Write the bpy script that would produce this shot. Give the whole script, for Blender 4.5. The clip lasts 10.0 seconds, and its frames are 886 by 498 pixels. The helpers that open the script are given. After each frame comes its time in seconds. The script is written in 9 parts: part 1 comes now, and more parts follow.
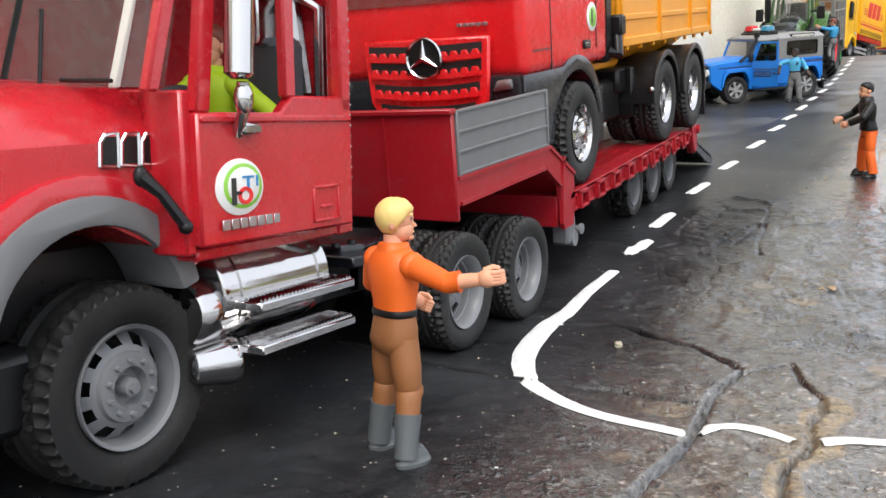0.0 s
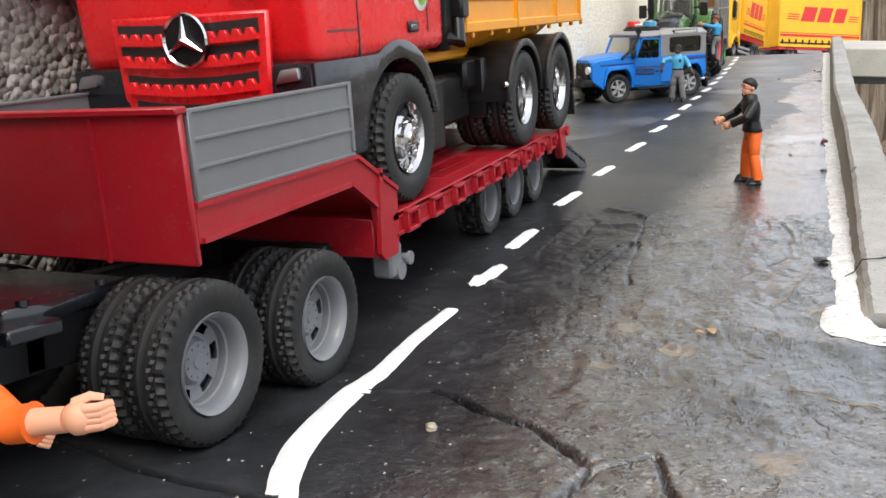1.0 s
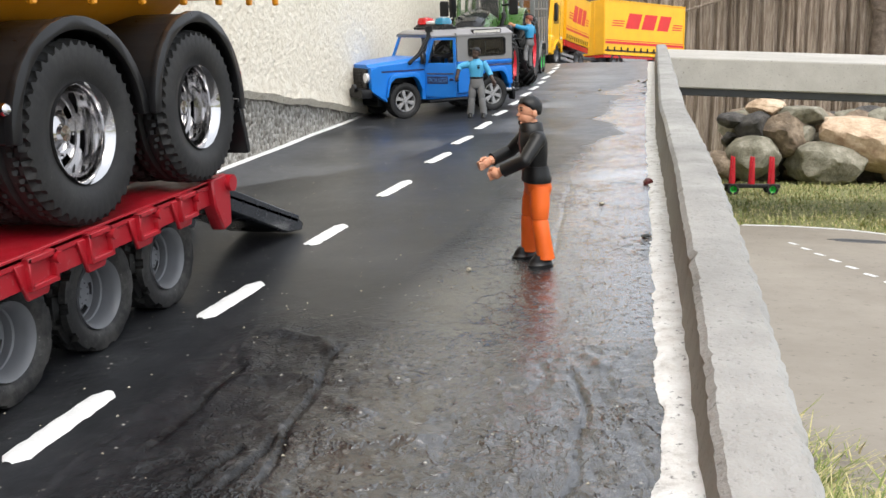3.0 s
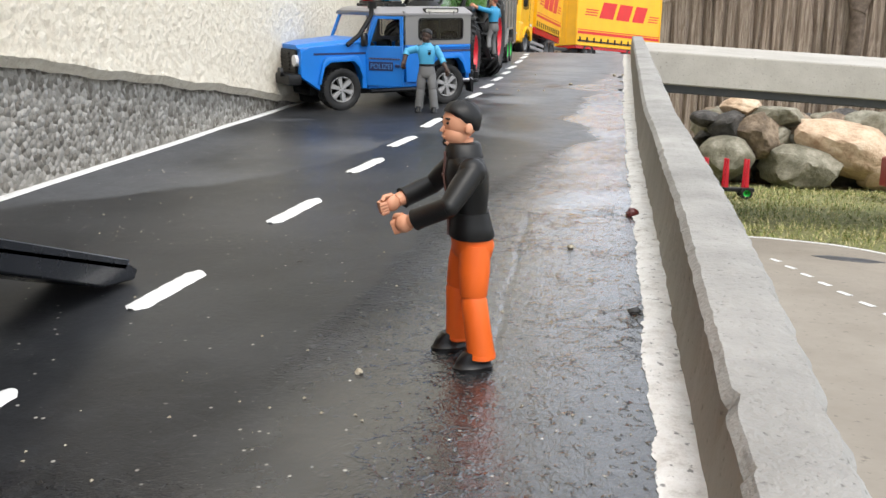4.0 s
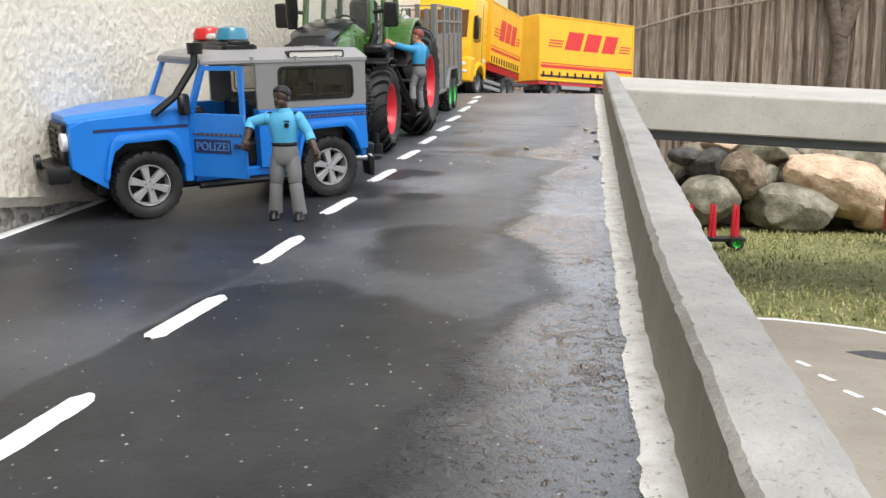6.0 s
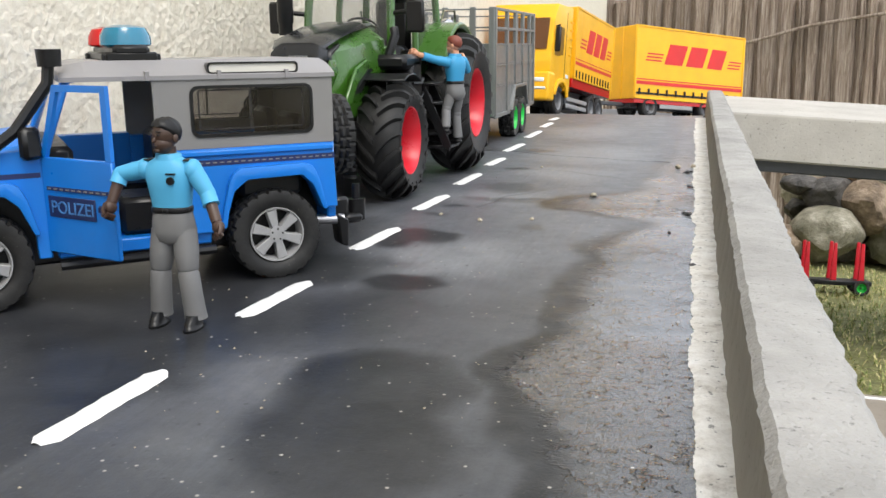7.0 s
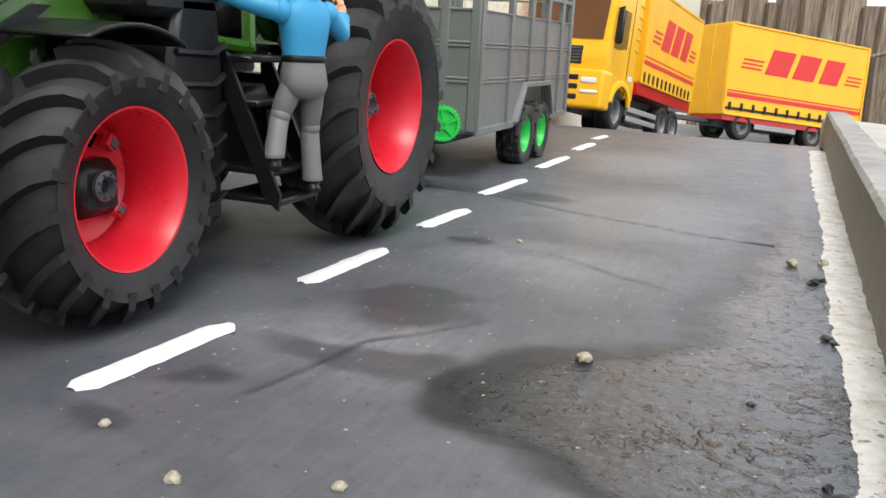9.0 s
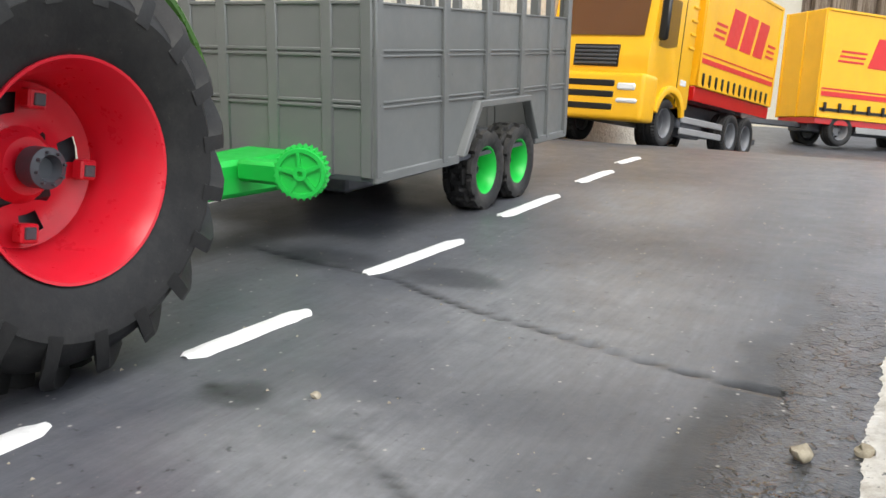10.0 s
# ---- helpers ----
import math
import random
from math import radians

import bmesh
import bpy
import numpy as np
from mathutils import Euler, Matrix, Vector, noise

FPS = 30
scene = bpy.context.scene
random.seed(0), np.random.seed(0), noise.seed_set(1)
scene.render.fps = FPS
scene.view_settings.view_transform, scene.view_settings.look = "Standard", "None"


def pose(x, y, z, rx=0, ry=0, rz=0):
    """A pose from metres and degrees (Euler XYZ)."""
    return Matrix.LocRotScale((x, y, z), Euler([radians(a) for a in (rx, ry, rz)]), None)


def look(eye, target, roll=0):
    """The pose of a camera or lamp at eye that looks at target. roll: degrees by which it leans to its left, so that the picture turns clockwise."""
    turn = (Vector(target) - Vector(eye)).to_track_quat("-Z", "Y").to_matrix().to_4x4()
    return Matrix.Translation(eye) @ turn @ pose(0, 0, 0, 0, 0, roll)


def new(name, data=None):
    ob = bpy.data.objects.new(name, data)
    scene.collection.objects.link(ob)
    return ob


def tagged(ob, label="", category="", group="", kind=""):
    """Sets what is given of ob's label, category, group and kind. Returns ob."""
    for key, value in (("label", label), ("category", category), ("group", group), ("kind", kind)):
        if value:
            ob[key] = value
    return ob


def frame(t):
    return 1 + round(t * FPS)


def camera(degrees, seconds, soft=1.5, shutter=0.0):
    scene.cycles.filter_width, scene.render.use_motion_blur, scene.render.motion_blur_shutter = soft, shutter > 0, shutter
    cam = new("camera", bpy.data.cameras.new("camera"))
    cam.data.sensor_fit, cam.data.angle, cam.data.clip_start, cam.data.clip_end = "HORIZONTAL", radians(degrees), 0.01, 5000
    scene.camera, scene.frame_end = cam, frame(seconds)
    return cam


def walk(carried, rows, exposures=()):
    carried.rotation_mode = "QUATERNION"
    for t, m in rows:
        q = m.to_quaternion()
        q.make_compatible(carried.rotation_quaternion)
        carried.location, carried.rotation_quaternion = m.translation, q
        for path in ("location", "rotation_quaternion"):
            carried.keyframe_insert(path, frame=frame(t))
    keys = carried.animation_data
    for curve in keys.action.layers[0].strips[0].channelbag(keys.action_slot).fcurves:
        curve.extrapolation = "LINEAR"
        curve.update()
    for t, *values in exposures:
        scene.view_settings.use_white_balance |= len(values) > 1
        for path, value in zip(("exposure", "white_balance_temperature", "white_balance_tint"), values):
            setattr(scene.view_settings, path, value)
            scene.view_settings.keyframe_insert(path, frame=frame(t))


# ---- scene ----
cam = camera(53.59, 10.0)
# the ramp climbs at 7 degrees from the yard; its frame has y along the road and z square to it
SLOPE, FOOT = 7.0, 0.45
RAMP = pose(0, FOOT, 0, SLOPE) @ pose(0, -FOOT, 0)
LEVEL = Matrix()
ROWS = [
    (0.0, 0.2232, -0.0805, 0.2035, 75.52, 3.84, 28.76),
    (0.5, 0.2201, 0.0010, 0.1931, 75.16, 3.60, 25.90),
    (1.0, 0.2149, 0.0786, 0.1844, 75.13, 3.23, 22.42),
    (1.5, 0.2157, 0.1599, 0.1762, 75.10, 2.74, 18.88),
    (2.0, 0.2181, 0.2536, 0.1678, 74.99, 2.35, 16.46),
    (2.5, 0.2192, 0.3694, 0.1572, 75.04, 2.04, 14.34),
    (3.0, 0.2228, 0.4744, 0.1580, 74.98, 1.76, 12.52),
    (3.2, 0.2281, 0.5176, 0.1656, 74.73, 1.55, 12.09),
    (4.3, 0.2069, 0.7559, 0.1360, 73.99, -1.15, 10.54),
    (4.5, 0.2079, 0.8043, 0.1330, 74.08, -1.57, 10.53),
    (5.0, 0.2072, 0.9207, 0.1343, 74.82, -1.69, 8.64),
    (5.5, 0.1968, 1.0275, 0.1479, 75.74, -0.24, 7.34),
    (5.7, 0.1990, 1.0778, 0.1507, 75.79, 0.18, 7.63),
    (6.8, 0.2182, 1.3811, 0.1390, 76.62, 0.24, 14.26),
    (7.0, 0.2196, 1.4446, 0.1414, 76.84, 0.34, 15.34),
    (7.5, 0.2163, 1.6001, 0.1370, 77.14, -0.82, 18.29),
    (8.0, 0.2041, 1.7395, 0.1281, 76.81, -2.26, 20.91),
    (8.5, 0.2024, 1.8518, 0.1225, 76.54, -3.04, 20.75),
    (9.0, 0.1961, 1.9595, 0.1154, 76.58, -3.12, 21.08),
    (9.5, 0.2045, 2.0789, 0.1105, 76.53, -2.02, 24.13),
    (10.0, 0.2294, 2.2245, 0.1211, 76.56, -0.90, 27.70),
]
walk(cam, [(t, RAMP @ pose(x, y, z, rx, ry, rz)) for t, x, y, z, rx, ry, rz in ROWS])

# world and light: a bright, hazy overcast day
world = bpy.data.worlds.new("world")
scene.world = world
world.use_nodes = True
wn = world.node_tree.nodes
sky = wn.new("ShaderNodeTexSky")
sky.sky_type = "NISHITA"
sky.sun_disc = False
sky.sun_elevation, sky.sun_rotation = radians(52), radians(150)
sky.air_density, sky.dust_density, sky.ozone_density = 1.0, 4.0, 1.0
haze = wn.new("ShaderNodeHueSaturation")
haze.inputs["Saturation"].default_value = 0.12
cloud = wn.new("ShaderNodeMix")  # an even layer of white cloud over the blue
cloud.data_type = "RGBA"
cloud.inputs[0].default_value = 0.8
cloud.inputs[7].default_value = (5.25, 5.6, 6.2, 1)
world.node_tree.links.new(sky.outputs[0], haze.inputs["Color"])
world.node_tree.links.new(haze.outputs[0], cloud.inputs[6])
world.node_tree.links.new(cloud.outputs[2], wn["Background"].inputs[0])
wn["Background"].inputs[1].default_value = 0.15
sun_data = bpy.data.lights.new("sun", "SUN")
sun_data.energy, sun_data.angle, sun_data.color = 0.9, radians(28), (1, 0.93, 0.83)
sun = new("sun", sun_data)
sun.matrix_world = look((1.2, -2.1, 3.1), (0, 0, 0))
scene.view_settings.exposure = 1.05

# ---- mesh helpers ----
def part(name, bm, material, parent, label="", smooth=40, at=None):
    """Links a bmesh as one mesh object under a thing or a part."""
    me = bpy.data.meshes.new(name)
    bm.to_mesh(me)
    bm.free()
    finish(me, material, smooth)
    return piece(name, me, parent, label, at)


def finish(me, material, smooth=40):
    for m in (material if isinstance(material, (list, tuple)) else [material]):
        me.materials.append(m)
    if smooth:
        me.shade_smooth()
        me.set_sharp_from_angle(angle=radians(smooth))


def piece(name, me, parent, label="", at=None):
    ob = new(name, me)
    ob.parent = parent
    if at is not None:
        ob.matrix_basis = at
    return tagged(ob, label)


def thing(name, m, label, category, group=""):
    ob = new(name)
    ob.empty_display_size = 0.02
    ob.matrix_world = m
    return tagged(ob, label, category, group)


def solid(name, bm, material, m, label="", category="", group="", kind="", smooth=40):
    """One mesh that is a thing or a piece of the setting by itself."""
    ob = part(name, bm, material, None, "", smooth)
    ob.matrix_world = m
    return tagged(ob, label, category, group, kind)


def B():
    return bmesh.new()


def box(bm, x0, x1, y0, y1, z0, z1, bevel=0.0, mi=0, m=None, seg=1):
    t = bmesh.new()
    bmesh.ops.create_cube(t, size=1)
    for v in t.verts:
        v.co = Vector(((x0 + x1) / 2 + v.co.x * (x1 - x0), (y0 + y1) / 2 + v.co.y * (y1 - y0), (z0 + z1) / 2 + v.co.z * (z1 - z0)))
    if bevel:
        bmesh.ops.bevel(t, geom=t.edges[:], offset=bevel, segments=seg, affect="EDGES", profile=0.6)
    return join(bm, t, mi, m)


def join(bm, t, mi=0, m=None):
    if m is not None:
        bmesh.ops.transform(t, matrix=m, verts=t.verts[:])
    made = {}
    for v in t.verts:
        made[v] = bm.verts.new(v.co)
    for f in t.faces:
        g = bm.faces.new([made[v] for v in f.verts])
        g.material_index = mi if mi else f.material_index
    t.free()
    return bm


def prism(bm, poly, a0, a1, axis="x", bevel=0.0, mi=0, m=None, seg=1):
    """A profile drawn in the plane square to an axis, pulled from a0 to a1 along it."""
    t = bmesh.new()
    def at(p, a):
        return (a, p[0], p[1]) if axis == "x" else (p[0], a, p[1]) if axis == "y" else (p[0], p[1], a)
    lo = [t.verts.new(at(p, a0)) for p in poly]
    hi = [t.verts.new(at(p, a1)) for p in poly]
    n = len(poly)
    t.faces.new(lo[::-1])
    t.faces.new(hi)
    for i in range(n):
        t.faces.new((lo[i], lo[(i + 1) % n], hi[(i + 1) % n], hi[i]))
    bmesh.ops.recalc_face_normals(t, faces=t.faces[:])
    if bevel:
        bmesh.ops.bevel(t, geom=t.edges[:], offset=bevel, segments=seg, affect="EDGES", profile=0.6)
    return join(bm, t, mi, m)


def basis(axis):
    z = Vector(axis).normalized()
    x = z.orthogonal().normalized()
    return x, z.cross(x), z


def lathe(bm, profile, origin, axis=(1, 0, 0), n=32, mi=0, cap=True):
    """Turns (radius, height) pairs round an axis."""
    x, y, z = basis(axis)
    o = Vector(origin)
    rings = []
    for r, h in profile:
        rings.append([bm.verts.new(o + z * h + (x * math.cos(2 * math.pi * i / n) + y * math.sin(2 * math.pi * i / n)) * max(r, 1e-5)) for i in range(n)])
    fs = []
    for a, b in zip(rings, rings[1:]):
        for i in range(n):
            fs.append(bm.faces.new((a[i], a[(i + 1) % n], b[(i + 1) % n], b[i])))
    if cap:
        fs.append(bm.faces.new(rings[0][::-1]))
        fs.append(bm.faces.new(rings[-1]))
    for f in fs:
        f.material_index = mi
    return bm


def cyl(bm, p0, p1, r0, r1=None, n=16, mi=0):
    d = Vector(p1) - Vector(p0)
    return lathe(bm, [(r0, 0), (r0 if r1 is None else r1, d.length)], p0, d, n, mi)


def tube(bm, pts, r, n=8, mi=0, closed=False):
    """A bar of radius r (or a radius a point) along a line of points."""
    pts = [Vector(p) for p in pts]
    rs = r if isinstance(r, (list, tuple)) else [r] * len(pts)
    rings = []
    up = None
    for i, p in enumerate(pts):
        d = (pts[min(i + 1, len(pts) - 1)] - pts[max(i - 1, 0)]).normalized()
        if up is None:
            up = d.orthogonal().normalized()
        up = (up - d * up.dot(d)).normalized()
        side = d.cross(up)
        rings.append([bm.verts.new(p + (up * math.cos(2 * math.pi * k / n) + side * math.sin(2 * math.pi * k / n)) * rs[i]) for k in range(n)])
    for a, b in zip(rings, rings[1:]):
        for k in range(n):
            bm.faces.new((a[k], a[(k + 1) % n], b[(k + 1) % n], b[k])).material_index = mi
    bm.faces.new(rings[0][::-1]).material_index = mi
    bm.faces.new(rings[-1]).material_index = mi
    return bm


def loft(bm, rings, mi=0, cap=True):
    vs = [[bm.verts.new(p) for p in ring] for ring in rings]
    n = len(vs[0])
    fs = []
    for a, b in zip(vs, vs[1:]):
        for k in range(n):
            fs.append(bm.faces.new((a[k], a[(k + 1) % n], b[(k + 1) % n], b[k])))
    if cap:
        fs += [bm.faces.new(vs[0][::-1]), bm.faces.new(vs[-1])]
    for f in fs:
        f.material_index = mi
    bmesh.ops.recalc_face_normals(bm, faces=fs)
    return bm


def ball(bm, c, r, mi=0, n=16, m=None):
    t = bmesh.new()
    bmesh.ops.create_uvsphere(t, u_segments=n, v_segments=max(6, n // 2), radius=1)
    s = r if isinstance(r, (list, tuple)) else (r, r, r)
    for v in t.verts:
        v.co = Vector((c[0] + v.co.x * s[0], c[1] + v.co.y * s[1], c[2] + v.co.z * s[2]))
    return join(bm, t, mi, m)


def arc(cy, cz, r, a0, a1, n=12):
    return [(cy + r * math.cos(radians(a0 + (a1 - a0) * i / n)), cz + r * math.sin(radians(a0 + (a1 - a0) * i / n))) for i in range(n + 1)]


def grid_mesh(name, xs, ys, zs, material, layers=None):
    """A sheet from two ranges and a height for each of their crossings."""
    nx, ny = len(xs), len(ys)
    co = np.zeros((ny, nx, 3))
    co[..., 0], co[..., 1], co[..., 2] = xs[None, :], ys[:, None], zs
    idx = np.arange(nx * ny).reshape(ny, nx)
    quads = np.stack([idx[:-1, :-1], idx[:-1, 1:], idx[1:, 1:], idx[1:, :-1]], -1).reshape(-1, 4)
    me = bpy.data.meshes.new(name)
    me.vertices.add(nx * ny)
    me.vertices.foreach_set("co", co.ravel())
    me.loops.add(quads.size)
    me.loops.foreach_set("vertex_index", quads.ravel())
    me.polygons.add(len(quads))
    me.polygons.foreach_set("loop_start", np.arange(0, quads.size, 4))
    me.update(calc_edges=True)
    me.materials.append(material)
    me.shade_smooth()
    for key, values in (layers or {}).items():
        me.attributes.new(key, "FLOAT", "POINT").data.foreach_set("value", np.ascontiguousarray(values, np.float32).ravel())
    return me


# smooth random height over a plane, for relief
def lump(x, y, scale, seed):
    rng = np.random.RandomState(seed)
    n = 64
    g = rng.rand(n, n)
    u, v = x / scale, y / scale
    i, j = np.floor(u).astype(int), np.floor(v).astype(int)
    a, b = u - i, v - j
    a, b = a * a * (3 - 2 * a), b * b * (3 - 2 * b)
    q = lambda p, r: g[p % n, r % n]
    return (q(i, j) * (1 - a) + q(i + 1, j) * a) * (1 - b) + (q(i, j + 1) * (1 - a) + q(i + 1, j + 1) * a) * b - 0.5

# ---- materials ----
def node_mat(name):
    m = bpy.data.materials.new(name)
    m.use_nodes = True
    nt = m.node_tree
    return m, nt, nt.nodes["Principled BSDF"]


def noise_node(nt, scale, detail=4, rough=0.6, vec=None, dim="3D"):
    n = nt.nodes.new("ShaderNodeTexNoise")
    n.inputs["Scale"].default_value, n.inputs["Detail"].default_value, n.inputs["Roughness"].default_value = scale, detail, rough
    if vec is not None:
        nt.links.new(vec, n.inputs["Vector"])
    return n.outputs["Fac"]


def coords(nt, stretch=None, which="Object"):
    c = nt.nodes.new("ShaderNodeTexCoord").outputs[which]
    if stretch:
        mp = nt.nodes.new("ShaderNodeMapping")
        mp.inputs["Scale"].default_value = stretch
        nt.links.new(c, mp.inputs["Vector"])
        c = mp.outputs[0]
    return c


def ramp(nt, fac, *stops):
    r = nt.nodes.new("ShaderNodeValToRGB")
    el = r.color_ramp.elements
    while len(el) < len(stops):
        el.new(0.5)
    for e, (p, c) in zip(el, stops):
        e.position = p
        e.color = (c, c, c, 1) if isinstance(c, (int, float)) else (*c, 1)
    nt.links.new(fac, r.inputs[0])
    return r.outputs[0]


def mix(nt, fac, a, b, blend="MIX"):
    n = nt.nodes.new("ShaderNodeMix")
    n.data_type, n.blend_type = "RGBA", blend
    for i, v in ((0, fac), (6, a), (7, b)):
        sock = n.inputs[i]
        if isinstance(v, (int, float)):
            sock.default_value = v if i == 0 else (v, v, v, 1)
        elif isinstance(v, tuple):
            sock.default_value = (*v, 1)
        else:
            nt.links.new(v, sock)
    return n.outputs[2]


def math_node(nt, op, a, b=None):
    n = nt.nodes.new("ShaderNodeMath")
    n.operation = op
    for i, v in enumerate((a, b)):
        if v is None:
            continue
        if isinstance(v, (int, float)):
            n.inputs[i].default_value = v
        else:
            nt.links.new(v, n.inputs[i])
    return n.outputs[0]


def bump(nt, bsdf, height, strength, distance):
    b = nt.nodes.new("ShaderNodeBump")
    b.inputs["Strength"].default_value, b.inputs["Distance"].default_value = strength, distance
    nt.links.new(height, b.inputs["Height"])
    nt.links.new(b.outputs[0], bsdf.inputs["Normal"])


def plastic(name, rgb, rough=0.35, dust=0.12, speck=0.0, spec=0.5, coat=0.0):
    """Moulded plastic: slight tone changes, faint dust and handling marks."""
    m, nt, b = node_mat(name)
    c = coords(nt)
    tone = ramp(nt, noise_node(nt, 14, 3, 0.6, c), (0.3, 0.92), (0.7, 1.06))
    col = mix(nt, 1.0, tuple(rgb), tone, "MULTIPLY")
    d = ramp(nt, noise_node(nt, 60, 5, 0.7, c), (0.5, 0), (0.8, dust))
    col = mix(nt, d, col, (0.3, 0.28, 0.25))
    if speck:
        s = ramp(nt, noise_node(nt, 420, 2, 0.5, c), (0.66, 0), (0.72, speck))
        col = mix(nt, s, col, (0.45, 0.42, 0.38))
    nt.links.new(col, b.inputs["Base Color"])
    r = ramp(nt, noise_node(nt, 90, 4, 0.7, c), (0.25, max(rough - 0.07, 0.03)), (0.75, rough + 0.1))
    nt.links.new(r, b.inputs["Roughness"])
    b.inputs["Specular IOR Level"].default_value = spec
    b.inputs["Coat Weight"].default_value = coat
    b.inputs["Coat Roughness"].default_value = 0.1
    bump(nt, b, noise_node(nt, 700, 2, 0.5, c), 0.05, 0.0005)
    return m


def metal(name, rgb, rough):
    m, nt, b = node_mat(name)
    c = coords(nt)
    b.inputs["Base Color"].default_value = (*rgb, 1)
    b.inputs["Metallic"].default_value = 1
    nt.links.new(ramp(nt, noise_node(nt, 120, 4, 0.7, c), (0.3, rough), (0.8, rough + 0.14)), b.inputs["Roughness"])
    bump(nt, b, noise_node(nt, 160, 2, 0.5, c), 0.08, 0.0006)
    return m


def clear(name, rgb, rough=0.03, alpha=0.25):
    """Thin clear plastic for the windows."""
    m, nt, b = node_mat(name)
    b.inputs["Base Color"].default_value = (*rgb, 1)
    b.inputs["Roughness"].default_value = rough
    b.inputs["Alpha"].default_value = alpha
    b.inputs["IOR"].default_value = 1.5
    return m


def rubber(name="rubber", dust=0.2):
    m, nt, b = node_mat(name)
    c = coords(nt)
    d = ramp(nt, noise_node(nt, 45, 5, 0.75, c), (0.45, 0.02), (0.75, dust))
    col = mix(nt, d, (0.011, 0.011, 0.0112), (0.11, 0.105, 0.095))
    s = ramp(nt, noise_node(nt, 600, 2, 0.5, c), (0.7, 0), (0.76, 0.8))
    col = mix(nt, math_node(nt, "MULTIPLY", s, d), col, (0.5, 0.47, 0.42))
    nt.links.new(col, b.inputs["Base Color"])
    b.inputs["Roughness"].default_value = 0.55
    b.inputs["Specular IOR Level"].default_value = 0.35
    bump(nt, b, noise_node(nt, 500, 3, 0.6, c), 0.2, 0.0005)
    return m


RED = plastic("semi_red", (0.48, 0.011, 0.02), 0.26, 0.05, 0.04, 0.5, 0.4)
TRAILER_RED = plastic("trailer_red", (0.33, 0.008, 0.016), 0.34, 0.08, 0.1)
CAB_RED = plastic("cab_red", (0.72, 0.012, 0.016), 0.26, 0.04, 0.0, 0.5, 0.3)
RIM_RED = plastic("rim_red", (0.62, 0.012, 0.028), 0.3, 0.05)
ORANGE_YELLOW = plastic("bed_orange", (0.78, 0.31, 0.012), 0.36, 0.06)
YELLOW = plastic("parcel_yellow", (0.88, 0.46, 0.008), 0.36, 0.05)
PRINT_RED = plastic("print_red", (0.66, 0.02, 0.02), 0.4, 0.03)
BLUE = plastic("offroader_blue", (0.006, 0.17, 0.6), 0.32, 0.04, 0.0, 0.4, 0.2)
GREEN = plastic("tractor_green", (0.036, 0.115, 0.01), 0.28, 0.04, 0.0, 0.5, 0.4)
BRIGHT_GREEN = plastic("axle_green", (0.01, 0.5, 0.06), 0.4, 0.05)
GREY = plastic("grey_plastic", (0.15, 0.153, 0.158), 0.42, 0.08)
DARK_GREY = plastic("dark_grey_plastic", (0.06, 0.065, 0.075), 0.4, 0.1)
CATTLE_GREY = plastic("cattle_grey", (0.155, 0.162, 0.158), 0.34, 0.14)
SILVER = plastic("silver_plastic", (0.3, 0.3, 0.3), 0.38, 0.06, 0.0, 0.6)
ROOF_GREY = plastic("roof_grey", (0.2, 0.195, 0.19), 0.35, 0.06)
WHEEL_GREY = plastic("wheel_grey", (0.165, 0.17, 0.18), 0.36, 0.1)
BLACK = plastic("black_plastic", (0.007, 0.007, 0.0077), 0.32, 0.02, 0.0, 0.35)
ANTHRACITE = plastic("anthracite", (0.008, 0.0095, 0.013), 0.22, 0.02, 0.0, 0.5, 0.2)
CHROME = metal("chrome", (0.54, 0.53, 0.53), 0.06)
DULL_METAL = metal("dull_metal", (0.5, 0.5, 0.52), 0.28)
RUBBER = rubber()
MUDDY = rubber("dusty_rubber", 0.7)
GLASS = clear("window_plastic", (0.2, 0.2, 0.19), 0.04, 0.16)
TINT = clear("tinted_window", (0.03, 0.024, 0.02), 0.04, 0.3)
AMBER = clear("amber_window", (0.1, 0.035, 0.02), 0.06, 0.8)
ROOF_SILVER = plastic("roof_silver", (0.24, 0.232, 0.235), 0.34, 0.08, 0.0, 0.5)
SMOKED = clear("smoked_window", (0.05, 0.045, 0.04), 0.05, 0.55)
PALE_CLEAR = plastic("pale_clear", (0.62, 0.6, 0.55), 0.15, 0.02)
LAMP_ORANGE = plastic("lamp_orange", (0.75, 0.16, 0.01), 0.15, 0.02)
LAMP_CLEAR = plastic("lamp_clear", (0.75, 0.75, 0.75), 0.12, 0.02)
LAMP_BLUE = plastic("lamp_blue", (0.002, 0.16, 0.27), 0.1, 0.02, 0.0, 0.6, 0.5)
LAMP_RED = plastic("lamp_red", (0.5, 0.01, 0.01), 0.15, 0.02)
BERRY = plastic("berry", (0.1, 0.014, 0.012), 0.3, 0.05)
WHITE = plastic("white_plastic", (0.75, 0.75, 0.73), 0.4, 0.05)
SKIN = plastic("doll_skin", (0.68, 0.33, 0.2), 0.5, 0.03)
DARK_SKIN = plastic("doll_skin_dark", (0.055, 0.028, 0.018), 0.45, 0.03)
HAIR_BLOND = plastic("doll_hair_blond", (0.78, 0.58, 0.2), 0.5, 0.03)
HAIR_BLACK = plastic("doll_hair_black", (0.007, 0.007, 0.0075), 0.45, 0.02, 0.0, 0.35)
JACKET_BLACK = plastic("doll_jacket_black", (0.0065, 0.0066, 0.007), 0.42, 0.02, 0.0, 0.35)
ZIP_RED = plastic("doll_zip", (0.16, 0.09, 0.08), 0.5, 0.02)
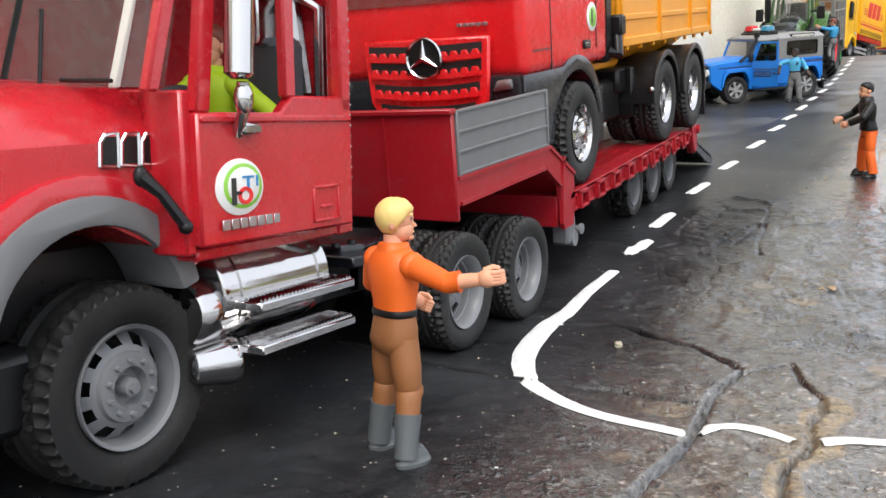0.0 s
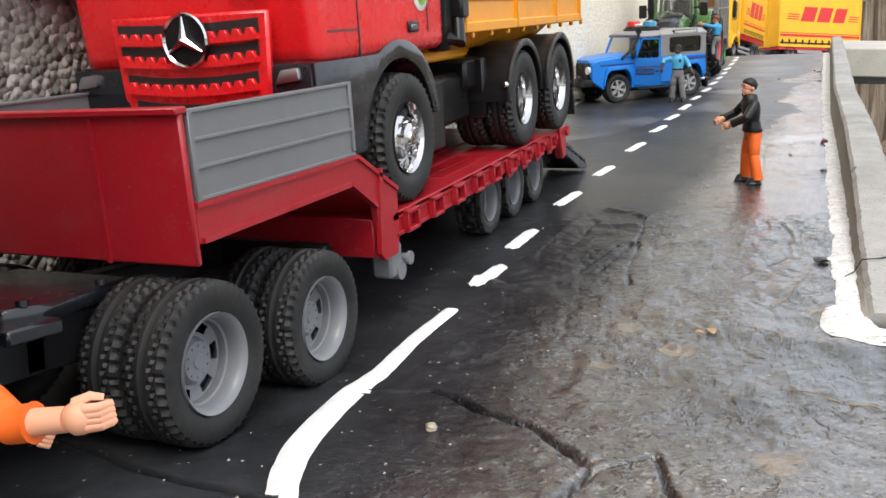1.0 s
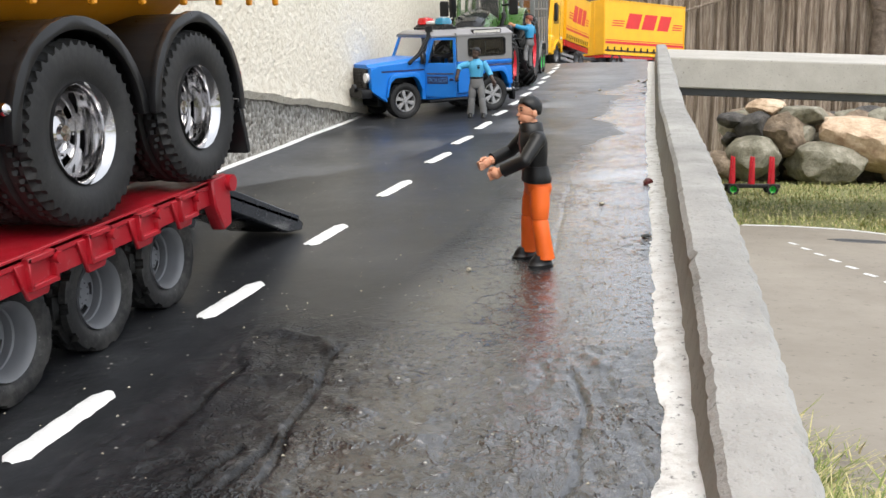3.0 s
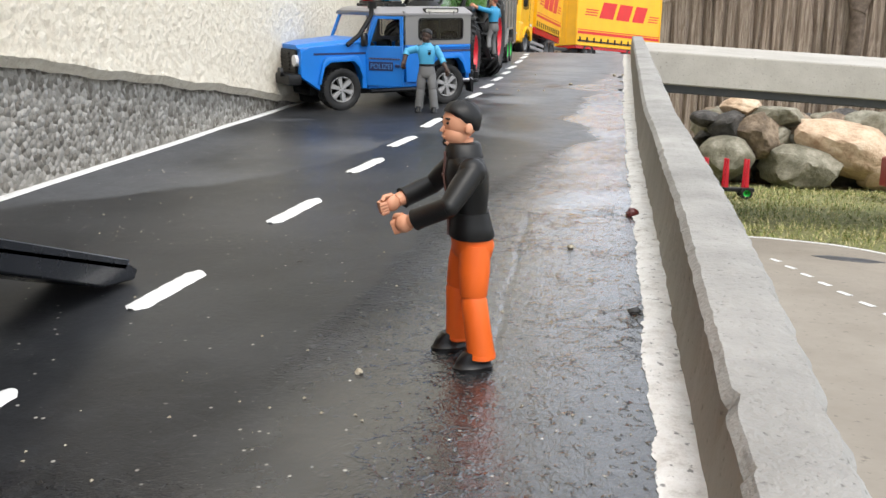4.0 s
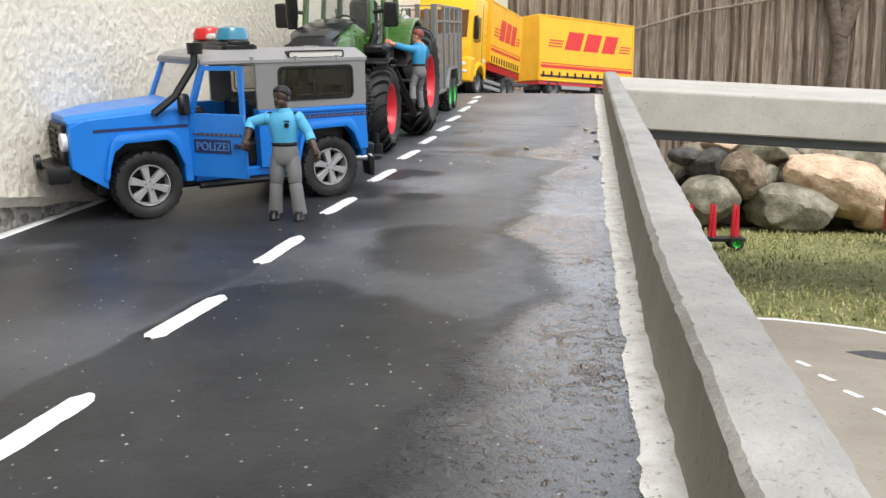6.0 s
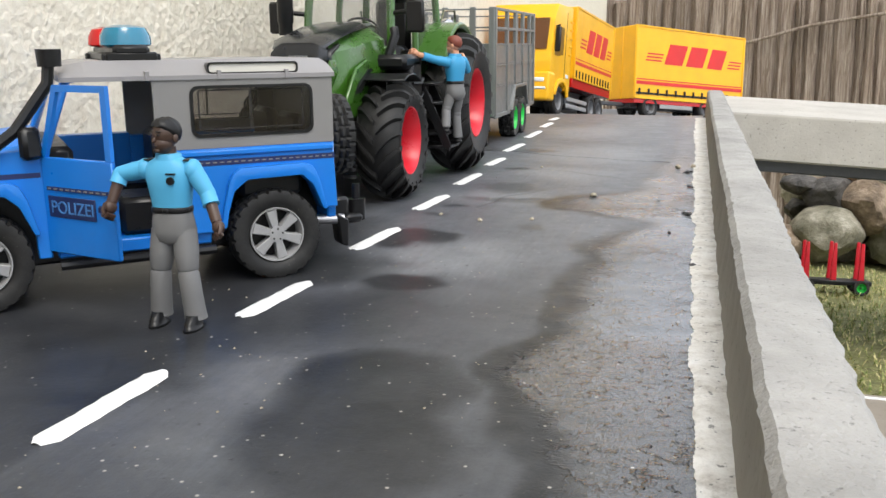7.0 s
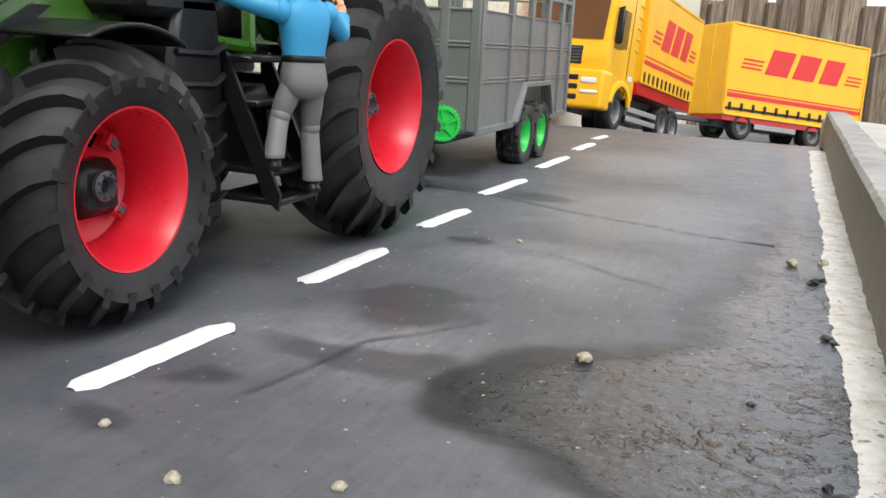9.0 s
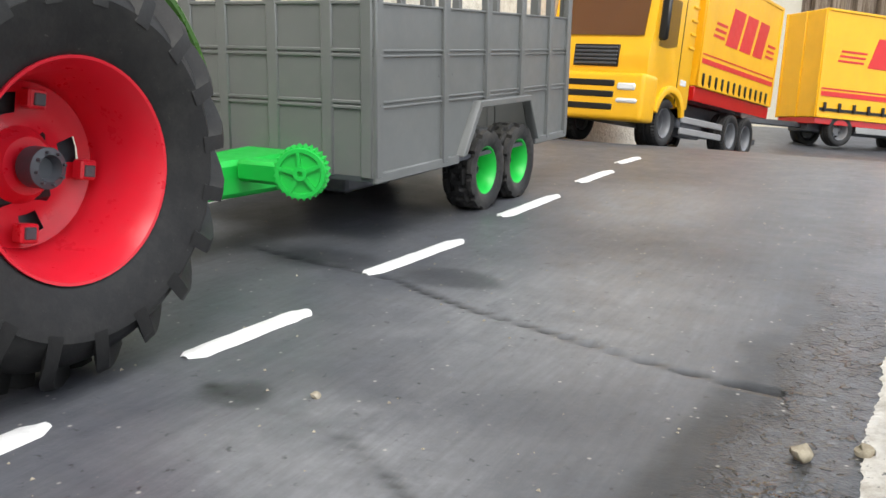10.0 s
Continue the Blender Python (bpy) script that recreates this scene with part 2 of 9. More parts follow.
HAIR_RED = plastic("doll_hair_auburn", (0.2, 0.045, 0.025), 0.5, 0.03)
SHIRT_ORANGE = plastic("doll_orange", (0.78, 0.13, 0.012), 0.5, 0.03)
TROUSER_BROWN = plastic("doll_brown", (0.27, 0.105, 0.035), 0.5, 0.03)
BOOT_GREY = plastic("doll_boot_grey", (0.1, 0.11, 0.115), 0.45, 0.05)
SHIRT_BLUE = plastic("doll_blue", (0.07, 0.36, 0.6), 0.5, 0.03)
SHIRT_TEAL = plastic("doll_teal", (0.03, 0.28, 0.52), 0.5, 0.03)
TROUSER_GREY = plastic("doll_grey", (0.15, 0.15, 0.15), 0.5, 0.05)
SHIRT_LIME = plastic("doll_lime", (0.42, 0.62, 0.01), 0.5, 0.03)
PRINT_BLACK = plastic("print_black", (0.02, 0.02, 0.02), 0.4, 0.02)
PRINT_GREEN = plastic("print_green", (0.25, 0.55, 0.06), 0.4, 0.02)
PRINT_BLUE = plastic("print_blue", (0.03, 0.22, 0.5), 0.4, 0.02)
NAVY = plastic("print_navy", (0.01, 0.02, 0.09), 0.4, 0.02)


def road_material():
    """Painted concrete: dry grey paint, darker with dampness and painted vehicle shade, glossy where wet, gritty where
    the coat is coarse.
    """
    m, nt, b = node_mat("road_paint")
    c = coords(nt)

    def layer(name):
        n = nt.nodes.new("ShaderNodeAttribute")
        n.attribute_name = name
        return n.outputs["Fac"]

    def grains(scale):
        v = nt.nodes.new("ShaderNodeTexVoronoi")
        v.inputs["Scale"].default_value, v.inputs["Randomness"].default_value = scale, 1.0
        nt.links.new(c, v.inputs["Vector"])
        return v

    mul = lambda x, y: math_node(nt, "MULTIPLY", x, y)
    add = lambda x, y: math_node(nt, "ADD", x, y)
    wet, damp_shade, coarse, bare, crack, pale, soil = (layer(k) for k in ("wet", "damp_shade", "coarse", "bare", "crack", "pale", "soil"))
    big = noise_node(nt, 9, 5, 0.6, c)
    mid = noise_node(nt, 38, 6, 0.7, c)
    fine = noise_node(nt, 260, 5, 0.75, c)
    brush = noise_node(nt, 1.0, 4, 0.7, coords(nt, (300, 26, 40)))
    dry = ramp(nt, big, (0.32, (0.066, 0.071, 0.082)), (0.66, (0.108, 0.112, 0.124)))
    dry = mix(nt, ramp(nt, mid, (0.42, 0), (0.72, 0.45)), dry, (0.122, 0.122, 0.126))
    dry = mix(nt, mul(pale, ramp(nt, mid, (0.3, 0.25), (0.62, 0.8))), dry, (0.2, 0.205, 0.215))
    dry = mix(nt, 1.0, dry, ramp(nt, brush, (0.3, 0.86), (0.7, 1.16)), "MULTIPLY")
    dark = ramp(nt, mid, (0.3, (0.0135, 0.014, 0.0155)), (0.7, (0.029, 0.0305, 0.033)))
    col = mix(nt, damp_shade, dry, dark)
    col = mix(nt, mul(bare, ramp(nt, noise_node(nt, 330, 3, 0.7, c), (0.48, 0), (0.62, 0.8))), col, (0.13, 0.115, 0.1))
    # the paint worn off down to brown sandy concrete, plus the weak sheen share
    worn = mul(bare, ramp(nt, noise_node(nt, 70, 6, 0.75, c), (0.3, 0.2), (0.6, 0.9)))
    sand = ramp(nt, noise_node(nt, 420, 3, 0.7, c), (0.3, (0.045, 0.038, 0.031)), (0.5, (0.14, 0.12, 0.1)), (0.7, (0.36, 0.32, 0.27)))
    col = mix(nt, worn, col, sand)
    # pale grains stuck in the paint; pin holes with their shade in the colour
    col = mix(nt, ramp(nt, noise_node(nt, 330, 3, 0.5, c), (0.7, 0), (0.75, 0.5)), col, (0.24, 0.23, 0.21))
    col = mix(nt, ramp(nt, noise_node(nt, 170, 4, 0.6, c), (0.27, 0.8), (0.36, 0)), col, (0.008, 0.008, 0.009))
    # sparse pale flecks of mortar
    spot = grains(150)
    pick = nt.nodes.new("ShaderNodeSeparateColor")
    nt.links.new(spot.outputs["Color"], pick.inputs[0])
    fl = mul(ramp(nt, spot.outputs["Distance"], (0.06, 1.0), (0.14, 0.0)), ramp(nt, pick.outputs[1], (0.66, 0.0), (0.7, 0.85)))
    col = mix(nt, fl, col, (0.42, 0.4, 0.36))
    # gritty coat: single stones of uneven tone, shade of gaps and pits in colour
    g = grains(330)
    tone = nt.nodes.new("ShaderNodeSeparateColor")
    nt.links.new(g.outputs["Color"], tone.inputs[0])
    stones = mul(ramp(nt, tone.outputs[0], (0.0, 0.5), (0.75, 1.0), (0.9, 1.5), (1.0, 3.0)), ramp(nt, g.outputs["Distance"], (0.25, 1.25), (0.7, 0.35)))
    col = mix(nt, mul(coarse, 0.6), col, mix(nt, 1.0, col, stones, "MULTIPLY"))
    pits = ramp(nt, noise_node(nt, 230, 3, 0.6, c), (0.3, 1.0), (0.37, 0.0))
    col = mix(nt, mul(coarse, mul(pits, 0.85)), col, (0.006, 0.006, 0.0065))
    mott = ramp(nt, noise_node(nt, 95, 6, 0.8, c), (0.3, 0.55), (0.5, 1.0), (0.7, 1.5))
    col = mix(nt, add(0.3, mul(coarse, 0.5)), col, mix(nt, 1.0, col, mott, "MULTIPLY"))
    earth = ramp(nt, noise_node(nt, 240, 4, 0.7, c), (0.3, (0.09, 0.055, 0.02)), (0.65, (0.34, 0.24, 0.12)))
    col = mix(nt, mul(soil, ramp(nt, noise_node(nt, 110, 5, 0.7, c), (0.36, 0.1), (0.52, 1.0))), col, earth)
    col = mix(nt, crack, col, (0.004, 0.004, 0.0045))
    nt.links.new(col, b.inputs["Base Color"])
    dryr = ramp(nt, mid, (0.3, 0.38), (0.75, 0.54))
    wetr = ramp(nt, mid, (0.3, 0.13), (0.75, 0.27))
    half = mix(nt, mul(damp_shade, 0.6), dryr, 0.2)
    nt.links.new(add(mix(nt, wet, half, wetr), mul(soil, 0.4)), b.inputs["Roughness"])
    # a dull skin of paint where merely damp, a clear film of water where wet
    nt.links.new(add(math_node(nt, "SUBTRACT", 0.45, mul(damp_shade, 0.3)), mul(wet, 0.55)), b.inputs["Specular IOR Level"])
    lumps = noise_node(nt, 120, 3, 0.6, c)
    fleck = math_node(nt, "SUBTRACT", 1.0, grains(760).outputs["Distance"])
    vein = math_node(nt, "ABSOLUTE", math_node(nt, "SUBTRACT", noise_node(nt, 42, 4, 0.6, c), 0.5))
    ridge = mul(ramp(nt, vein, (0.0, 1.0), (0.035, 0.0)), ramp(nt, noise_node(nt, 16, 2, 0.5, c), (0.5, 0.0), (0.62, 1.0)))
    grit = ramp(nt, noise_node(nt, 210, 2, 0.5, c), (0.6, 0.0), (0.72, 1.0))
    relief = add(mul(fine, 0.14), mul(brush, 0.05))
    rough = add(add(mul(lumps, 0.55), mul(fine, 0.42)), add(mul(fleck, 0.2), add(mul(ridge, 0.7), mul(grit, 0.7))))
    rough = math_node(nt, "SUBTRACT", rough, mul(pits, 0.9))
    bump(nt, b, add(relief, mul(coarse, rough)), 1.0, 0.0011)
    nt.links.new(mul(wet, 0.95), b.inputs["Coat Weight"])
    nt.links.new(ramp(nt, mid, (0.3, 0.1), (0.75, 0.26)), b.inputs["Coat Roughness"])
    skin = nt.nodes.new("ShaderNodeBump")  # the water rounds off the grains
    skin.inputs["Strength"].default_value, skin.inputs["Distance"].default_value = 1.0, 0.0011
    nt.links.new(mul(add(coarse, 0.1), math_node(nt, "SUBTRACT", add(add(mul(lumps, 0.5), mul(fine, 0.35)), add(mul(ridge, 0.6), mul(grit, 0.5))), mul(pits, 0.7))), skin.inputs["Height"])
    nt.links.new(skin.outputs[0], b.inputs["Coat Normal"])
    return m


def concrete_material(name, dark, light, scale=30, rough=0.8, relief=0.5):
    m, nt, b = node_mat(name)
    c = coords(nt)
    n1, n2, n3 = noise_node(nt, scale * 0.2, 5, 0.6, c), noise_node(nt, scale, 6, 0.7, c), noise_node(nt, scale * 14, 3, 0.6, c)
    f = math_node(nt, "ADD", math_node(nt, "MULTIPLY", n1, 0.6), math_node(nt, "MULTIPLY", n2, 0.4))
    col = ramp(nt, f, (0.32, dark), (0.68, light))
    pits = ramp(nt, n3, (0.28, 0.55), (0.38, 1.0))
    nt.links.new(mix(nt, 1.0, col, pits, "MULTIPLY"), b.inputs["Base Color"])
    b.inputs["Roughness"].default_value = rough
    bump(nt, b, math_node(nt, "ADD", n2, math_node(nt, "MULTIPLY", n3, 0.6)), relief, 0.003)
    return m


def stucco_material():
    m, nt, b = node_mat("stucco")
    c = coords(nt)
    v = nt.nodes.new("ShaderNodeTexVoronoi")
    v.feature = "SMOOTH_F1"
    v.inputs["Scale"].default_value = 150
    nt.links.new(c, v.inputs["Vector"])
    n = noise_node(nt, 85, 6, 0.75, c)
    col = ramp(nt, n, (0.3, (0.6, 0.53, 0.42)), (0.5, (0.76, 0.7, 0.58)), (0.7, (0.84, 0.79, 0.68)))
    nt.links.new(mix(nt, ramp(nt, noise_node(nt, 3, 3, 0.5, c), (0.3, 0.0), (0.8, 0.25)), col, (0.72, 0.64, 0.5)), b.inputs["Base Color"])
    b.inputs["Roughness"].default_value = 0.9
    h = math_node(nt, "ADD", math_node(nt, "MULTIPLY", n, 1.5), math_node(nt, "MULTIPLY", v.outputs["Distance"], -0.8))
    bump(nt, b, h, 0.7, 0.0042)
    return m


def pebble_material():
    """Washed pebble plaster of the plinth."""
    m, nt, b = node_mat("pebble_plaster")
    c = coords(nt)
    v = nt.nodes.new("ShaderNodeTexVoronoi")
    v.inputs["Scale"].default_value = 190
    nt.links.new(c, v.inputs["Vector"])
    sep = nt.nodes.new("ShaderNodeSeparateColor")
    nt.links.new(v.outputs["Color"], sep.inputs[0])
    col = ramp(nt, sep.outputs[0], (0.0, (0.16, 0.145, 0.12)), (0.5, (0.3, 0.285, 0.25)), (1.0, (0.46, 0.44, 0.4)))
    big = ramp(nt, noise_node(nt, 5, 4, 0.6, c), (0.3, 0.75), (0.7, 1.1))
    nt.links.new(mix(nt, 1.0, col, big, "MULTIPLY"), b.inputs["Base Color"])
    b.inputs["Roughness"].default_value = 0.75
    bump(nt, b, math_node(nt, "MULTIPLY", v.outputs["Distance"], -1), 0.8, 0.004)
    return m


def bark_material():
    """Weathered brushwood: fine upright fibres in grey and brown."""
    m, nt, b = node_mat("weathered_brushwood")
    info = nt.nodes.new("ShaderNodeObjectInfo")
    f = noise_node(nt, 3.0, 6, 0.7, coords(nt, (6, 6, 0.7)))
    g = noise_node(nt, 3.0, 5, 0.75, coords(nt, (34, 34, 1.4)))
    k = noise_node(nt, 3.0, 4, 0.8, coords(nt, (90, 90, 4)))
    col = ramp(nt, g, (0.28, (0.075, 0.049, 0.036)), (0.45, (0.235, 0.18, 0.138)), (0.6, (0.385, 0.32, 0.262)), (0.75, (0.58, 0.52, 0.45)))
    col = mix(nt, ramp(nt, f, (0.5, 0.0), (0.72, 0.7)), col, (0.2, 0.15, 0.115))
    col = mix(nt, ramp(nt, k, (0.56, 0.0), (0.7, 0.6)), col, (0.09, 0.065, 0.05))
    tone = ramp(nt, info.outputs["Random"], (0.0, 0.82), (1.0, 1.12))
    nt.links.new(mix(nt, 1.0, col, tone, "MULTIPLY"), b.inputs["Base Color"])
    b.inputs["Roughness"].default_value = 0.9
    bump(nt, b, math_node(nt, "ADD", g, math_node(nt, "MULTIPLY", k, 0.5)), 0.7, 0.012)
    return m


def speckled(name, stops, scale, rough=0.85, relief=0.4, dist=0.004):
    m, nt, b = node_mat(name)
    c = coords(nt)
    n = noise_node(nt, scale, 6, 0.7, c)
    nt.links.new(ramp(nt, n, *stops), b.inputs["Base Color"])
    b.inputs["Roughness"].default_value = rough
    bump(nt, b, noise_node(nt, scale * 4, 4, 0.6, c), relief, dist)
    return m


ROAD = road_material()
PARAPET = concrete_material("parapet_concrete", (0.2, 0.195, 0.185), (0.42, 0.41, 0.39), 26, 0.8, 0.55)
PLASTER = concrete_material("parapet_plaster", (0.19, 0.175, 0.15), (0.29, 0.27, 0.235), 18, 0.75, 0.25)
SLAB = concrete_material("bridge_concrete", (0.33, 0.31, 0.28), (0.5, 0.48, 0.44), 14, 0.85, 0.3)
YARD = concrete_material("yard_concrete", (0.2, 0.17, 0.135), (0.36, 0.32, 0.265), 6, 0.7, 0.3)
LINE = speckled("line_paint", ((0.25, (0.62, 0.62, 0.6)), (0.6, (0.82, 0.82, 0.81))), 120, 0.55, 0.25, 0.0006)
def edge_material():
    """White paint brushed thinly on rough concrete: bright in places, scuffed and grey-beige in others."""
    m, nt, b = node_mat("edge_paint")
    c = coords(nt)
    n = noise_node(nt, 70, 6, 0.75, c)
    col = ramp(nt, n, (0.3, (0.4, 0.38, 0.35)), (0.45, (0.66, 0.65, 0.63)), (0.6, (0.77, 0.77, 0.76)))
    old = ramp(nt, n, (0.3, (0.4, 0.36, 0.3)), (0.6, (0.72, 0.69, 0.63)))
    sep = nt.nodes.new("ShaderNodeSeparateXYZ")
    nt.links.new(c, sep.inputs[0])
    far = ramp(nt, math_node(nt, "MULTIPLY", sep.outputs[1], 0.3), (0.42, 0.0), (0.62, 0.75))
    col = mix(nt, math_node(nt, "MULTIPLY", far, ramp(nt, noise_node(nt, 22, 4, 0.6, c), (0.35, 0.3), (0.6, 1.0))), col, old)
    col = mix(nt, ramp(nt, noise_node(nt, 240, 3, 0.6, c), (0.62, 0.0), (0.68, 0.75)), col, (0.06, 0.06, 0.06))
    nt.links.new(col, b.inputs["Base Color"])
    b.inputs["Roughness"].default_value = 0.6
    bump(nt, b, math_node(nt, "ADD", n, noise_node(nt, 260, 4, 0.6, c)), 0.6, 0.0022)
    return m


EDGE = edge_material()
STUCCO = stucco_material()
PEBBLE = pebble_material()
BARK = bark_material()
GRASS_SOIL = speckled("turf", ((0.3, (0.11, 0.1, 0.05)), (0.5, (0.19, 0.2, 0.075)), (0.7, (0.33, 0.29, 0.15))), 34, 0.95, 0.6, 0.01)
BLADE = speckled("grass_blade", ((0.38, (0.1, 0.16, 0.03)), (0.48, (0.25, 0.28, 0.08)), (0.56, (0.55, 0.47, 0.24))), 80, 0.7, 0.1, 0.001)
ROCK = speckled("field_stone", ((0.28, (0.07, 0.053, 0.04)), (0.5, (0.22, 0.165, 0.115)), (0.72, (0.45, 0.36, 0.27))), 14, 0.85, 0.8, 0.012)
ROCK_TAN = speckled("tan_stone", ((0.3, (0.34, 0.22, 0.14)), (0.5, (0.58, 0.43, 0.3)), (0.7, (0.72, 0.6, 0.46))), 12, 0.85, 0.8, 0.01)
ROCK_GREY = speckled("grey_green_stone", ((0.3, (0.1, 0.095, 0.065)), (0.5, (0.24, 0.225, 0.17)), (0.7, (0.42, 0.39, 0.32))), 12, 0.85, 0.8, 0.01)
ROCK_DARK = speckled("dark_stone", ((0.3, (0.025, 0.024, 0.024)), (0.7, (0.12, 0.11, 0.1))), 16, 0.8, 0.8, 0.01)
GRIT = speckled("grit", ((0.3, (0.2, 0.17, 0.12)), (0.7, (0.5, 0.45, 0.35))), 200, 0.8, 0.3, 0.001)
TAR = speckled("tar", ((0.3, (0.01, 0.01, 0.011)), (0.7, (0.03, 0.03, 0.03))), 200, 0.35, 0.5, 0.001)

# ---- the ground ----
TAN = math.tan(radians(SLOPE))


def near_line(x, y, pts):
    d = np.full(np.shape(x), 9.0)
    for (ax, ay), (bx, by) in zip(pts, pts[1:]):
        ux, uy = bx - ax, by - ay
        k = np.clip(((x - ax) * ux + (y - ay) * uy) / (ux * ux + uy * uy), 0, 1)
        d = np.minimum(d, np.hypot(x - ax - k * ux, y - ay - k * uy))
    return d


CRACKS = [  # line, depth, half width
    ([(-0.09, 0.335), (-0.005, 0.32), (0.041, 0.317), (0.092, 0.322), (0.133, 0.319)], 0.006, 0.0035),
    ([(0.131, 0.05), (0.134, 0.199), (0.139, 0.271), (0.136, 0.33), (0.138, 0.388)], 0.007, 0.0032),
    ([(0.138, 0.388), (0.15, 0.398), (0.161, 0.412)], 0.006, 0.0025),
    ([(0.161, 0.412), (0.172, 0.38), (0.185, 0.352), (0.189, 0.335), (0.184, 0.31), (0.187, 0.285), (0.182, 0.26), (0.186, 0.227), (0.18, 0.1)], 0.006, 0.003),
    ([(0.009, 0.442), (0.043, 0.453), (0.078, 0.434), (0.11, 0.42), (0.135, 0.392)], 0.005, 0.004),
    ([(0.104, 0.653), (0.098, 0.7), (0.088, 0.77), (0.082, 0.861)], 0.0022, 0.0025),
    ([(0.08, 0.682), (0.084, 0.765)], 0.0025, 0.003),
    ([(0.066, 0.68), (0.074, 0.755)], 0.0018, 0.003),
    ([(0.042, 0.746), (0.043, 0.832)], 0.0015, 0.002),
    ([(0.195, 0.846), (0.204, 0.796), (0.204, 0.751), (0.192, 0.72)], 0.002, 0.002),
    ([(0.119, 1.309), (0.165, 1.3), (0.22, 1.296)], 0.0008, 0.0025),
    ([(0.169, 1.015), (0.164, 1.112), (0.16, 1.287)], 0.0007, 0.002),
    ([(-0.105, 2.623), (-0.015, 2.602), (0.009, 2.597), (0.067, 2.575), (0.114, 2.558), (0.2, 2.54)], 0.0016, 0.0025),
    ([(0.045, 2.19), (0.06, 2.25), (0.09, 2.3)], 0.0006, 0.002),
    ([(0.02, 2.45), (0.09, 2.43), (0.16, 2.39)], 0.0006, 0.002),
]
RIDGES = [  # line, height, half width
    ([(-0.03, 0.645), (0.049, 0.607), (0.113, 0.616), (0.157, 0.59), (0.24, 0.565), (0.4, 0.56)], 0.0035, 0.014),
    ([(0.044, 0.874), (0.065, 0.868), (0.079, 0.852)], 0.003, 0.004),
    ([(0.097, 0.802), (0.113, 0.787)], 0.003, 0.004),
    ([(0.05, 0.815), (0.08, 0.82)], 0.002, 0.005),
    ([(0.12, 0.76), (0.15, 0.77)], 0.0025, 0.004),
    ([(0.016, 0.7), (0.06, 0.69)], 0.002, 0.005),
]


JUNCTION = [(0.004, 0.578), (0.003, 0.516), (0.006, 0.47), (0.006, 0.431), (0.018, 0.37), (0.038, 0.324), (0.059, 0.301), (0.091, 0.282), (0.138, 0.273)]


def ground(x, y):
    """Height of the road and yard in the ramp's frame."""
    x, y = np.asarray(x, float), np.asarray(y, float)
    w = 0.02
    z = TAN * w * np.logaddexp(0, (FOOT - y) / w)
    z = z + np.interp(y, [3.2, 3.24, 3.32, 3.8, 4.0, 5.0], [0, -0.0005, -0.004, -0.071, -0.08, -0.095]) - 0.08 * np.clip(x, 0, 2) * np.clip((y - 3.7) / 0.5, 0, 1)
    z = z + 0.0012 * lump(x, y, 0.09, 1) + 0.0004 * lump(x, y, 0.03, 2) + 0.0001 * lump(x, y, 0.011, 3)
    painted = np.minimum(near_line(x, y, JUNCTION), np.where(y > 0.55, np.abs(x), 9.0))
    old = np.clip((painted - 0.008) / 0.012, 0.12, 1) * np.clip((0.92 + 0.1 * lump(x, y, 0.07, 8) - y) / 0.1, 0, 1) * np.clip((x + 0.06) / 0.08, 0, 1)
    z = z + old * (0.003 * lump(x, y, 0.035, 4) + 0.0016 * lump(x, y, 0.014, 5) + 0.0008 * lump(x, y, 0.0075, 6) + 0.0004 * lump(x, y, 0.0042, 13))
    crumbs = np.clip(lump(x, y, 0.0065, 14) - 0.16, 0, 1) * np.clip(lump(x, y, 0.05, 15) + 0.3, 0, 1)
    z = z + old * 0.006 * crumbs
    trowel = np.abs(lump(x * 2.2 + y * 0.6, y * 0.5, 0.02, 16))
    z = z - old * 0.0007 * np.clip(0.05 - trowel, 0, 1) / 0.05 * np.clip((y - 0.42) / 0.1, 0, 1)
    lanes = np.clip((x - 0.1) / 0.06, 0, 1) * np.clip((y - 0.9) / 0.2, 0, 1)
    z = z + lanes * (0.0003 * lump(x, y, 0.008, 7) + 0.0002 * lump(x * 0.3, y, 0.006, 9))
    rough = 1 + 0.9 * lump(x, y, 0.02, 10)
    wob = 0.006 * lump(x, y, 0.03, 11), 0.006 * lump(x, y, 0.03, 12)
    for pts, depth, half in CRACKS:
        d = near_line(x + wob[0], y + wob[1], pts)
        z = z - depth * rough * np.exp(-(d / (0.4 * half)) ** 2) 
    for pts, high, half in RIDGES:
        d = near_line(x + wob[0], y + wob[1], pts)
        z = z + high * rough * np.exp(-(d / half) ** 2)
    return z


TABLE_X, TABLE_Y = np.arange(-0.26, 0.56, 0.003), np.arange(-0.1, 3.45, 0.0035)
TABLE = ground(TABLE_X[None, :], TABLE_Y[:, None])


def road_z(x, y):
    """The same height, read between the points of a table."""
    u, v = (x + 0.26) / 0.003, (y + 0.1) / 0.0035
    i, j = min(max(int(u), 0), len(TABLE_X) - 2), min(max(int(v), 0), len(TABLE_Y) - 2)
    a, b = u - i, v - j
    return float((TABLE[j, i] * (1 - a) + TABLE[j, i + 1] * a) * (1 - b) + (TABLE[j + 1, i] * (1 - a) + TABLE[j + 1, i + 1] * a) * b)


def on_road(x, y, up=0.0):
    return Vector((x, y, road_z(x, y) + up))


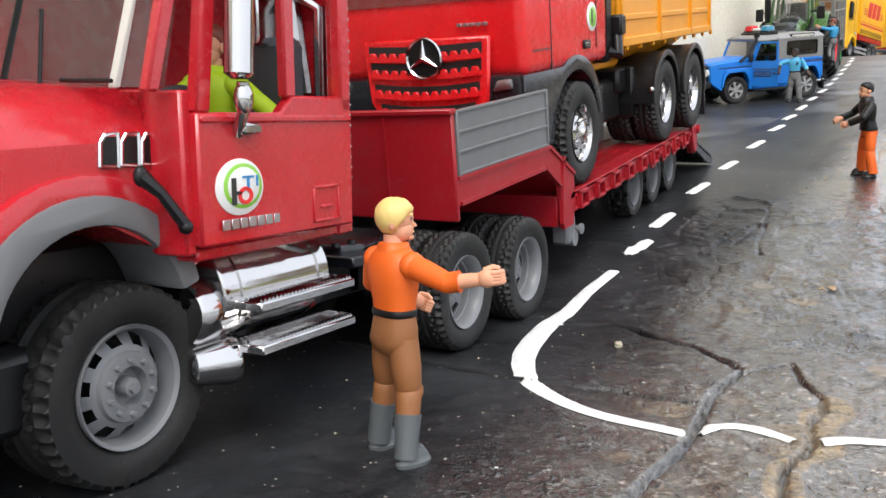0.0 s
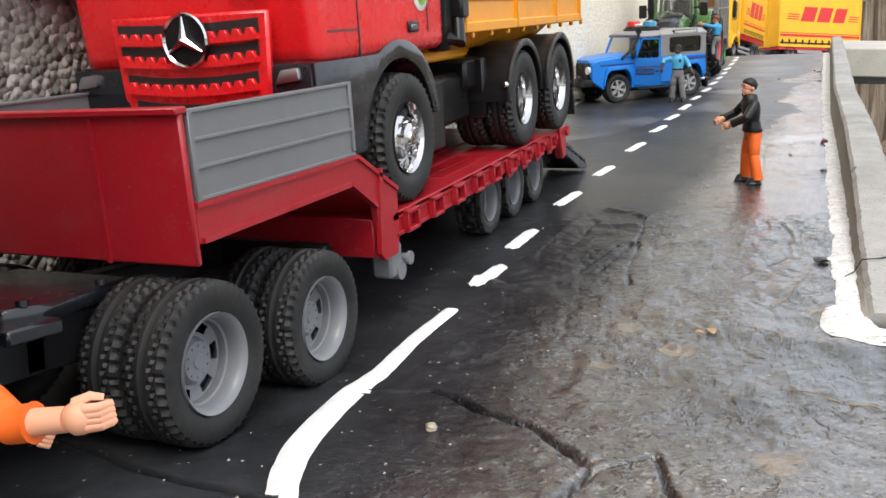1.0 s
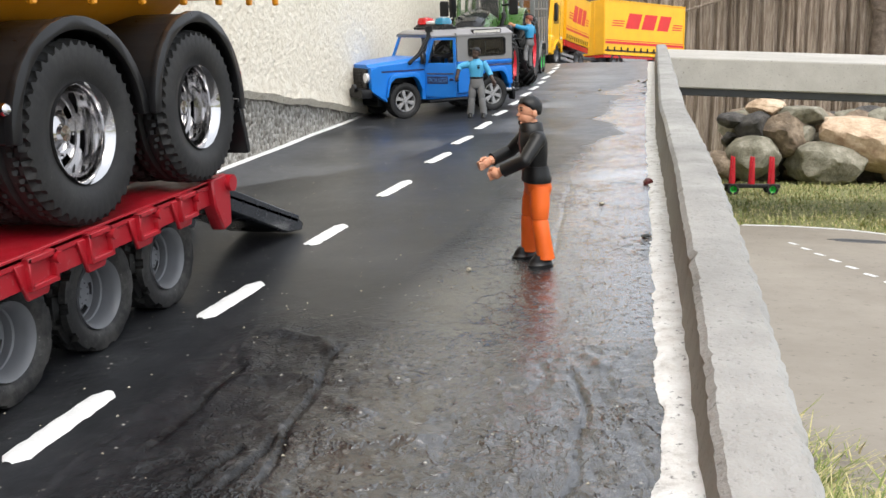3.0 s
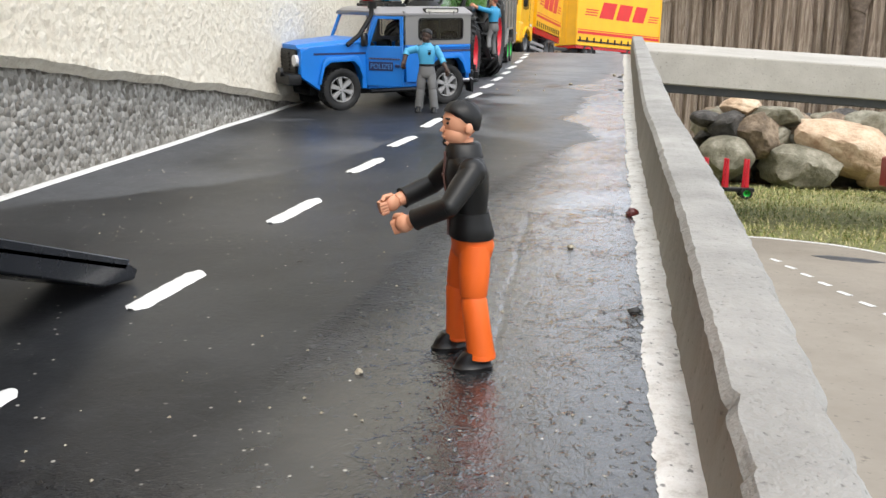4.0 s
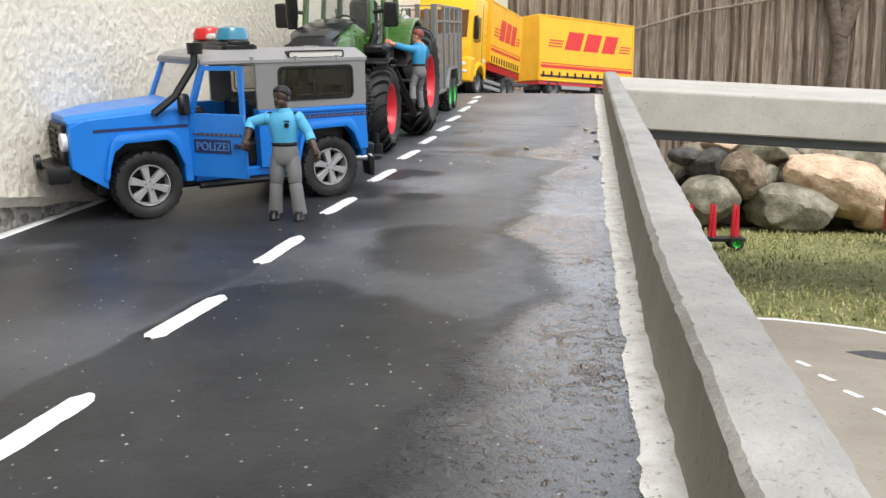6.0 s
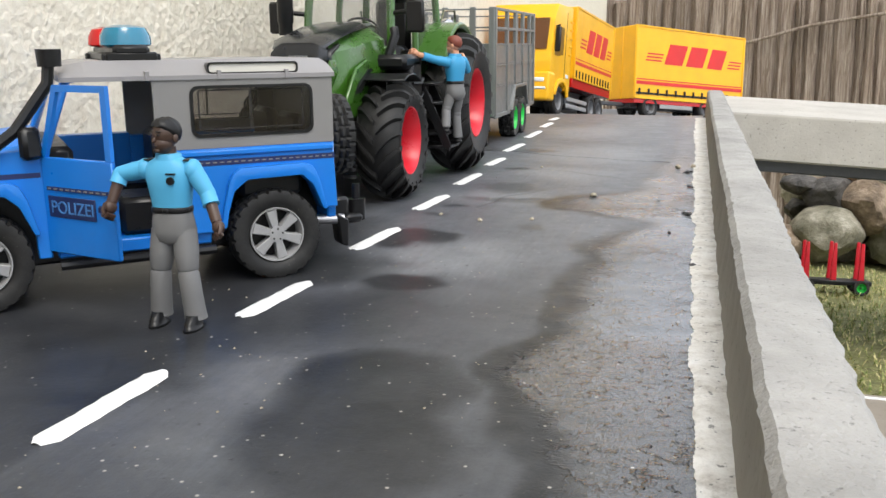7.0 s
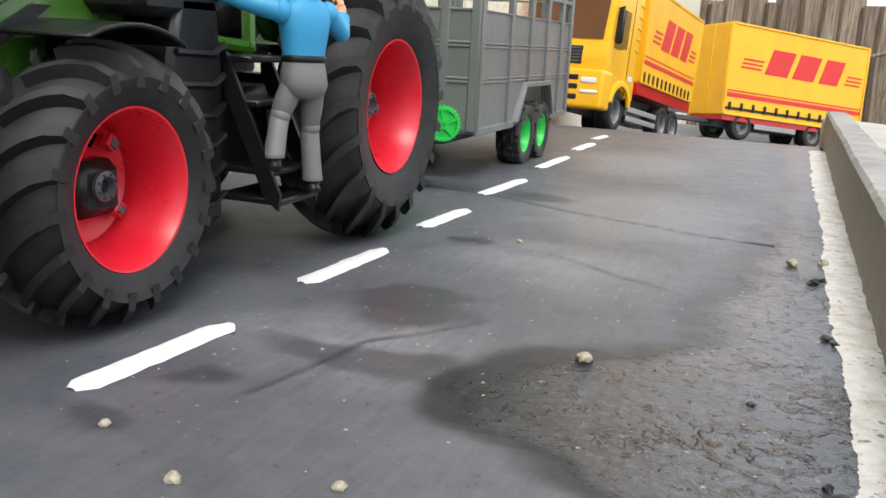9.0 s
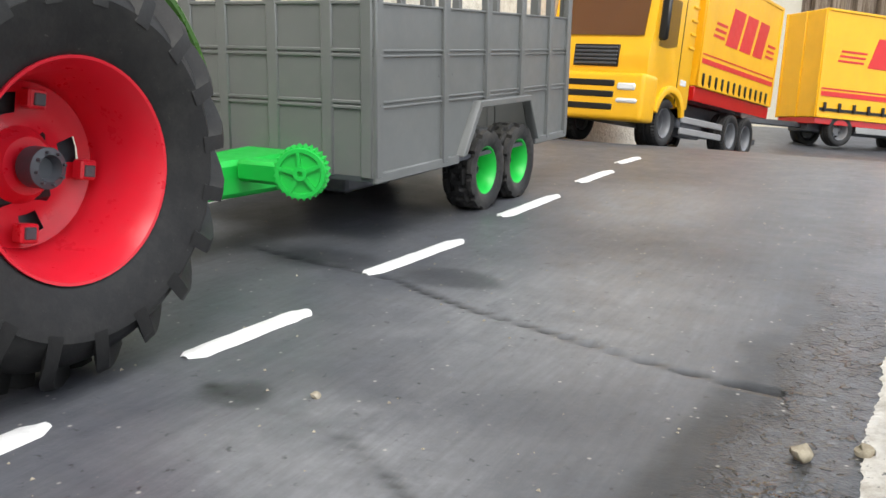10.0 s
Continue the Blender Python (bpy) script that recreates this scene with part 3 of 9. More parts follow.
# where the road is wet (a glossy film), damp (dark) and gritty; the film runs down along the parapet
FILM = [(-2, 0.02), (0.5, 0.04), (0.9, 0.07), (1.3, 0.1), (1.55, 0.15), (1.66, 0.187), (1.71, 0.173), (1.762, 0.163), (1.808, 0.138), (1.856, 0.158), (1.952, 0.157), (2.02, 0.166), (2.066, 0.151),
        (2.117, 0.18), (2.146, 0.188), (2.17, 0.169), (2.186, 0.135), (2.211, 0.105), (2.232, 0.1), (2.278, 0.125), (2.304, 0.155), (2.33, 0.176), (2.38, 0.174), (2.51, 0.19), (2.7, 0.197), (3.05, 0.197), (5, 0.24)]
# dampness; the first five also put shade under the vehicles into the colour
DAMP_AND_SHADE = [(-0.1, 2.04, 0.1, 0.1), (-0.14, 2.2, 0.1, 0.14), (-0.09, 1.8, 0.13, 0.12), (-0.1, 1.87, 0.12, 0.09), (-0.17, 1.78, 0.06, 0.07), (-0.06, 1.8, 0.05, 0.05), (0.1, 1.77, 0.05, 0.055), (-0.12, 1.72, 0.04, 0.07), (-0.05, 1.95, 0.1, 0.06), (0.04, 2.07, 0.03, 0.02), (0.028, 2.188, 0.013, 0.01), (0.06, 2.3, 0.03, 0.02), (0.105, 2.112, 0.013, 0.009),
         (-0.064, 2.79, 0.06, 0.05), (-0.05, 2.62, 0.03, 0.03), (0.07, 2.24, 0.05, 0.02), (0.105, 1.715, 0.055, 0.06), (-0.03, 1.72, 0.035, 0.17), (0.048, 2.321, 0.02, 0.02), (0.032, 2.444, 0.014, 0.012), (0.027, 2.191, 0.012, 0.008), (0.021, 2.147, 0.012, 0.01),
         (0.055, 2.326, 0.02, 0.014), (-0.108, 1.43, 0.022, 0.03), (0.03, 2.62, 0.03, 0.02), (0.06, 1.93, 0.03, 0.02), (0.015, 2.05, 0.02, 0.03)]


PALE = [(0.05, 1.77, 0.045, 0.03), (0.012, 1.955, 0.05, 0.03), (0.07, 1.69, 0.05, 0.02), (-0.04, 1.715, 0.03, 0.015), (0.085, 1.9, 0.04, 0.04), (0.07, 2.0, 0.05, 0.07), (0.05, 2.25, 0.06, 0.05), (0.09, 2.42, 0.06, 0.05),
        (0.1, 2.6, 0.08, 0.12), (0.06, 2.9, 0.08, 0.12)]


def soft(v, a, b):
    k = np.clip((v - a) / (b - a), 0, 1)
    return k * k * (3 - 2 * k)


def weather(x, y):
    x, y = np.broadcast_arrays(np.asarray(x, float), np.asarray(y, float))
    wx = x + 0.012 * lump(x, y, 0.035, 61) + 0.006 * lump(x, y, 0.013, 62)
    wy = y + 0.03 * lump(x, y, 0.05, 63) + 0.01 * lump(x, y, 0.015, 64)
    inside = wx - np.interp(wy, [p[0] for p in FILM], [p[1] for p in FILM])
    early = soft(1.6 - y, 0.0, 0.2)
    wet = soft(inside, 0.002, 0.024 + 0.06 * early)
    front = np.interp(wx, [-0.25, -0.149, -0.112, -0.085, -0.04, 0.0, 0.04, 0.148, 0.178, 0.23], [1.2, 1.266, 1.324, 1.351, 1.46, 1.64, 1.65, 1.61, 1.63, 1.57])
    damp_shade = np.maximum(soft(front - wy, -0.012, 0.012), soft(inside, -0.016, -0.002))
    damp_shade = np.maximum(damp_shade, (0.3 + 0.5 * soft(lump(x, y, 0.11, 73), -0.2, 0.25)) * soft(1.98 + 0.2 * lump(x, y, 0.08, 74) - y, 0, 0.14))
    for px, py, rx, ry in DAMP_AND_SHADE:
        damp_shade = np.maximum(damp_shade, (0.85 if py < 2.1 or px < -0.08 else 0.5) * soft(1.2 - np.hypot((wx - px) / rx, (wy - py) / ry), 0, 0.55))
    wet = wet * (1 - 0.7 * soft(y, 2.35, 2.75)) * (1 - 0.25 * soft(y, 1.4, 1.7)) * (1 - 0.45 * soft(y, 1.8, 2.0)) * (1 - soft(y, 1.9, 2.05) * soft(0.165 - x, 0.0, 0.06))
    # film and crest kept lighter in colour, in place of reflected sky
    damp_shade = damp_shade * (1 - 0.3 * soft(y, 2.05, 2.25) * soft(x, 0.08, 0.14)) * (1 - 0.6 * soft(y, 2.5, 2.9)) * (0.86 + 0.28 * np.clip(lump(x, y, 0.06, 65) + 0.5, 0, 1))
    film = soft(inside, 0.0, 0.012) * soft(y, 0.95, 1.05) * (0.3 + 0.7 * soft(lump(x, y, 0.12, 66), -0.2, 0.1)) * (1 - 0.5 * soft(y, 2.5, 2.9))
    old = soft(0.93 + 0.1 * lump(x, y, 0.07, 8) - y, 0, 0.06) * soft(x, 0.01, 0.09)
    strip = soft(1.33 + 0.05 * lump(x, y, 0.05, 67) - y, 0, 0.03) * soft(x, 0.12, 0.15)
    coarse = np.clip(np.maximum(np.maximum(film * 0.75, old), strip * 0.6), 0, 1)
    bare = soft(0.54 + 0.2 * lump(x, y, 0.09, 68) - y, 0, 0.22) * soft(x + 0.05 * lump(x, y, 0.06, 69), 0.07, 0.17)
    # a weak share over the mortar puts reflected sheen into the colour
    bare = np.maximum(bare, 0.22 * old * soft(x, 0.04, 0.12) * soft(lump(x, y, 0.07, 78), -0.3, 0.3))
    crack = np.zeros(x.shape)
    for pts, depth, half in CRACKS:
        d = near_line(x + 0.006 * lump(x, y, 0.03, 11), y + 0.006 * lump(x, y, 0.03, 12), pts)
        crack = np.maximum(crack, (0.95 if depth > 0.001 else 0.6) * np.exp(-(d / max(0.6 * half, 0.002)) ** 2) * (0.75 + lump(x, y, 0.02, 72)))
    pale = np.zeros(x.shape)
    for px, py, rx, ry in PALE:
        pale = np.maximum(pale, soft(1.25 - np.hypot((wx - px) / rx, (wy - py) / ry), 0, 0.9))
    filler = CRACKS[3][0][2:8]
    d = near_line(x + 0.006 * lump(x, y, 0.03, 11) - 0.002, y + 0.006 * lump(x, y, 0.03, 12), filler)
    soil = soft(0.007 + 0.012 * lump(x, y, 0.025, 75) - d, 0, 0.003)
    soil = np.maximum(soil, 0.6 * soft(lump(x, y, 0.03, 76), 0.3, 0.36) * soft(0.66 - y, 0, 0.1) * soft(x, 0.08, 0.14))
    for k in (1, 3):
        d = near_line(x + 0.006 * lump(x, y, 0.03, 11), y + 0.006 * lump(x, y, 0.03, 12), CRACKS[k][0])
        bare = np.maximum(bare, 0.9 * np.exp(-((d - 0.006) / 0.004) ** 2) * soft(lump(x, y, 0.02, 77), -0.2, 0.2))
    return {"crack": np.clip(crack, 0, 1), "pale": pale * (1 - np.clip(damp_shade, 0, 1)), "soil": soil, "bare": bare, "wet": wet, "damp_shade": np.clip(damp_shade, 0, 1), "coarse": coarse}


def road_sheet(name, xs, ys, label):
    a, b = xs[None, :], ys[:, None]
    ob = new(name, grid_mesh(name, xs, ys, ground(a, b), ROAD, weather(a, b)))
    ob.matrix_world = RAMP
    tagged(ob, label, "road", kind="structure")


road_sheet("road_ramp", np.concatenate([np.arange(-0.245, -0.06, 0.004), np.arange(-0.06, 0.2521, 0.0016)]), np.concatenate([np.linspace(0.58, 0.97, 280), np.arange(0.9735, 3.3, 0.0035)]), "dark painted concrete ramp road, cracked, dampness and vehicle shade in its colour")
road_sheet("road_yard", np.concatenate([np.arange(-0.245, -0.06, 0.004), np.arange(-0.06, 0.3, 0.0016), np.arange(0.3, 1.6, 0.012)]), np.concatenate([np.arange(-1.4, -0.1, 0.02), np.arange(-0.1, 0.12, 0.004), np.linspace(0.12, 0.58, 330)]),
           "old cracked yard concrete painted as a road")
road_sheet("road_top", np.arange(-0.245, 0.62, 0.03), np.arange(3.2965, 4.7, 0.03), "grey road beyond the crest of the ramp")

# garden ground, one sheet to the horizon
xs = np.concatenate([np.linspace(-60, -1, 20), np.linspace(-0.6, 3, 110), np.linspace(3.4, 60, 20)])
ys = np.concatenate([np.linspace(-60, -2, 20), np.linspace(-1.6, 7, 200), np.linspace(8, 80, 20)])
X_, Y_ = np.meshgrid(xs, ys)
gz = -0.14 + 0.012 * lump(X_, Y_, 0.3, 21) + 0.006 * lump(X_, Y_, 0.09, 22)
gz = np.where(Y_ < 1.2, np.minimum(-0.03 + np.clip((0.75 - Y_) / 0.3, -1, 0) * 0.11, -0.02) + 0.01 * lump(X_, Y_, 0.08, 23), gz)
gz = np.where(X_ < 0.3, np.minimum(gz, -0.16), gz)
garden = new("ground", grid_mesh("ground", xs, ys, gz, GRASS_SOIL))
tagged(garden, "patchy brown and green garden turf", "ground", kind="structure")

# lower toy street in the garden: pale slab with a row of dashes
def patch(name, outline, z, thick, material, m, label, category, bevel=0.004):
    bm = B()
    prism(bm, outline, z - thick, z, "z", bevel)
    return solid(name, bm, material, m, label, category, kind="structure")


curve = [(0.36, 0.9), (0.36, 1.4), (0.38, 2.2), (0.42, 2.9), (0.52, 2.965), (0.61, 2.96), (0.69, 2.93), (0.76, 2.895), (0.82, 2.83), (0.9, 2.7), (1.2, 2.4), (1.6, 2.2), (2.6, 2.0), (2.6, 0.9)]
patch("street_slab", curve, -0.118, 0.05, YARD, LEVEL, "pale sandy concrete slab of the lower toy street", "pavement")


def dash(x0, y0, x1, y1, w, seed, m, height, up=0.0009):
    """One hand-painted dash with round ends and an unsteady edge."""
    rng = random.Random(seed)
    d = Vector((x1 - x0, y1 - y0))
    u = d.normalized()
    s = Vector((-u.y, u.x))
    n = 14
    bm = B()
    rows = []
    for i in range(n + 1):
        k = i / n
        half = w / 2 * min(1, 0.35 + 2.6 * math.sqrt(min(k, 1 - k))) * (1 + rng.uniform(-0.035, 0.035))
        c = Vector((x0, y0)) + d * k + s * rng.uniform(-0.0004, 0.0004)
        row = []
        for q in (-1, -0.5, 0, 0.5, 1):
            p = c + s * half * q
            row.append(bm.verts.new((p.x, p.y, height(p.x, p.y) + (up if abs(q) < 1 else up * 0.2))))
        rows.append(row)
    for a, b in zip(rows, rows[1:]):
        for j in range(4):
            bm.faces.new((a[j], a[j + 1], b[j + 1], b[j]))
    bmesh.ops.recalc_face_normals(bm, faces=bm.faces[:])
    bm.normal_update()
    bm.faces.ensure_lookup_table()
    if bm.faces[0].normal.z < 0:
        bmesh.ops.reverse_faces(bm, faces=bm.faces[:])
    return solid("lane_dash", bm, LINE, m, "white hand-painted lane dash on the road", "road marking", "lane dashes", "structure", smooth=60)


DASHES = [(0.004, 0.62, 0.003, 0.682), (-0.006, 0.728, -0.005, 0.793), (-0.011, 0.89, -0.006, 0.957), (-0.009, 1.048, -0.004, 1.112), (-0.007, 1.221, 0, 1.299),
          (-0.005, 1.4, 0.003, 1.474), (-0.0055, 1.543, 0.002, 1.618), (-0.003, 1.69, 0.002, 1.766), (-0.003, 1.845, 0.003, 1.921), (-0.002, 2.009, 0.005, 2.087),
          (-0.003, 2.163, 0.003, 2.242), (-0.0045, 2.311, -0.0005, 2.396), (-0.006, 2.462, -0.0015, 2.536), (-0.0115, 2.6, -0.0065, 2.703), (-0.015, 2.781, -0.0115, 2.885),
          (-0.0195, 2.958, -0.016, 3.045), (-0.026, 3.1, -0.022, 3.162)]
for i, (x0, y0, x1, y1) in enumerate(DASHES):
    dash(x0, y0, x1, y1, 0.0125, i, RAMP, road_z)
for i in range(9):
    x, y = 0.563 + 0.0135 * i, 2.59 - 0.083 * i
    dash(x, y, x + 0.012, y - 0.034, 0.012, 50 + i, LEVEL, lambda x, y: -0.1175)
bm = B()
prism(bm, [(0.66, 2.672), (0.7, 2.69), (0.77, 2.668), (0.8, 2.63), (0.76, 2.612), (0.69, 2.632)], -0.119, -0.1172, "z", 0.0005)
solid("drain_cover", bm, DARK_GREY, LEVEL, "flat dark grey patch in the lower street", "road marking", kind="structure")
bm = B()
line = [(0.5, 2.945), (0.61, 2.94), (0.69, 2.91), (0.755, 2.876), (0.81, 2.815), (0.885, 2.69), (1.19, 2.385), (1.6, 2.18)]
rim = [(x - 0.006, y - 0.012) for x, y in line]
prism(bm, line + rim[::-1], -0.119, -0.1168, "z")
solid("street_edge_line", bm, LINE, LEVEL, "white painted edge line of the lower street", "road marking", kind="structure")


def ribbon(name, pts, widths, material, label, seed, up=0.0012, frayed=0.0, steps=8):
    """A painted line that follows the ground."""
    rng = random.Random(seed)
    bm = B()
    line = []
    for i in range(len(pts) - 1):
        p0, p1, p2, p3 = (Vector(pts[max(0, min(len(pts) - 1, i + j))]) for j in (-1, 0, 1, 2))
        for s in range(steps):
            t = s / steps
            line.append(0.5 * ((2 * p1) + (p2 - p0) * t + (2 * p0 - 5 * p1 + 4 * p2 - p3) * t * t + (3 * p1 - p0 - 3 * p2 + p3) * t ** 3))
    line.append(Vector(pts[-1]))
    rows = []
    n = len(line)
    for i, p in enumerate(line):
        u = (line[min(i + 1, n - 1)] - line[max(i - 1, 0)]).normalized()
        s = Vector((-u.y, u.x))
        w = np.interp(i / (n - 1), np.linspace(0, 1, len(widths)), widths) / 2 * (1 + rng.uniform(-0.04, 0.04))
        q = lambda s, k: float(lump(np.array(p.y + p.x), np.array(k), s, 70 + seed))
        l = w + frayed * (0.8 * q(0.061, 0.5) + 0.6 * q(0.021, 3.5) + 0.4 * q(0.0073, 7.5) + 0.9 * max(0.0, q(0.0117, 11.5) - 0.25))
        row = []
        for q, a in ((1, l), (0.6, w), (0, w), (-0.6, w), (-1, w)):
            c = p + s * a * q
            row.append(bm.verts.new((c.x, c.y, road_z(c.x, c.y) + (up if abs(q) < 1 else 0.0003))))
        rows.append(row)
    for a, b in zip(rows, rows[1:]):
        for j in range(4):
            bm.faces.new((a[j], a[j + 1], b[j + 1], b[j]))
    bm.normal_update()
    bm.faces.ensure_lookup_table()
    if bm.faces[0].normal.z <= 0:
        bmesh.ops.reverse_faces(bm, faces=bm.faces[:])
    return solid(name, bm, material, RAMP, label, "road marking", kind="structure", smooth=60)


ribbon("junction_line", JUNCTION,
       [0.01, 0.011, 0.012, 0.015, 0.015, 0.012, 0.01, 0.009, 0.007], LINE, "white hand-painted line curving out of the junction", 1)
ribbon("junction_line", [(0.141, 0.277), (0.151, 0.292), (0.166, 0.291), (0.18, 0.283)], [0.006, 0.008, 0.006], LINE, "white hand-painted line between two cracks", 2)
ribbon("junction_line", [(0.19, 0.288), (0.214, 0.298), (0.3, 0.32), (0.5, 0.35)], [0.008, 0.009, 0.009], LINE, "white hand-painted line running over the yard", 3)
ribbon("wall_line", [(-0.224, 0.7), (-0.2255, 1.2), (-0.225, 1.9), (-0.224, 2.6), (-0.224, 3.2)], [0.011, 0.012, 0.011], LINE, "white painted edge line along the house wall", 4, steps=30)
ribbon("edge_paint", [(0.2405, 0.6), (0.241, 0.9), (0.2405, 1.3), (0.238, 1.7), (0.2415, 2.3), (0.246, 2.8), (0.248, 3.2)], [0.016, 0.018, 0.02, 0.021, 0.022, 0.024, 0.024], EDGE,
       "frayed white paint strip at the foot of the parapet", 5, frayed=0.0045, steps=300)
ribbon("edge_paint", [(0.2385, 0.63), (0.2395, 0.6), (0.25, 0.584), (0.28, 0.575), (0.33, 0.567), (0.42, 0.56)], [0.022, 0.03, 0.032, 0.03, 0.03, 0.028], EDGE,
       "white paint blot round the end of the parapet", 6, frayed=0.006, steps=16, up=0.002)

# ---- parapet ----
def parapet():
    rng = np.random.RandomState(5)
    yy = np.arange(0.612, 3.42, 0.0035)
    bm = B()
    rings = []
    for i, y in enumerate(yy):
        top = float(np.interp(y, [0.612, 0.68, 0.8, 0.95, 1.05, 1.4, 3.42], [0.006, 0.011, 0.024, 0.034, 0.04, 0.043, 0.043]))
        base = float(np.interp(y, [0.61, 1.2, 1.6, 2.2, 2.8, 3.4], [0.247, 0.245, 0.2405, 0.246, 0.2515, 0.2585]))
        n = lambda a, s, k: a * float(lump(np.array(y), np.array(k), s, 31))
        chip = max(0.0, rng.rand() - 0.84) * 0.006 + max(0.0, n(1, 0.017, 20.0) - 0.3) * 0.009
        chip2 = max(0.0, rng.rand() - 0.8) * 0.007 + max(0.0, n(1, 0.023, 22.0) - 0.28) * 0.012
        lean = 0.004 + n(0.0014, 0.13, 1.0) + n(0.0012, 0.006, 2.0)
        wide = 0.03 + n(0.002, 0.16, 3.0) + n(0.0014, 0.008, 4.0) - 0.006 * max(0, (0.7 - y) / 0.1)
        ti = base + lean + chip
        to = base + lean + wide - chip2
        rings.append([(base + n(0.0016, 0.012, 5.0), y, -0.02), (base + n(0.0016, 0.012, 6.0), y, 0.003), (base + lean * 0.6 + n(0.0014, 0.015, 7.0), y, top * 0.55),
                      (ti - 0.001, y, top - 0.004 - chip), (ti + 0.002, y, top - 0.0008 + n(0.0012, 0.01, 8.0)), ((ti + to) / 2, y, top + n(0.0018, 0.014, 9.0)),
                      (to - 0.003, y, top - 0.001 + n(0.002, 0.012, 10.0)), (to + 0.001, y, top - 0.006 - chip2), (to + 0.004 + n(0.002, 0.02, 11.0), y, -0.06), (to + 0.008, y, -0.5)])
    loft(bm, rings)
    ob = solid("parapet", bm, [PARAPET, PLASTER], RAMP, "rough grey concrete parapet with chipped edges", "parapet", kind="structure", smooth=22)
    k = len(rings[0])
    for p in ob.data.polygons:  # the plastered inner face
        j = [v % k for v in p.vertices]
        if len(j) == 4 and max(j) <= 3:
            p.material_index = 1
    return ob


parapet()
bm = B()
tube(bm, [(0.238, 0.694, 0.0012), (0.245, 0.698, 0.0045), (0.2495, 0.7, 0.0128), (0.256, 0.697, 0.0145), (0.263, 0.702, 0.0142), (0.268, 0.71, 0.0148), (0.2745, 0.711, 0.0148)], [0.0003, 0.0005, 0.0006, 0.0004, 0.0006, 0.0004, 0.0002], 5)
solid("parapet_crack", bm, TAR, RAMP, "dark crack running across the parapet", "crack", kind="structure")

# ---- house wall ----
def house_wall():
    rng = random.Random(3)
    bm = B()
    low = lambda y: 0.076 - (y - 1.389) * 0.152
    rows = []
    yy = [-1.5 + 0.02 * i for i in range(395)]
    for y in yy:
        z = low(y) + 0.004 * float(lump(np.array(y), np.array(0.0), 0.06, 41)) + rng.uniform(-0.0012, 0.0012)
        rows.append([(-0.245, y, z + 0.004), (-0.226, y, z), (-0.2185, y, z + 0.008), (-0.2225, y, z + 0.03), (-0.2225, y, 2.4), (-0.5, y, 2.4), (-0.5, y, z + 0.004)])
    loft(bm, rows)
    solid("wall_stucco", bm, STUCCO, RAMP, "cream rough-cast stucco wall of the house", "wall", kind="structure", smooth=50)
    bm = B()
    prism(bm, [(-1.5, low(-1.5) + 0.006), (-1.5, -0.7), (6.38, -0.9), (6.38, low(6.38) + 0.006)], -0.6, -0.2315, "x")
    solid("wall_plinth", bm, PEBBLE, RAMP, "grey washed-pebble plinth under the stucco", "wall", kind="structure")


house_wall()

# ---- bridge, garden fence, stones ----
bm = B()
deck = lambda x, d: 0.013 - 0.05 * (x - 0.3) + d
prism(bm, [(0.27, deck(0.27, 0)), (0.27, deck(0.27, -0.088)), (2.6, deck(2.6, -0.088)), (2.6, deck(2.6, 0))], 3.2, 3.75, "y", 0.004)
solid("bridge_deck", bm, SLAB, RAMP, "grey concrete bridge deck leading off the ramp", "bridge", kind="structure")
# dark band set back under the deck
bm = B()
prism(bm, [(0.27, deck(0.27, -0.087)), (0.27, deck(0.27, -0.112)), (2.6, deck(2.6, -0.112)), (2.6, deck(2.6, -0.087))], 3.23, 3.72, "y", 0.003)
solid("bridge_beam", bm, DARK_GREY, RAMP, "dark set-back band under the bridge deck", "bridge", kind="structure")
bm = B()
box(bm, 0.2, 0.34, 3.3, 3.7, -0.5, -0.09)
solid("bridge_pier", bm, SLAB, RAMP, "concrete pier carrying the bridge deck", "bridge", kind="structure")


def fence():
    """Close-set brushwood: narrow uneven slabs that overlap, on a backing mat."""
    rng = random.Random(8)
    root = thing("fence", Matrix.Translation((2.2, 6.35, -0.14)), "weathered grey-brown garden fence of upright brushwood", "fence")
    bm = B()
    box(bm, -2.7, 3.4, 0.03, 0.06, 0.0, 1.24)
    part("backing", bm, BARK, root, "dense brushwood mat")
    x = -2.6
    while x < 3.3:
        w = rng.uniform(0.045, 0.11)
        top = rng.uniform(1.2, 1.32)
        bm = B()
        rows = []
        n = 10
        e = f = 0.0
        for i in range(n):
            z = top * i / (n - 1)
            e, f = e * 0.6 + rng.uniform(-0.008, 0.008), f * 0.6 + rng.uniform(-0.008, 0.008)
            d = rng.uniform(0.012, 0.03)
            rows.append([(x + e - 0.012, 0.034, z), (x + w * 0.22 + e, -d, z), (x + w * 0.45, -d * 0.55, z), (x + w * 0.72 + f, -d + rng.uniform(-0.006, 0.006), z), (x + w + f + 0.012, 0.034, z)])
        loft(bm, rows)
        part("board", bm, BARK, root, smooth=30)
        x += w * 0.96
    bm = B()
    tube(bm, [(-1.75, -0.06, 0.98), (-1.4, -0.06, 1.08), (-0.9, -0.06, 1.16), (-0.6, -0.06, 1.24)], 0.009)
    part("rail", bm, BARK, root, "thin slanting twig rail")
    for pts in ([(-0.62, -0.05, 0.55), (-0.6, -0.06, 0.9), (-0.66, -0.05, 1.15), (-0.78, -0.05, 1.3)], [(-0.61, -0.055, 0.95), (-0.5, -0.05, 1.25), (-0.49, -0.05, 1.3)]):
        bm = B()
        tube(bm, pts, [0.05, 0.042, 0.034, 0.02][:len(pts)], 10)
        part("branch", bm, TAR_WOOD, root, "dark bare branch grown against the brushwood")


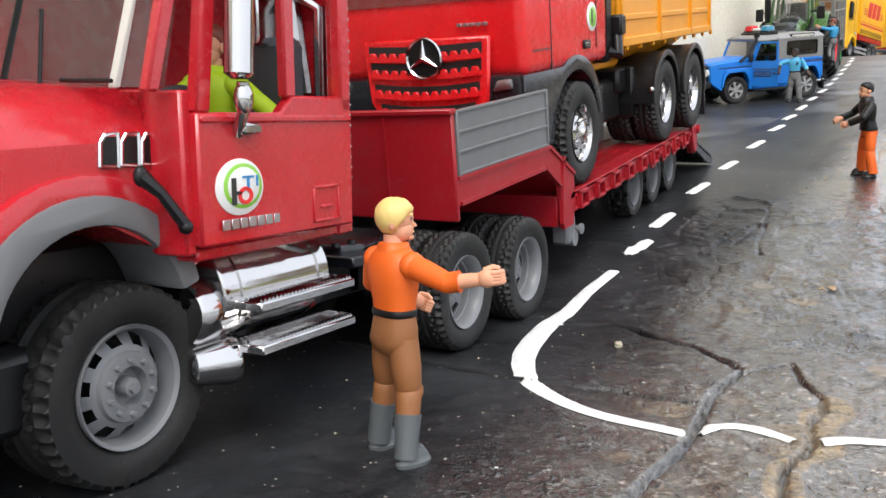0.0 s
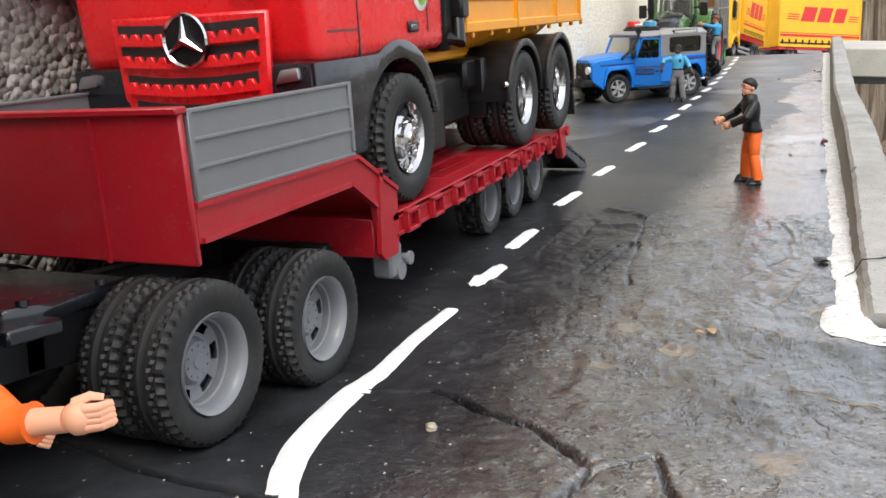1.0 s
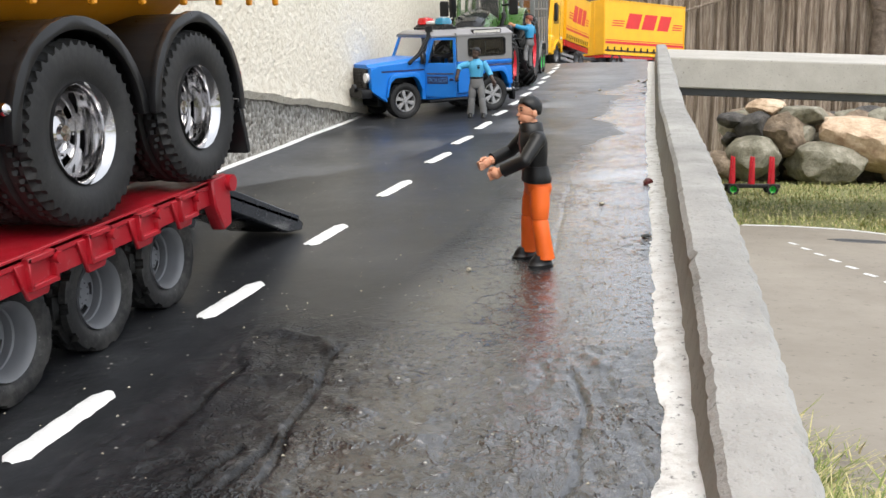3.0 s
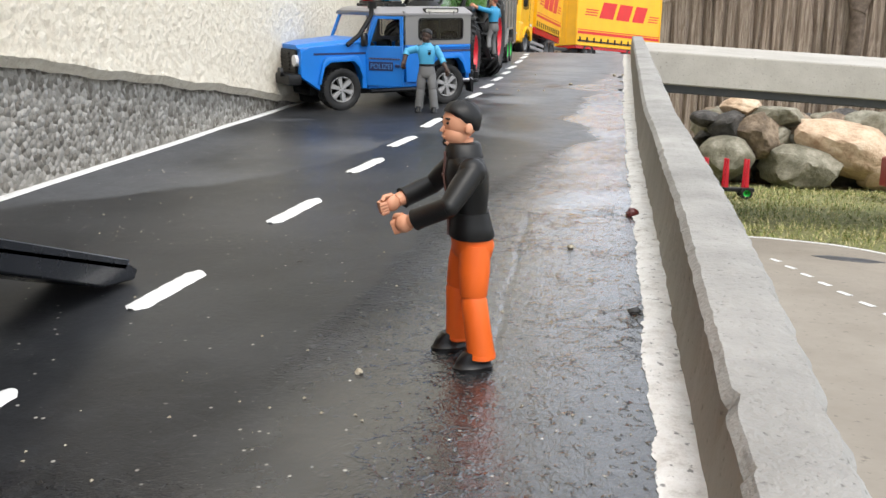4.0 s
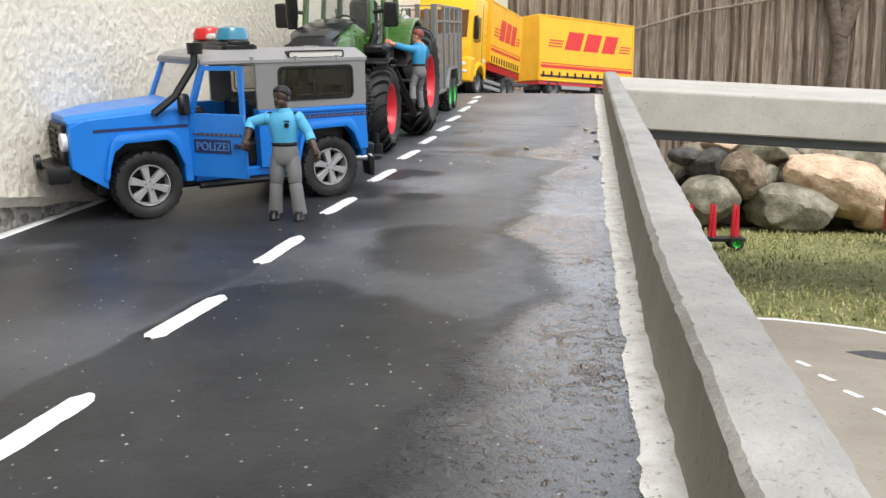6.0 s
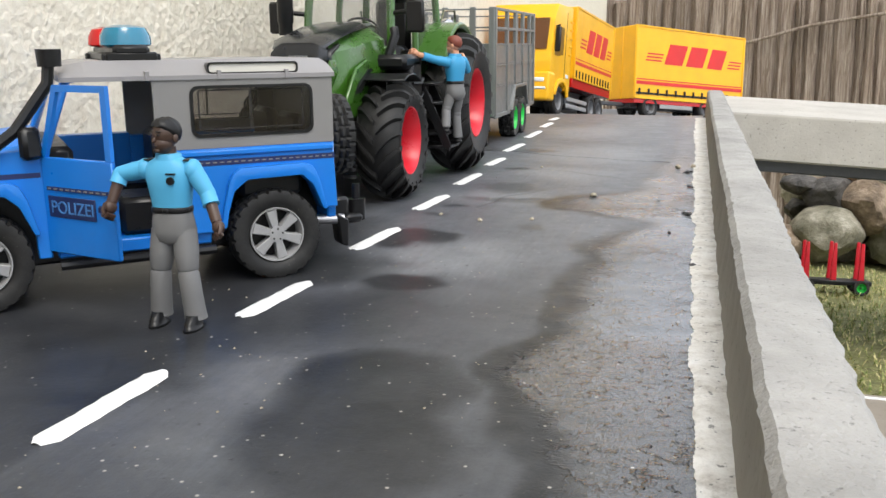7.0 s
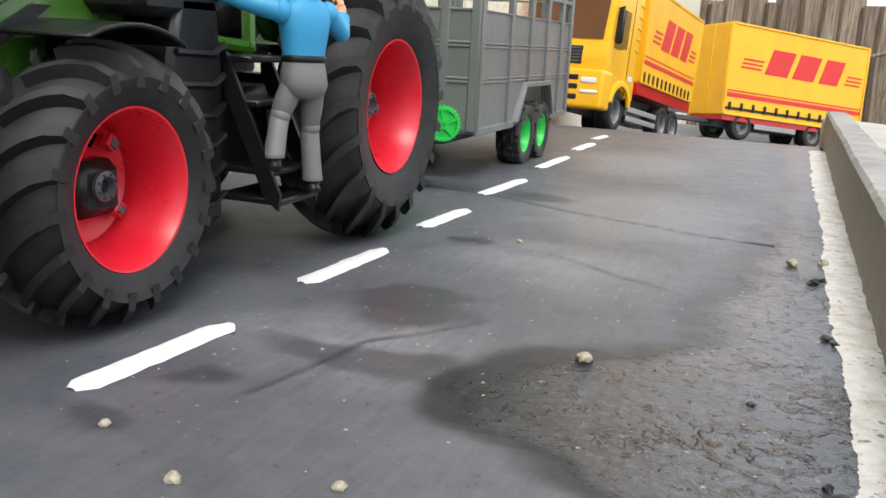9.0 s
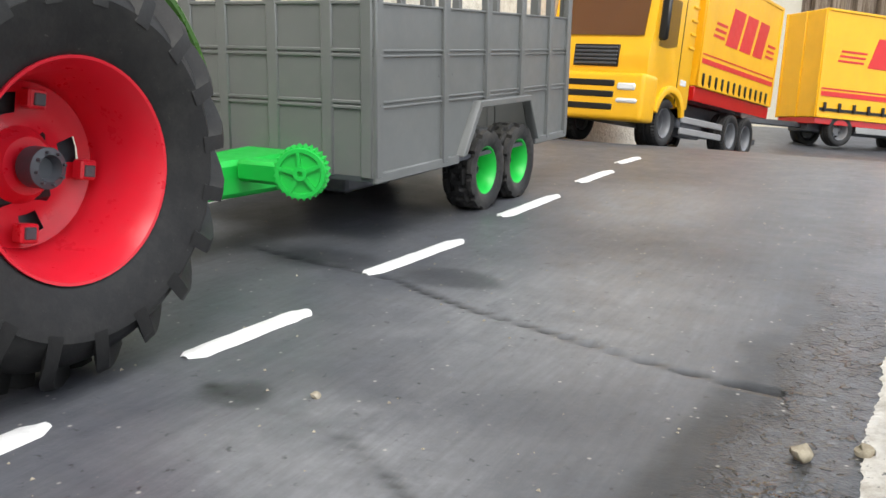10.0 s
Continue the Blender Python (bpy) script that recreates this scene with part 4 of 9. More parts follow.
TAR_WOOD = speckled("dark_bark", ((0.3, (0.06, 0.042, 0.032)), (0.7, (0.17, 0.13, 0.1))), 30, 0.9, 0.6, 0.006)
fence()


def stone(c, r, seed, label, material, tilt=0.0, group="stones of the rockery"):
    """An angular field stone: a ball cut by a few random planes, with a rough skin."""
    rng = random.Random(seed)
    bm = B()
    bmesh.ops.create_icosphere(bm, subdivisions=4, radius=1)
    off = Vector((rng.uniform(0, 50), rng.uniform(0, 50), 0))
    cuts = []
    for i in range(11):
        a, z = rng.uniform(0, 6.28), rng.uniform(-0.9, 0.9)
        q = math.sqrt(1 - z * z)
        cuts.append((Vector((q * math.cos(a), q * math.sin(a), z)), rng.uniform(0.62, 0.86)))
    for v in bm.verts:
        d = 1.0
        for nrm, h in cuts:
            k = nrm.dot(v.co)
            if k > 1e-3:
                d = min(d, h / k)
        d *= 1 + 0.09 * noise.noise(v.co * 2.1 + off) + 0.035 * noise.noise(v.co * 6 + off)
        v.co = Vector((v.co.x * d * r[0], v.co.y * d * r[1], v.co.z * d * r[2]))
    return solid("stone", bm, material, Matrix.Translation(c) @ pose(0, 0, 0, rng.uniform(-6, 6), tilt, rng.uniform(-12, 12)), label, "stone", group, smooth=28)


# the rockery: the large stones one by one, then smaller ones packed behind them
for i, (x, z, rx, rz, tilt, material, label) in enumerate((
        (1.30, 0.06, 0.31, 0.13, 22, ROCK_TAN, "long pale tan slab leaning on the rockery"),
        (1.46, -0.03, 0.14, 0.11, 0, ROCK_TAN, "pale tan stone with a pinkish foot"),
        (1.09, -0.04, 0.22, 0.105, 3, ROCK_GREY, "grey-green oblong stone at the foot of the rockery"),
        (0.90, 0.1, 0.13, 0.115, 10, ROCK, "rounded brown field stone of the rockery"),
        (0.77, 0.135, 0.1, 0.08, -8, ROCK_DARK, "small dark stone of the rockery"),
        (0.83, 0.225, 0.11, 0.05, 4, ROCK_TAN, "flat orange-tan stone on top of the rockery"),
        (0.99, 0.185, 0.14, 0.06, 5, ROCK_GREY, "flat yellowish stone on top of the rockery"),
        (0.77, -0.02, 0.15, 0.115, 0, ROCK_GREY, "grey rounded stone at the foot of the rockery"),
        (0.99, 0.09, 0.07, 0.055, 0, ROCK_GREY, "small light grey stone wedged in the rockery"),
        (1.45, 0.13, 0.12, 0.095, 0, ROCK_GREY, "dull grey stone of the rockery"),
        (0.67, 0.165, 0.085, 0.04, 8, ROCK_DARK, "dark flat stone jutting from the rockery"),
        (1.66, -0.03, 0.15, 0.12, 0, ROCK, "brown field stone at the foot of the rockery"),
        (1.68, 0.13, 0.14, 0.09, 0, ROCK_TAN, "tan field stone of the rockery"),
        (1.95, -0.03, 0.18, 0.13, 0, ROCK_GREY, "grey field stone at the foot of the rockery"),
        (1.98, 0.14, 0.15, 0.1, 0, ROCK, "brown field stone of the rockery"),
        (0.6, -0.06, 0.09, 0.08, 0, ROCK, "small brown stone at the foot of the rockery"))):
    stone((x, 5.02 + 0.35 * max(0.0, z), z), (rx, min(rx, 0.16), rz), 300 + i, label, material, tilt)
rng = random.Random(12)
for i in range(26):
    k = i / 25
    x = 0.7 + 1.5 * k + rng.uniform(-0.03, 0.03)
    for row, z in enumerate((-0.07, 0.06, 0.15)):
        q = rng.uniform(0.07, 0.11)
        stone((x + rng.uniform(-0.04, 0.04), 5.24 + rng.uniform(-0.02, 0.06), z), (q * 1.2, q, q * 0.8), i * 3 + row, "weathered field stone packed in the rockery", (ROCK, ROCK_DARK, ROCK_GREY)[(i + row) % 3])


def grass():
    """Tufts along the outside of the parapet and thin turf in the garden."""
    rng = random.Random(4)
    verts, faces = [], []
    def blade(x, y, z, h, lean, w):
        a = rng.uniform(0, 6.28)
        dx, dy = math.cos(a), math.sin(a)
        b = len(verts)
        for k in (0, 0.35, 0.7, 1.0):
            ww = w * (1 - 0.85 * k * k)
            ox, oy = dx * lean * k * k, dy * lean * k * k
            drop = 1 - 0.45 * k * min(1.2, lean / h)
            verts.append((x + ox - dy * ww, y + oy + dx * ww, z + h * k * drop))
            verts.append((x + ox + dy * ww, y + oy - dx * ww, z + h * k * drop))
        for k in range(3):
            faces.append((b + 2 * k, b + 2 * k + 1, b + 2 * k + 3, b + 2 * k + 2))
    for i in range(17000):
        y = 0.62 + rng.random() ** 1.3 * 0.62
        x = 0.288 + rng.random() ** 1.5 * 0.15
        tuft = 0.5 + float(noise.noise(Vector((x * 22, y * 22, 0))))
        if rng.random() > 0.3 + tuft:
            continue
        g = (-0.03 + max(-1, min(0, (0.75 - y) / 0.3)) * 0.11) - 0.006
        h = (0.022 + 0.05 * rng.random()) * (0.7 + 0.6 * tuft) * (1.1 if x < 0.35 else 0.8)
        blade(x, y, g, h, rng.uniform(0.02, 0.075), rng.uniform(0.0007, 0.0016))
    for i in range(14000):
        x, y = rng.uniform(0.4, 2.3), rng.uniform(2.75, 4.95)
        if y < 2.98 and x < 0.9:
            continue
        blade(x, y, -0.145, rng.uniform(0.012, 0.034), rng.uniform(0.006, 0.03), rng.uniform(0.0012, 0.0026))
    me = bpy.data.meshes.new("grass")
    me.from_pydata(verts, [], faces)
    me.materials.append(BLADE)
    tagged(new("grass", me), "tufts of green and straw-coloured grass", "grass", kind="stuff")


grass()

# ---- wheels ----
def sheet(name, pts, material, smooth=45):
    """A closed ring of profiles: pts[i][j] over angle and profile."""
    n, k = len(pts), len(pts[0])
    verts = [p for row in pts for p in row]
    faces = []
    for i in range(n):
        a, b = i * k, ((i + 1) % n) * k
        for j in range(k - 1):
            faces.append((a + j, b + j, b + j + 1, a + j + 1))
    me = bpy.data.meshes.new(name)
    me.from_pydata(verts, [], faces)
    return me


def tyre_mesh(R, w, r, style):
    """A tyre round the x axis, its outer wall at +w/2."""
    n = 132 if style in ("road", "block", "mud") else 72
    side = [(r, -0.36), (r + (R - r) * 0.12, -0.44), (r + (R - r) * 0.5, -0.5), (r + (R - r) * (0.5 if style == "farm" else 0.82) + 0.0001, -0.485)]
    m = 15
    pts = []
    for i in range(n):
        a = 2 * math.pi * i / n
        prof = [(q, x * w) for q, x in side]
        for j in range(m):
            u = j / (m - 1) - 0.5
            q = R * (1 - (0.15 if style == "farm" else 0.028) * (2 * abs(u)) ** (2.4 if style == "farm" else 3))
            if style == "road":
                zig = 0.09 * (abs(((i / n * 33) % 1) - 0.5) * 4 - 1)
                if abs(((u + 0.5) * 4 + zig) % 1 - 0.5) > 0.36 and abs(u) < 0.46:
                    q -= R * 0.05
                if abs(u) > 0.4 and (i / n * 44) % 1 < 0.34:
                    q -= R * 0.055
            elif style == "block":
                cell = (i // 3 + (j // 3) % 2 * 2) % 4
                if cell == 0 or j in (3, 11):
                    q -= R * 0.085
            elif style == "mud":  # four rows of staggered square blocks
                row = min(j * 4 // 15, 3)
                if j in (4, 7, 10) or (i + row % 2 * 3) % 6 == 0:
                    q -= R * 0.06
            elif style == "fine":
                if j in (2, 5, 9, 12) or (i + (j // 3) % 2 * 2) % 4 == 0:
                    q -= R * 0.045
            elif style == "farm":
                q -= R * 0.09
            prof.append((q, u * w * 0.94))
        prof += [(q, -x * w) for q, x in side[::-1]]
        pts.append([(x, q * math.cos(a), q * math.sin(a)) for q, x in prof])
    me = sheet("tyre", pts, RUBBER)
    me.materials.append(MUDDY if style == "block" else RUBBER)
    me.shade_smooth()
    me.set_sharp_from_angle(angle=radians(38))
    return me


LUGS = 19


def lug_mesh(R, w, s):
    """One chevron bar of a farm tyre, for the half on side s."""
    bm = B()
    rows = []
    for k in range(6):
        f = k / 5
        u = s * (0.5 - 0.47 * f)
        a = 0.36 * f ** 1.25
        half = 0.055 - 0.012 * f
        bend = 1 - 0.15 * (2 * abs(u)) ** 2.4
        base, top = R * (bend - 0.12), R * bend
        if k == 0:
            base, top = R * 0.7, R * 0.83
        rows.append([(u * w, q * math.cos(b), q * math.sin(b)) for q, b in ((base, a - half), (top, a - half * 0.75), (top, a + half * 0.75), (base, a + half))])
    loft(bm, rows)
    me = bpy.data.meshes.new("lug")
    bm.to_mesh(me)
    bm.free()
    finish(me, RUBBER, 38)
    return me


def spoke_mesh(w, r):
    h = w / 2
    bm = B()
    prism(bm, [(r * 0.18, -r * 0.12), (r * 0.93, -r * 0.2), (r * 0.93, r * 0.2), (r * 0.18, r * 0.12)], h * 0.3, h * 0.84, "x", r * 0.03)
    me = bpy.data.meshes.new("spoke")
    bm.to_mesh(me)
    bm.free()
    finish(me, SILVER, 35)
    return me


def bolts(bm, count, rad, x, r, h, mi=0, turn=0.0, n=6):
    for i in range(count):
        a = 2 * math.pi * i / count + turn
        cyl(bm, (x, rad * math.cos(a), rad * math.sin(a)), (x + h, rad * math.cos(a), rad * math.sin(a)), r, r * 0.75, n, mi)


def web(bm, profile, r, h, count, gate, turn=0.0):
    """A turned disc whose second band is pierced by hand holes, with a dark plate behind."""
    n = count * 8
    rings = []
    for q, x in profile:
        rings.append([bm.verts.new((x * h, q * r * math.cos(2 * math.pi * i / n + turn), q * r * math.sin(2 * math.pi * i / n + turn))) for i in range(n)])
    for k, (a, b) in enumerate(zip(rings, rings[1:])):
        for i in range(n):
            if k == 1 and i % 8 < gate:
                continue
            bm.faces.new((a[i], a[(i + 1) % n], b[(i + 1) % n], b[i]))
    lathe(bm, [(profile[0][0] * r, (profile[0][1] - 0.32) * h), (0.0001, (profile[0][1] - 0.32) * h)], (0, 0, 0), n=24, mi=1, cap=False)


def rim_mesh(style, w, r):
    bm = B()
    mats = [WHEEL_GREY, BLACK]
    h = w / 2
    back = [(r * 0.96, -h * 0.8), (r * 0.9, -h * 0.7)]
    if style == "front":
        lathe(bm, back + [(r * 0.9, h * 0.5), (r * 0.96, h * 0.86), (r * 1.03, h * 0.94), (r * 1.03, h * 0.8), (r * 0.97, h * 0.78)], (0, 0, 0), n=48, cap=False)
        web(bm, [(0.93, 0.36), (0.88, 0.42), (0.69, 0.68), (0.6, 0.74), (0.57, 0.86), (0.34, 0.88), (0.3, 0.62), (0.17, 0.62), (0.15, 0.94), (0.09, 0.96), (0.0001, 0.96)], r, h, 10, 4)
        bolts(bm, 10, r * 0.45, h * 0.87, r * 0.052, h * 0.14, n=10)
        lathe(bm, [(r * 0.1, h * 0.95), (r * 0.1, h * 1.05), (r * 0.06, h * 1.05)], (0, 0, 0), n=6)
    elif style == "dual":
        lathe(bm, back + [(r * 0.82, -h * 0.3), (r * 0.84, h * 0.1), (r * 0.88, h * 0.16), (r * 0.9, h * 0.6), (r * 0.97, h * 0.84), (r * 1.03, h * 0.93), (r * 1.03, h * 0.78)], (0, 0, 0), n=48, cap=False)
        web(bm, [(0.83, -0.22), (0.78, -0.25), (0.58, -0.28), (0.5, -0.3), (0.43, -0.1), (0.4, 0.0), (0.16, 0.02), (0.14, 0.08), (0.0001, 0.08)], r, h, 6, 4)
        bolts(bm, 10, r * 0.32, h * 0.0, r * 0.035, h * 0.06)
    elif style == "chrome":
        mats = [CHROME, BLACK]
        lathe(bm, back + [(r * 0.9, h * 0.35), (r * 0.95, h * 0.75), (r * 1.04, h * 0.93), (r * 1.04, h * 0.75)], (0, 0, 0), n=48, cap=False)
        web(bm, [(0.93, 0.3), (0.87, 0.36), (0.7, 0.55), (0.6, 0.7), (0.44, 0.78), (0.42, 0.92), (0.24, 1.0), (0.2, 1.12), (0.0001, 1.14)], r, h, 10, 4)
        bolts(bm, 10, r * 0.54, h * 0.72, r * 0.06, h * 0.3, 0)
    elif style == "deep":
        mats = [CHROME, BLACK]
        lathe(bm, back + [(r * 0.86, -h * 0.5), (r * 0.9, h * 0.5), (r * 0.96, h * 0.8), (r * 1.04, h * 0.93), (r * 1.04, h * 0.75)], (0, 0, 0), n=48, cap=False)
        web(bm, [(0.88, -0.45), (0.8, -0.44), (0.62, -0.45), (0.5, -0.5), (0.4, -0.3), (0.36, -0.1), (0.2, 0.0), (0.16, 0.14), (0.0001, 0.16)], r, h, 8, 4)
        bolts(bm, 10, r * 0.46, -h * 0.42, r * 0.05, h * 0.3, 0)
    elif style == "alloy":
        mats = [SILVER, RUBBER]
        lathe(bm, back + [(r * 0.88, h * 0.5), (r * 0.96, h * 0.9), (r * 1.0, h * 0.9), (r * 1.0, h * 0.7)], (0, 0, 0), n=48, cap=False)
        lathe(bm, [(r * 0.9, -h * 0.05), (0.0001, -h * 0.05)], (0, 0, 0), n=32, mi=1, cap=False)
        lathe(bm, [(r * 0.3, h * 0.3), (r * 0.3, h * 0.86), (r * 0.12, h * 0.9), (0.0001, h * 0.88)], (0, 0, 0), n=24)
        bolts(bm, 5, r * 0.2, h * 0.86, r * 0.045, h * 0.06, 1)
    elif style in ("farm", "green"):
        mats = [RIM_RED if style == "farm" else BRIGHT_GREEN, DARK_GREY]
        lathe(bm, back + [(r * 0.8, -h * 0.36), (r * 0.83, -h * 0.1), (r * 0.91, h * 0.42), (r * 0.98, h * 0.7), (r * 1.03, h * 0.83), (r * 1.06, h * 0.84), (r * 1.06, h * 0.7)], (0, 0, 0), n=56, cap=False)
        web(bm, [(0.81, -0.33), (0.7, -0.42), (0.5, -0.46), (0.38, -0.4), (0.28, -0.2), (0.0001, -0.2)], r, h, 4, 2 if style == "farm" else 0, 0.6)
        lathe(bm, [(r * 0.2, -h * 0.1), (r * 0.2, h * 0.2), (r * 0.13, h * 0.24), (r * 0.1, h * 0.1), (0.0001, h * 0.1)], (0, 0, 0), n=24, mi=1)
        if style == "farm":
            bolts(bm, 8, r * 0.155, h * 0.2, r * 0.02, h * 0.08, 1)
            for i in range(4):
                a = math.pi / 2 * i + 0.5
                m = Matrix.Rotation(a, 4, "X")
                box(bm, -h * 0.3, -h * 0.08, r * 0.55, r * 0.74, -r * 0.1, r * 0.1, r * 0.02, 0, m)
                box(bm, -h * 0.12, -h * 0.04, r * 0.58, r * 0.7, -r * 0.07, r * 0.05, r * 0.01, 1, m)
        else:
            bolts(bm, 6, r * 0.5, -h * 0.2, r * 0.05, h * 0.2)
    me = bpy.data.meshes.new("wheel")
    bmesh.ops.recalc_face_normals(bm, faces=bm.faces[:])
    bm.to_mesh(me)
    bm.free()
    finish(me, mats, 35)
    return me


MADE = {}


def wheel(parent, c, R, w, r, tread, rim, side=1, label="", turn=0.0, twin=False):
    """A wheel as a part, its tyre a sub-part. side: +1 faces +x."""
    key = (R, w, r, tread, rim)
    if key not in MADE:
        MADE[key] = (rim_mesh(rim, w, r), tyre_mesh(R, w, r, tread), [lug_mesh(R, w, q) for q in (-1, 1)] if tread == "farm" else [], spoke_mesh(w, r) if rim == "alloy" else None)
    rm, tm, lugs, spoke = MADE[key]
    at = Matrix.Translation(c) @ Matrix.Rotation(0 if side > 0 else math.pi, 4, "Z") @ Matrix.Rotation(turn, 4, "X")
    ob = piece("wheel", rm, parent, label, at)
    piece("tyre", tm, ob, "black ribbed rubber tyre" if tread != "farm" else "black rubber tyre with deep chevron lugs")
    for q, bar in enumerate(lugs):
        for k in range(LUGS):
            piece("lug", bar, ob, "", Matrix.Rotation(2 * math.pi * (k + 0.5 * q) / LUGS, 4, "X"))
    for k in range(6 if spoke else 0):
        piece("spoke", spoke, ob, "", Matrix.Rotation(2 * math.pi * k / 6 + math.pi / 2, 4, "X"))
    if twin:
        piece("tyre", tm, ob, "", Matrix.Translation((-w * 1.06, 0, 0)) @ Matrix.Rotation(0.1, 4, "X"))
    return ob

# ---- red tractor unit on the yard ----
def plate_bars(root, x, y0, y1, z0, z1, material, count=6):
    """Raised lettering as plain bars on a side wall."""
    bm = B()
    w = (y1 - y0) / count
    for i in range(count):
        box(bm, x, x + 0.0007, y0 + w * (i + 0.08), y0 + w * (i + 0.92), z0, z1, 0.0002)
    return part("nameplate", bm, material, root, "silver nameplate of plain bars")


def disc(bm, c, r, t, n=32, mi=0, axis=(1, 0, 0)):
    lathe(bm, [(r, 0), (r, t * 0.6), (r * 0.97, t)], c, axis, n, mi)


def semi_truck():
    cx = -0.095
    root = thing("semi_truck", LEVEL @ Matrix.Translation((cx, 0.25, 0)), "red toy semi truck with grey fenders and chrome steps", "truck")
    X = lambda x: x - cx
    Yo = -0.25
    def P(name, bm, mat, label="", parent=None, smooth=40):
        bmesh.ops.translate(bm, verts=bm.verts[:], vec=(-cx, Yo, 0))
        return part(name, bm, mat, parent or root, label, smooth)
    N, Fr = -0.014, -0.176  # near and far side

    # chassis
    bm = B()
    for x in (-0.13, -0.072):
        box(bm, x, x + 0.012, -0.02, 0.51, 0.04, 0.062, 0.001)
    for y in (0.0, 0.2, 0.3, 0.4, 0.505):
        box(bm, -0.13, -0.06, y, y + 0.008, 0.042, 0.06)
    box(bm, -0.15, -0.045, 0.5, 0.512, 0.045, 0.066, 0.002)
    P("chassis", bm, BLACK, "black chassis rails")
    bm = B()
    prism(bm, [(-0.135, 0.285), (-0.055, 0.285), (-0.05, 0.3), (-0.062, 0.36), (-0.128, 0.36), (-0.14, 0.3)], 0.0625, 0.07, "z", 0.0015)
    for x, y in ((-0.055, 0.28), (-0.055, 0.295), (-0.06, 0.34)):
        cyl(bm, (x, y, 0.07), (x, y, 0.0725), 0.0025)
    box(bm, -0.07, -0.04, 0.275, 0.3, 0.06, 0.066, 0.001)
    P("coupling_plate", bm, ANTHRACITE, "grey coupling plate with bolts")
    for y in (0.357, 0.449):
        bm = B()
        cyl(bm, (-0.16, y, 0.0355), (-0.03, y, 0.0355), 0.006)
        P("axle", bm, BLACK)

    # cab shell with a window opening in the near side
    bm = B()
    prism(bm, [(0.118, 0.085), (0.118, 0.148), (0.142, 0.232), (0.15, 0.238), (0.236, 0.238), (0.24, 0.232), (0.24, 0.085)], Fr, Fr + 0.006, "x", 0.002)
    cab = P("cab", bm, RED)
    for name, q in (("back_wall", (Fr, N - 0.002, 0.235, 0.24, 0.085, 0.238, 0.001)), ("roof", (Fr, N - 0.002, 0.14, 0.24, 0.23, 0.24, 0.003)), ("cab_floor", (Fr, N - 0.002, 0.139, 0.24, 0.085, 0.09, 0.001)),
                    ("firewall", (Fr + 0.02, -0.034, 0.139, 0.143, 0.085, 0.15, 0.001)), ("rear_pillar", (N - 0.006, N - 0.001, 0.228, 0.24, 0.085, 0.238, 0.001))):
        bm = B()
        box(bm, *q)
        P(name, bm, RED, "", cab)
    bm = B()
    prism(bm, [(-0.04, 0.136), (-0.029, 0.131), (N - 0.001, 0.133), (N - 0.001, 0.1385), (-0.04, 0.1385)], 0.088, 0.149, "z", 0.001)
    P("cowl", bm, RED, "", cab)
    bm = B()
    prism(bm, [(0.118, 0.148), (0.124, 0.148), (0.15, 0.236), (0.142, 0.236)], N - 0.006, N - 0.001, "x", 0.001)
    P("front_pillar", bm, RED, "", cab)
    # door with its pressed window frame
    bm = B()
    yl, yr, zb, zt, sill = 0.137, 0.228, 0.091, 0.236, 0.141
    prism(bm, [(yl, zb), (yl, sill), (yl + 0.045, sill), (yl + 0.052, sill + 0.007), (yr, sill + 0.007), (yr, zb)], N - 0.003, N + 0.003, "x", 0.001)
    swing = lambda bm: bmesh.ops.rotate(bm, verts=bm.verts[:], cent=(N, yl, 0), matrix=Matrix.Rotation(radians(-3), 3, "Z"))
    swing(bm)
    door = P("door", bm, RED, "red door with an open window and round emblem")
    bm = B()
    prism(bm, [(yl, sill), (yl + 0.012, zt), (yl + 0.018, zt), (yl + 0.007, sill)], N - 0.003, N + 0.003, "x", 0.0008)
    swing(bm)
    P("window_post", bm, RED, "", door)
    for name, q in (("window_post", (N - 0.003, N + 0.003, yr - 0.007, yr, sill, zt, 0.001)), ("window_rail", (N - 0.003, N + 0.003, yl + 0.012, yr, zt - 0.006, zt, 0.001)),
                    ("window_divider", (N - 0.002, N + 0.0028, yl + 0.048, yl + 0.055, sill + 0.006, zt - 0.004, 0.001)), ("waist_trim", (N + 0.002, N + 0.0042, yl + 0.001, yr - 0.001, sill - 0.004, sill - 0.001, 0.0008))):
        bm = B()
        box(bm, *q)
        swing(bm)
        P(name, bm, RED, "", door)
    bm = B()
    for a, b, c, d in ((0.2, 0.218, 0.094, 0.0955), (0.2, 0.218, 0.1085, 0.11), (0.2, 0.2015, 0.094, 0.11), (0.2165, 0.218, 0.094, 0.11), (0.205, 0.213, 0.1, 0.1015)):
        box(bm, N + 0.0025, N + 0.0038, a, b, c, d, 0.0004)
    bmesh.ops.rotate(bm, verts=bm.verts[:], cent=(N, yl, 0), matrix=Matrix.Rotation(radians(-3), 3, "Z"))
    P("handle", bm, RED, "red moulded door handle recess", door)
    bm = B()
    c = (N + 0.003, 0.161, 0.116)
    shift = Matrix.Translation((0, -0.004, -0.0035))
    disc(bm, c, 0.0148, 0.0006, 40, 0)
    disc(bm, (N + 0.0036, 0.1625, 0.1165), 0.0118, 0.0004, 36, 1)
    disc(bm, (N + 0.004, 0.1625, 0.1165), 0.0098, 0.0003, 36, 0)
    box(bm, N + 0.0042, N + 0.0047, 0.1545, 0.1575, 0.107, 0.121, 0.0002, 2)
    box(bm, N + 0.0042, N + 0.0047, 0.1575, 0.1605, 0.112, 0.114, 0.0002, 2)
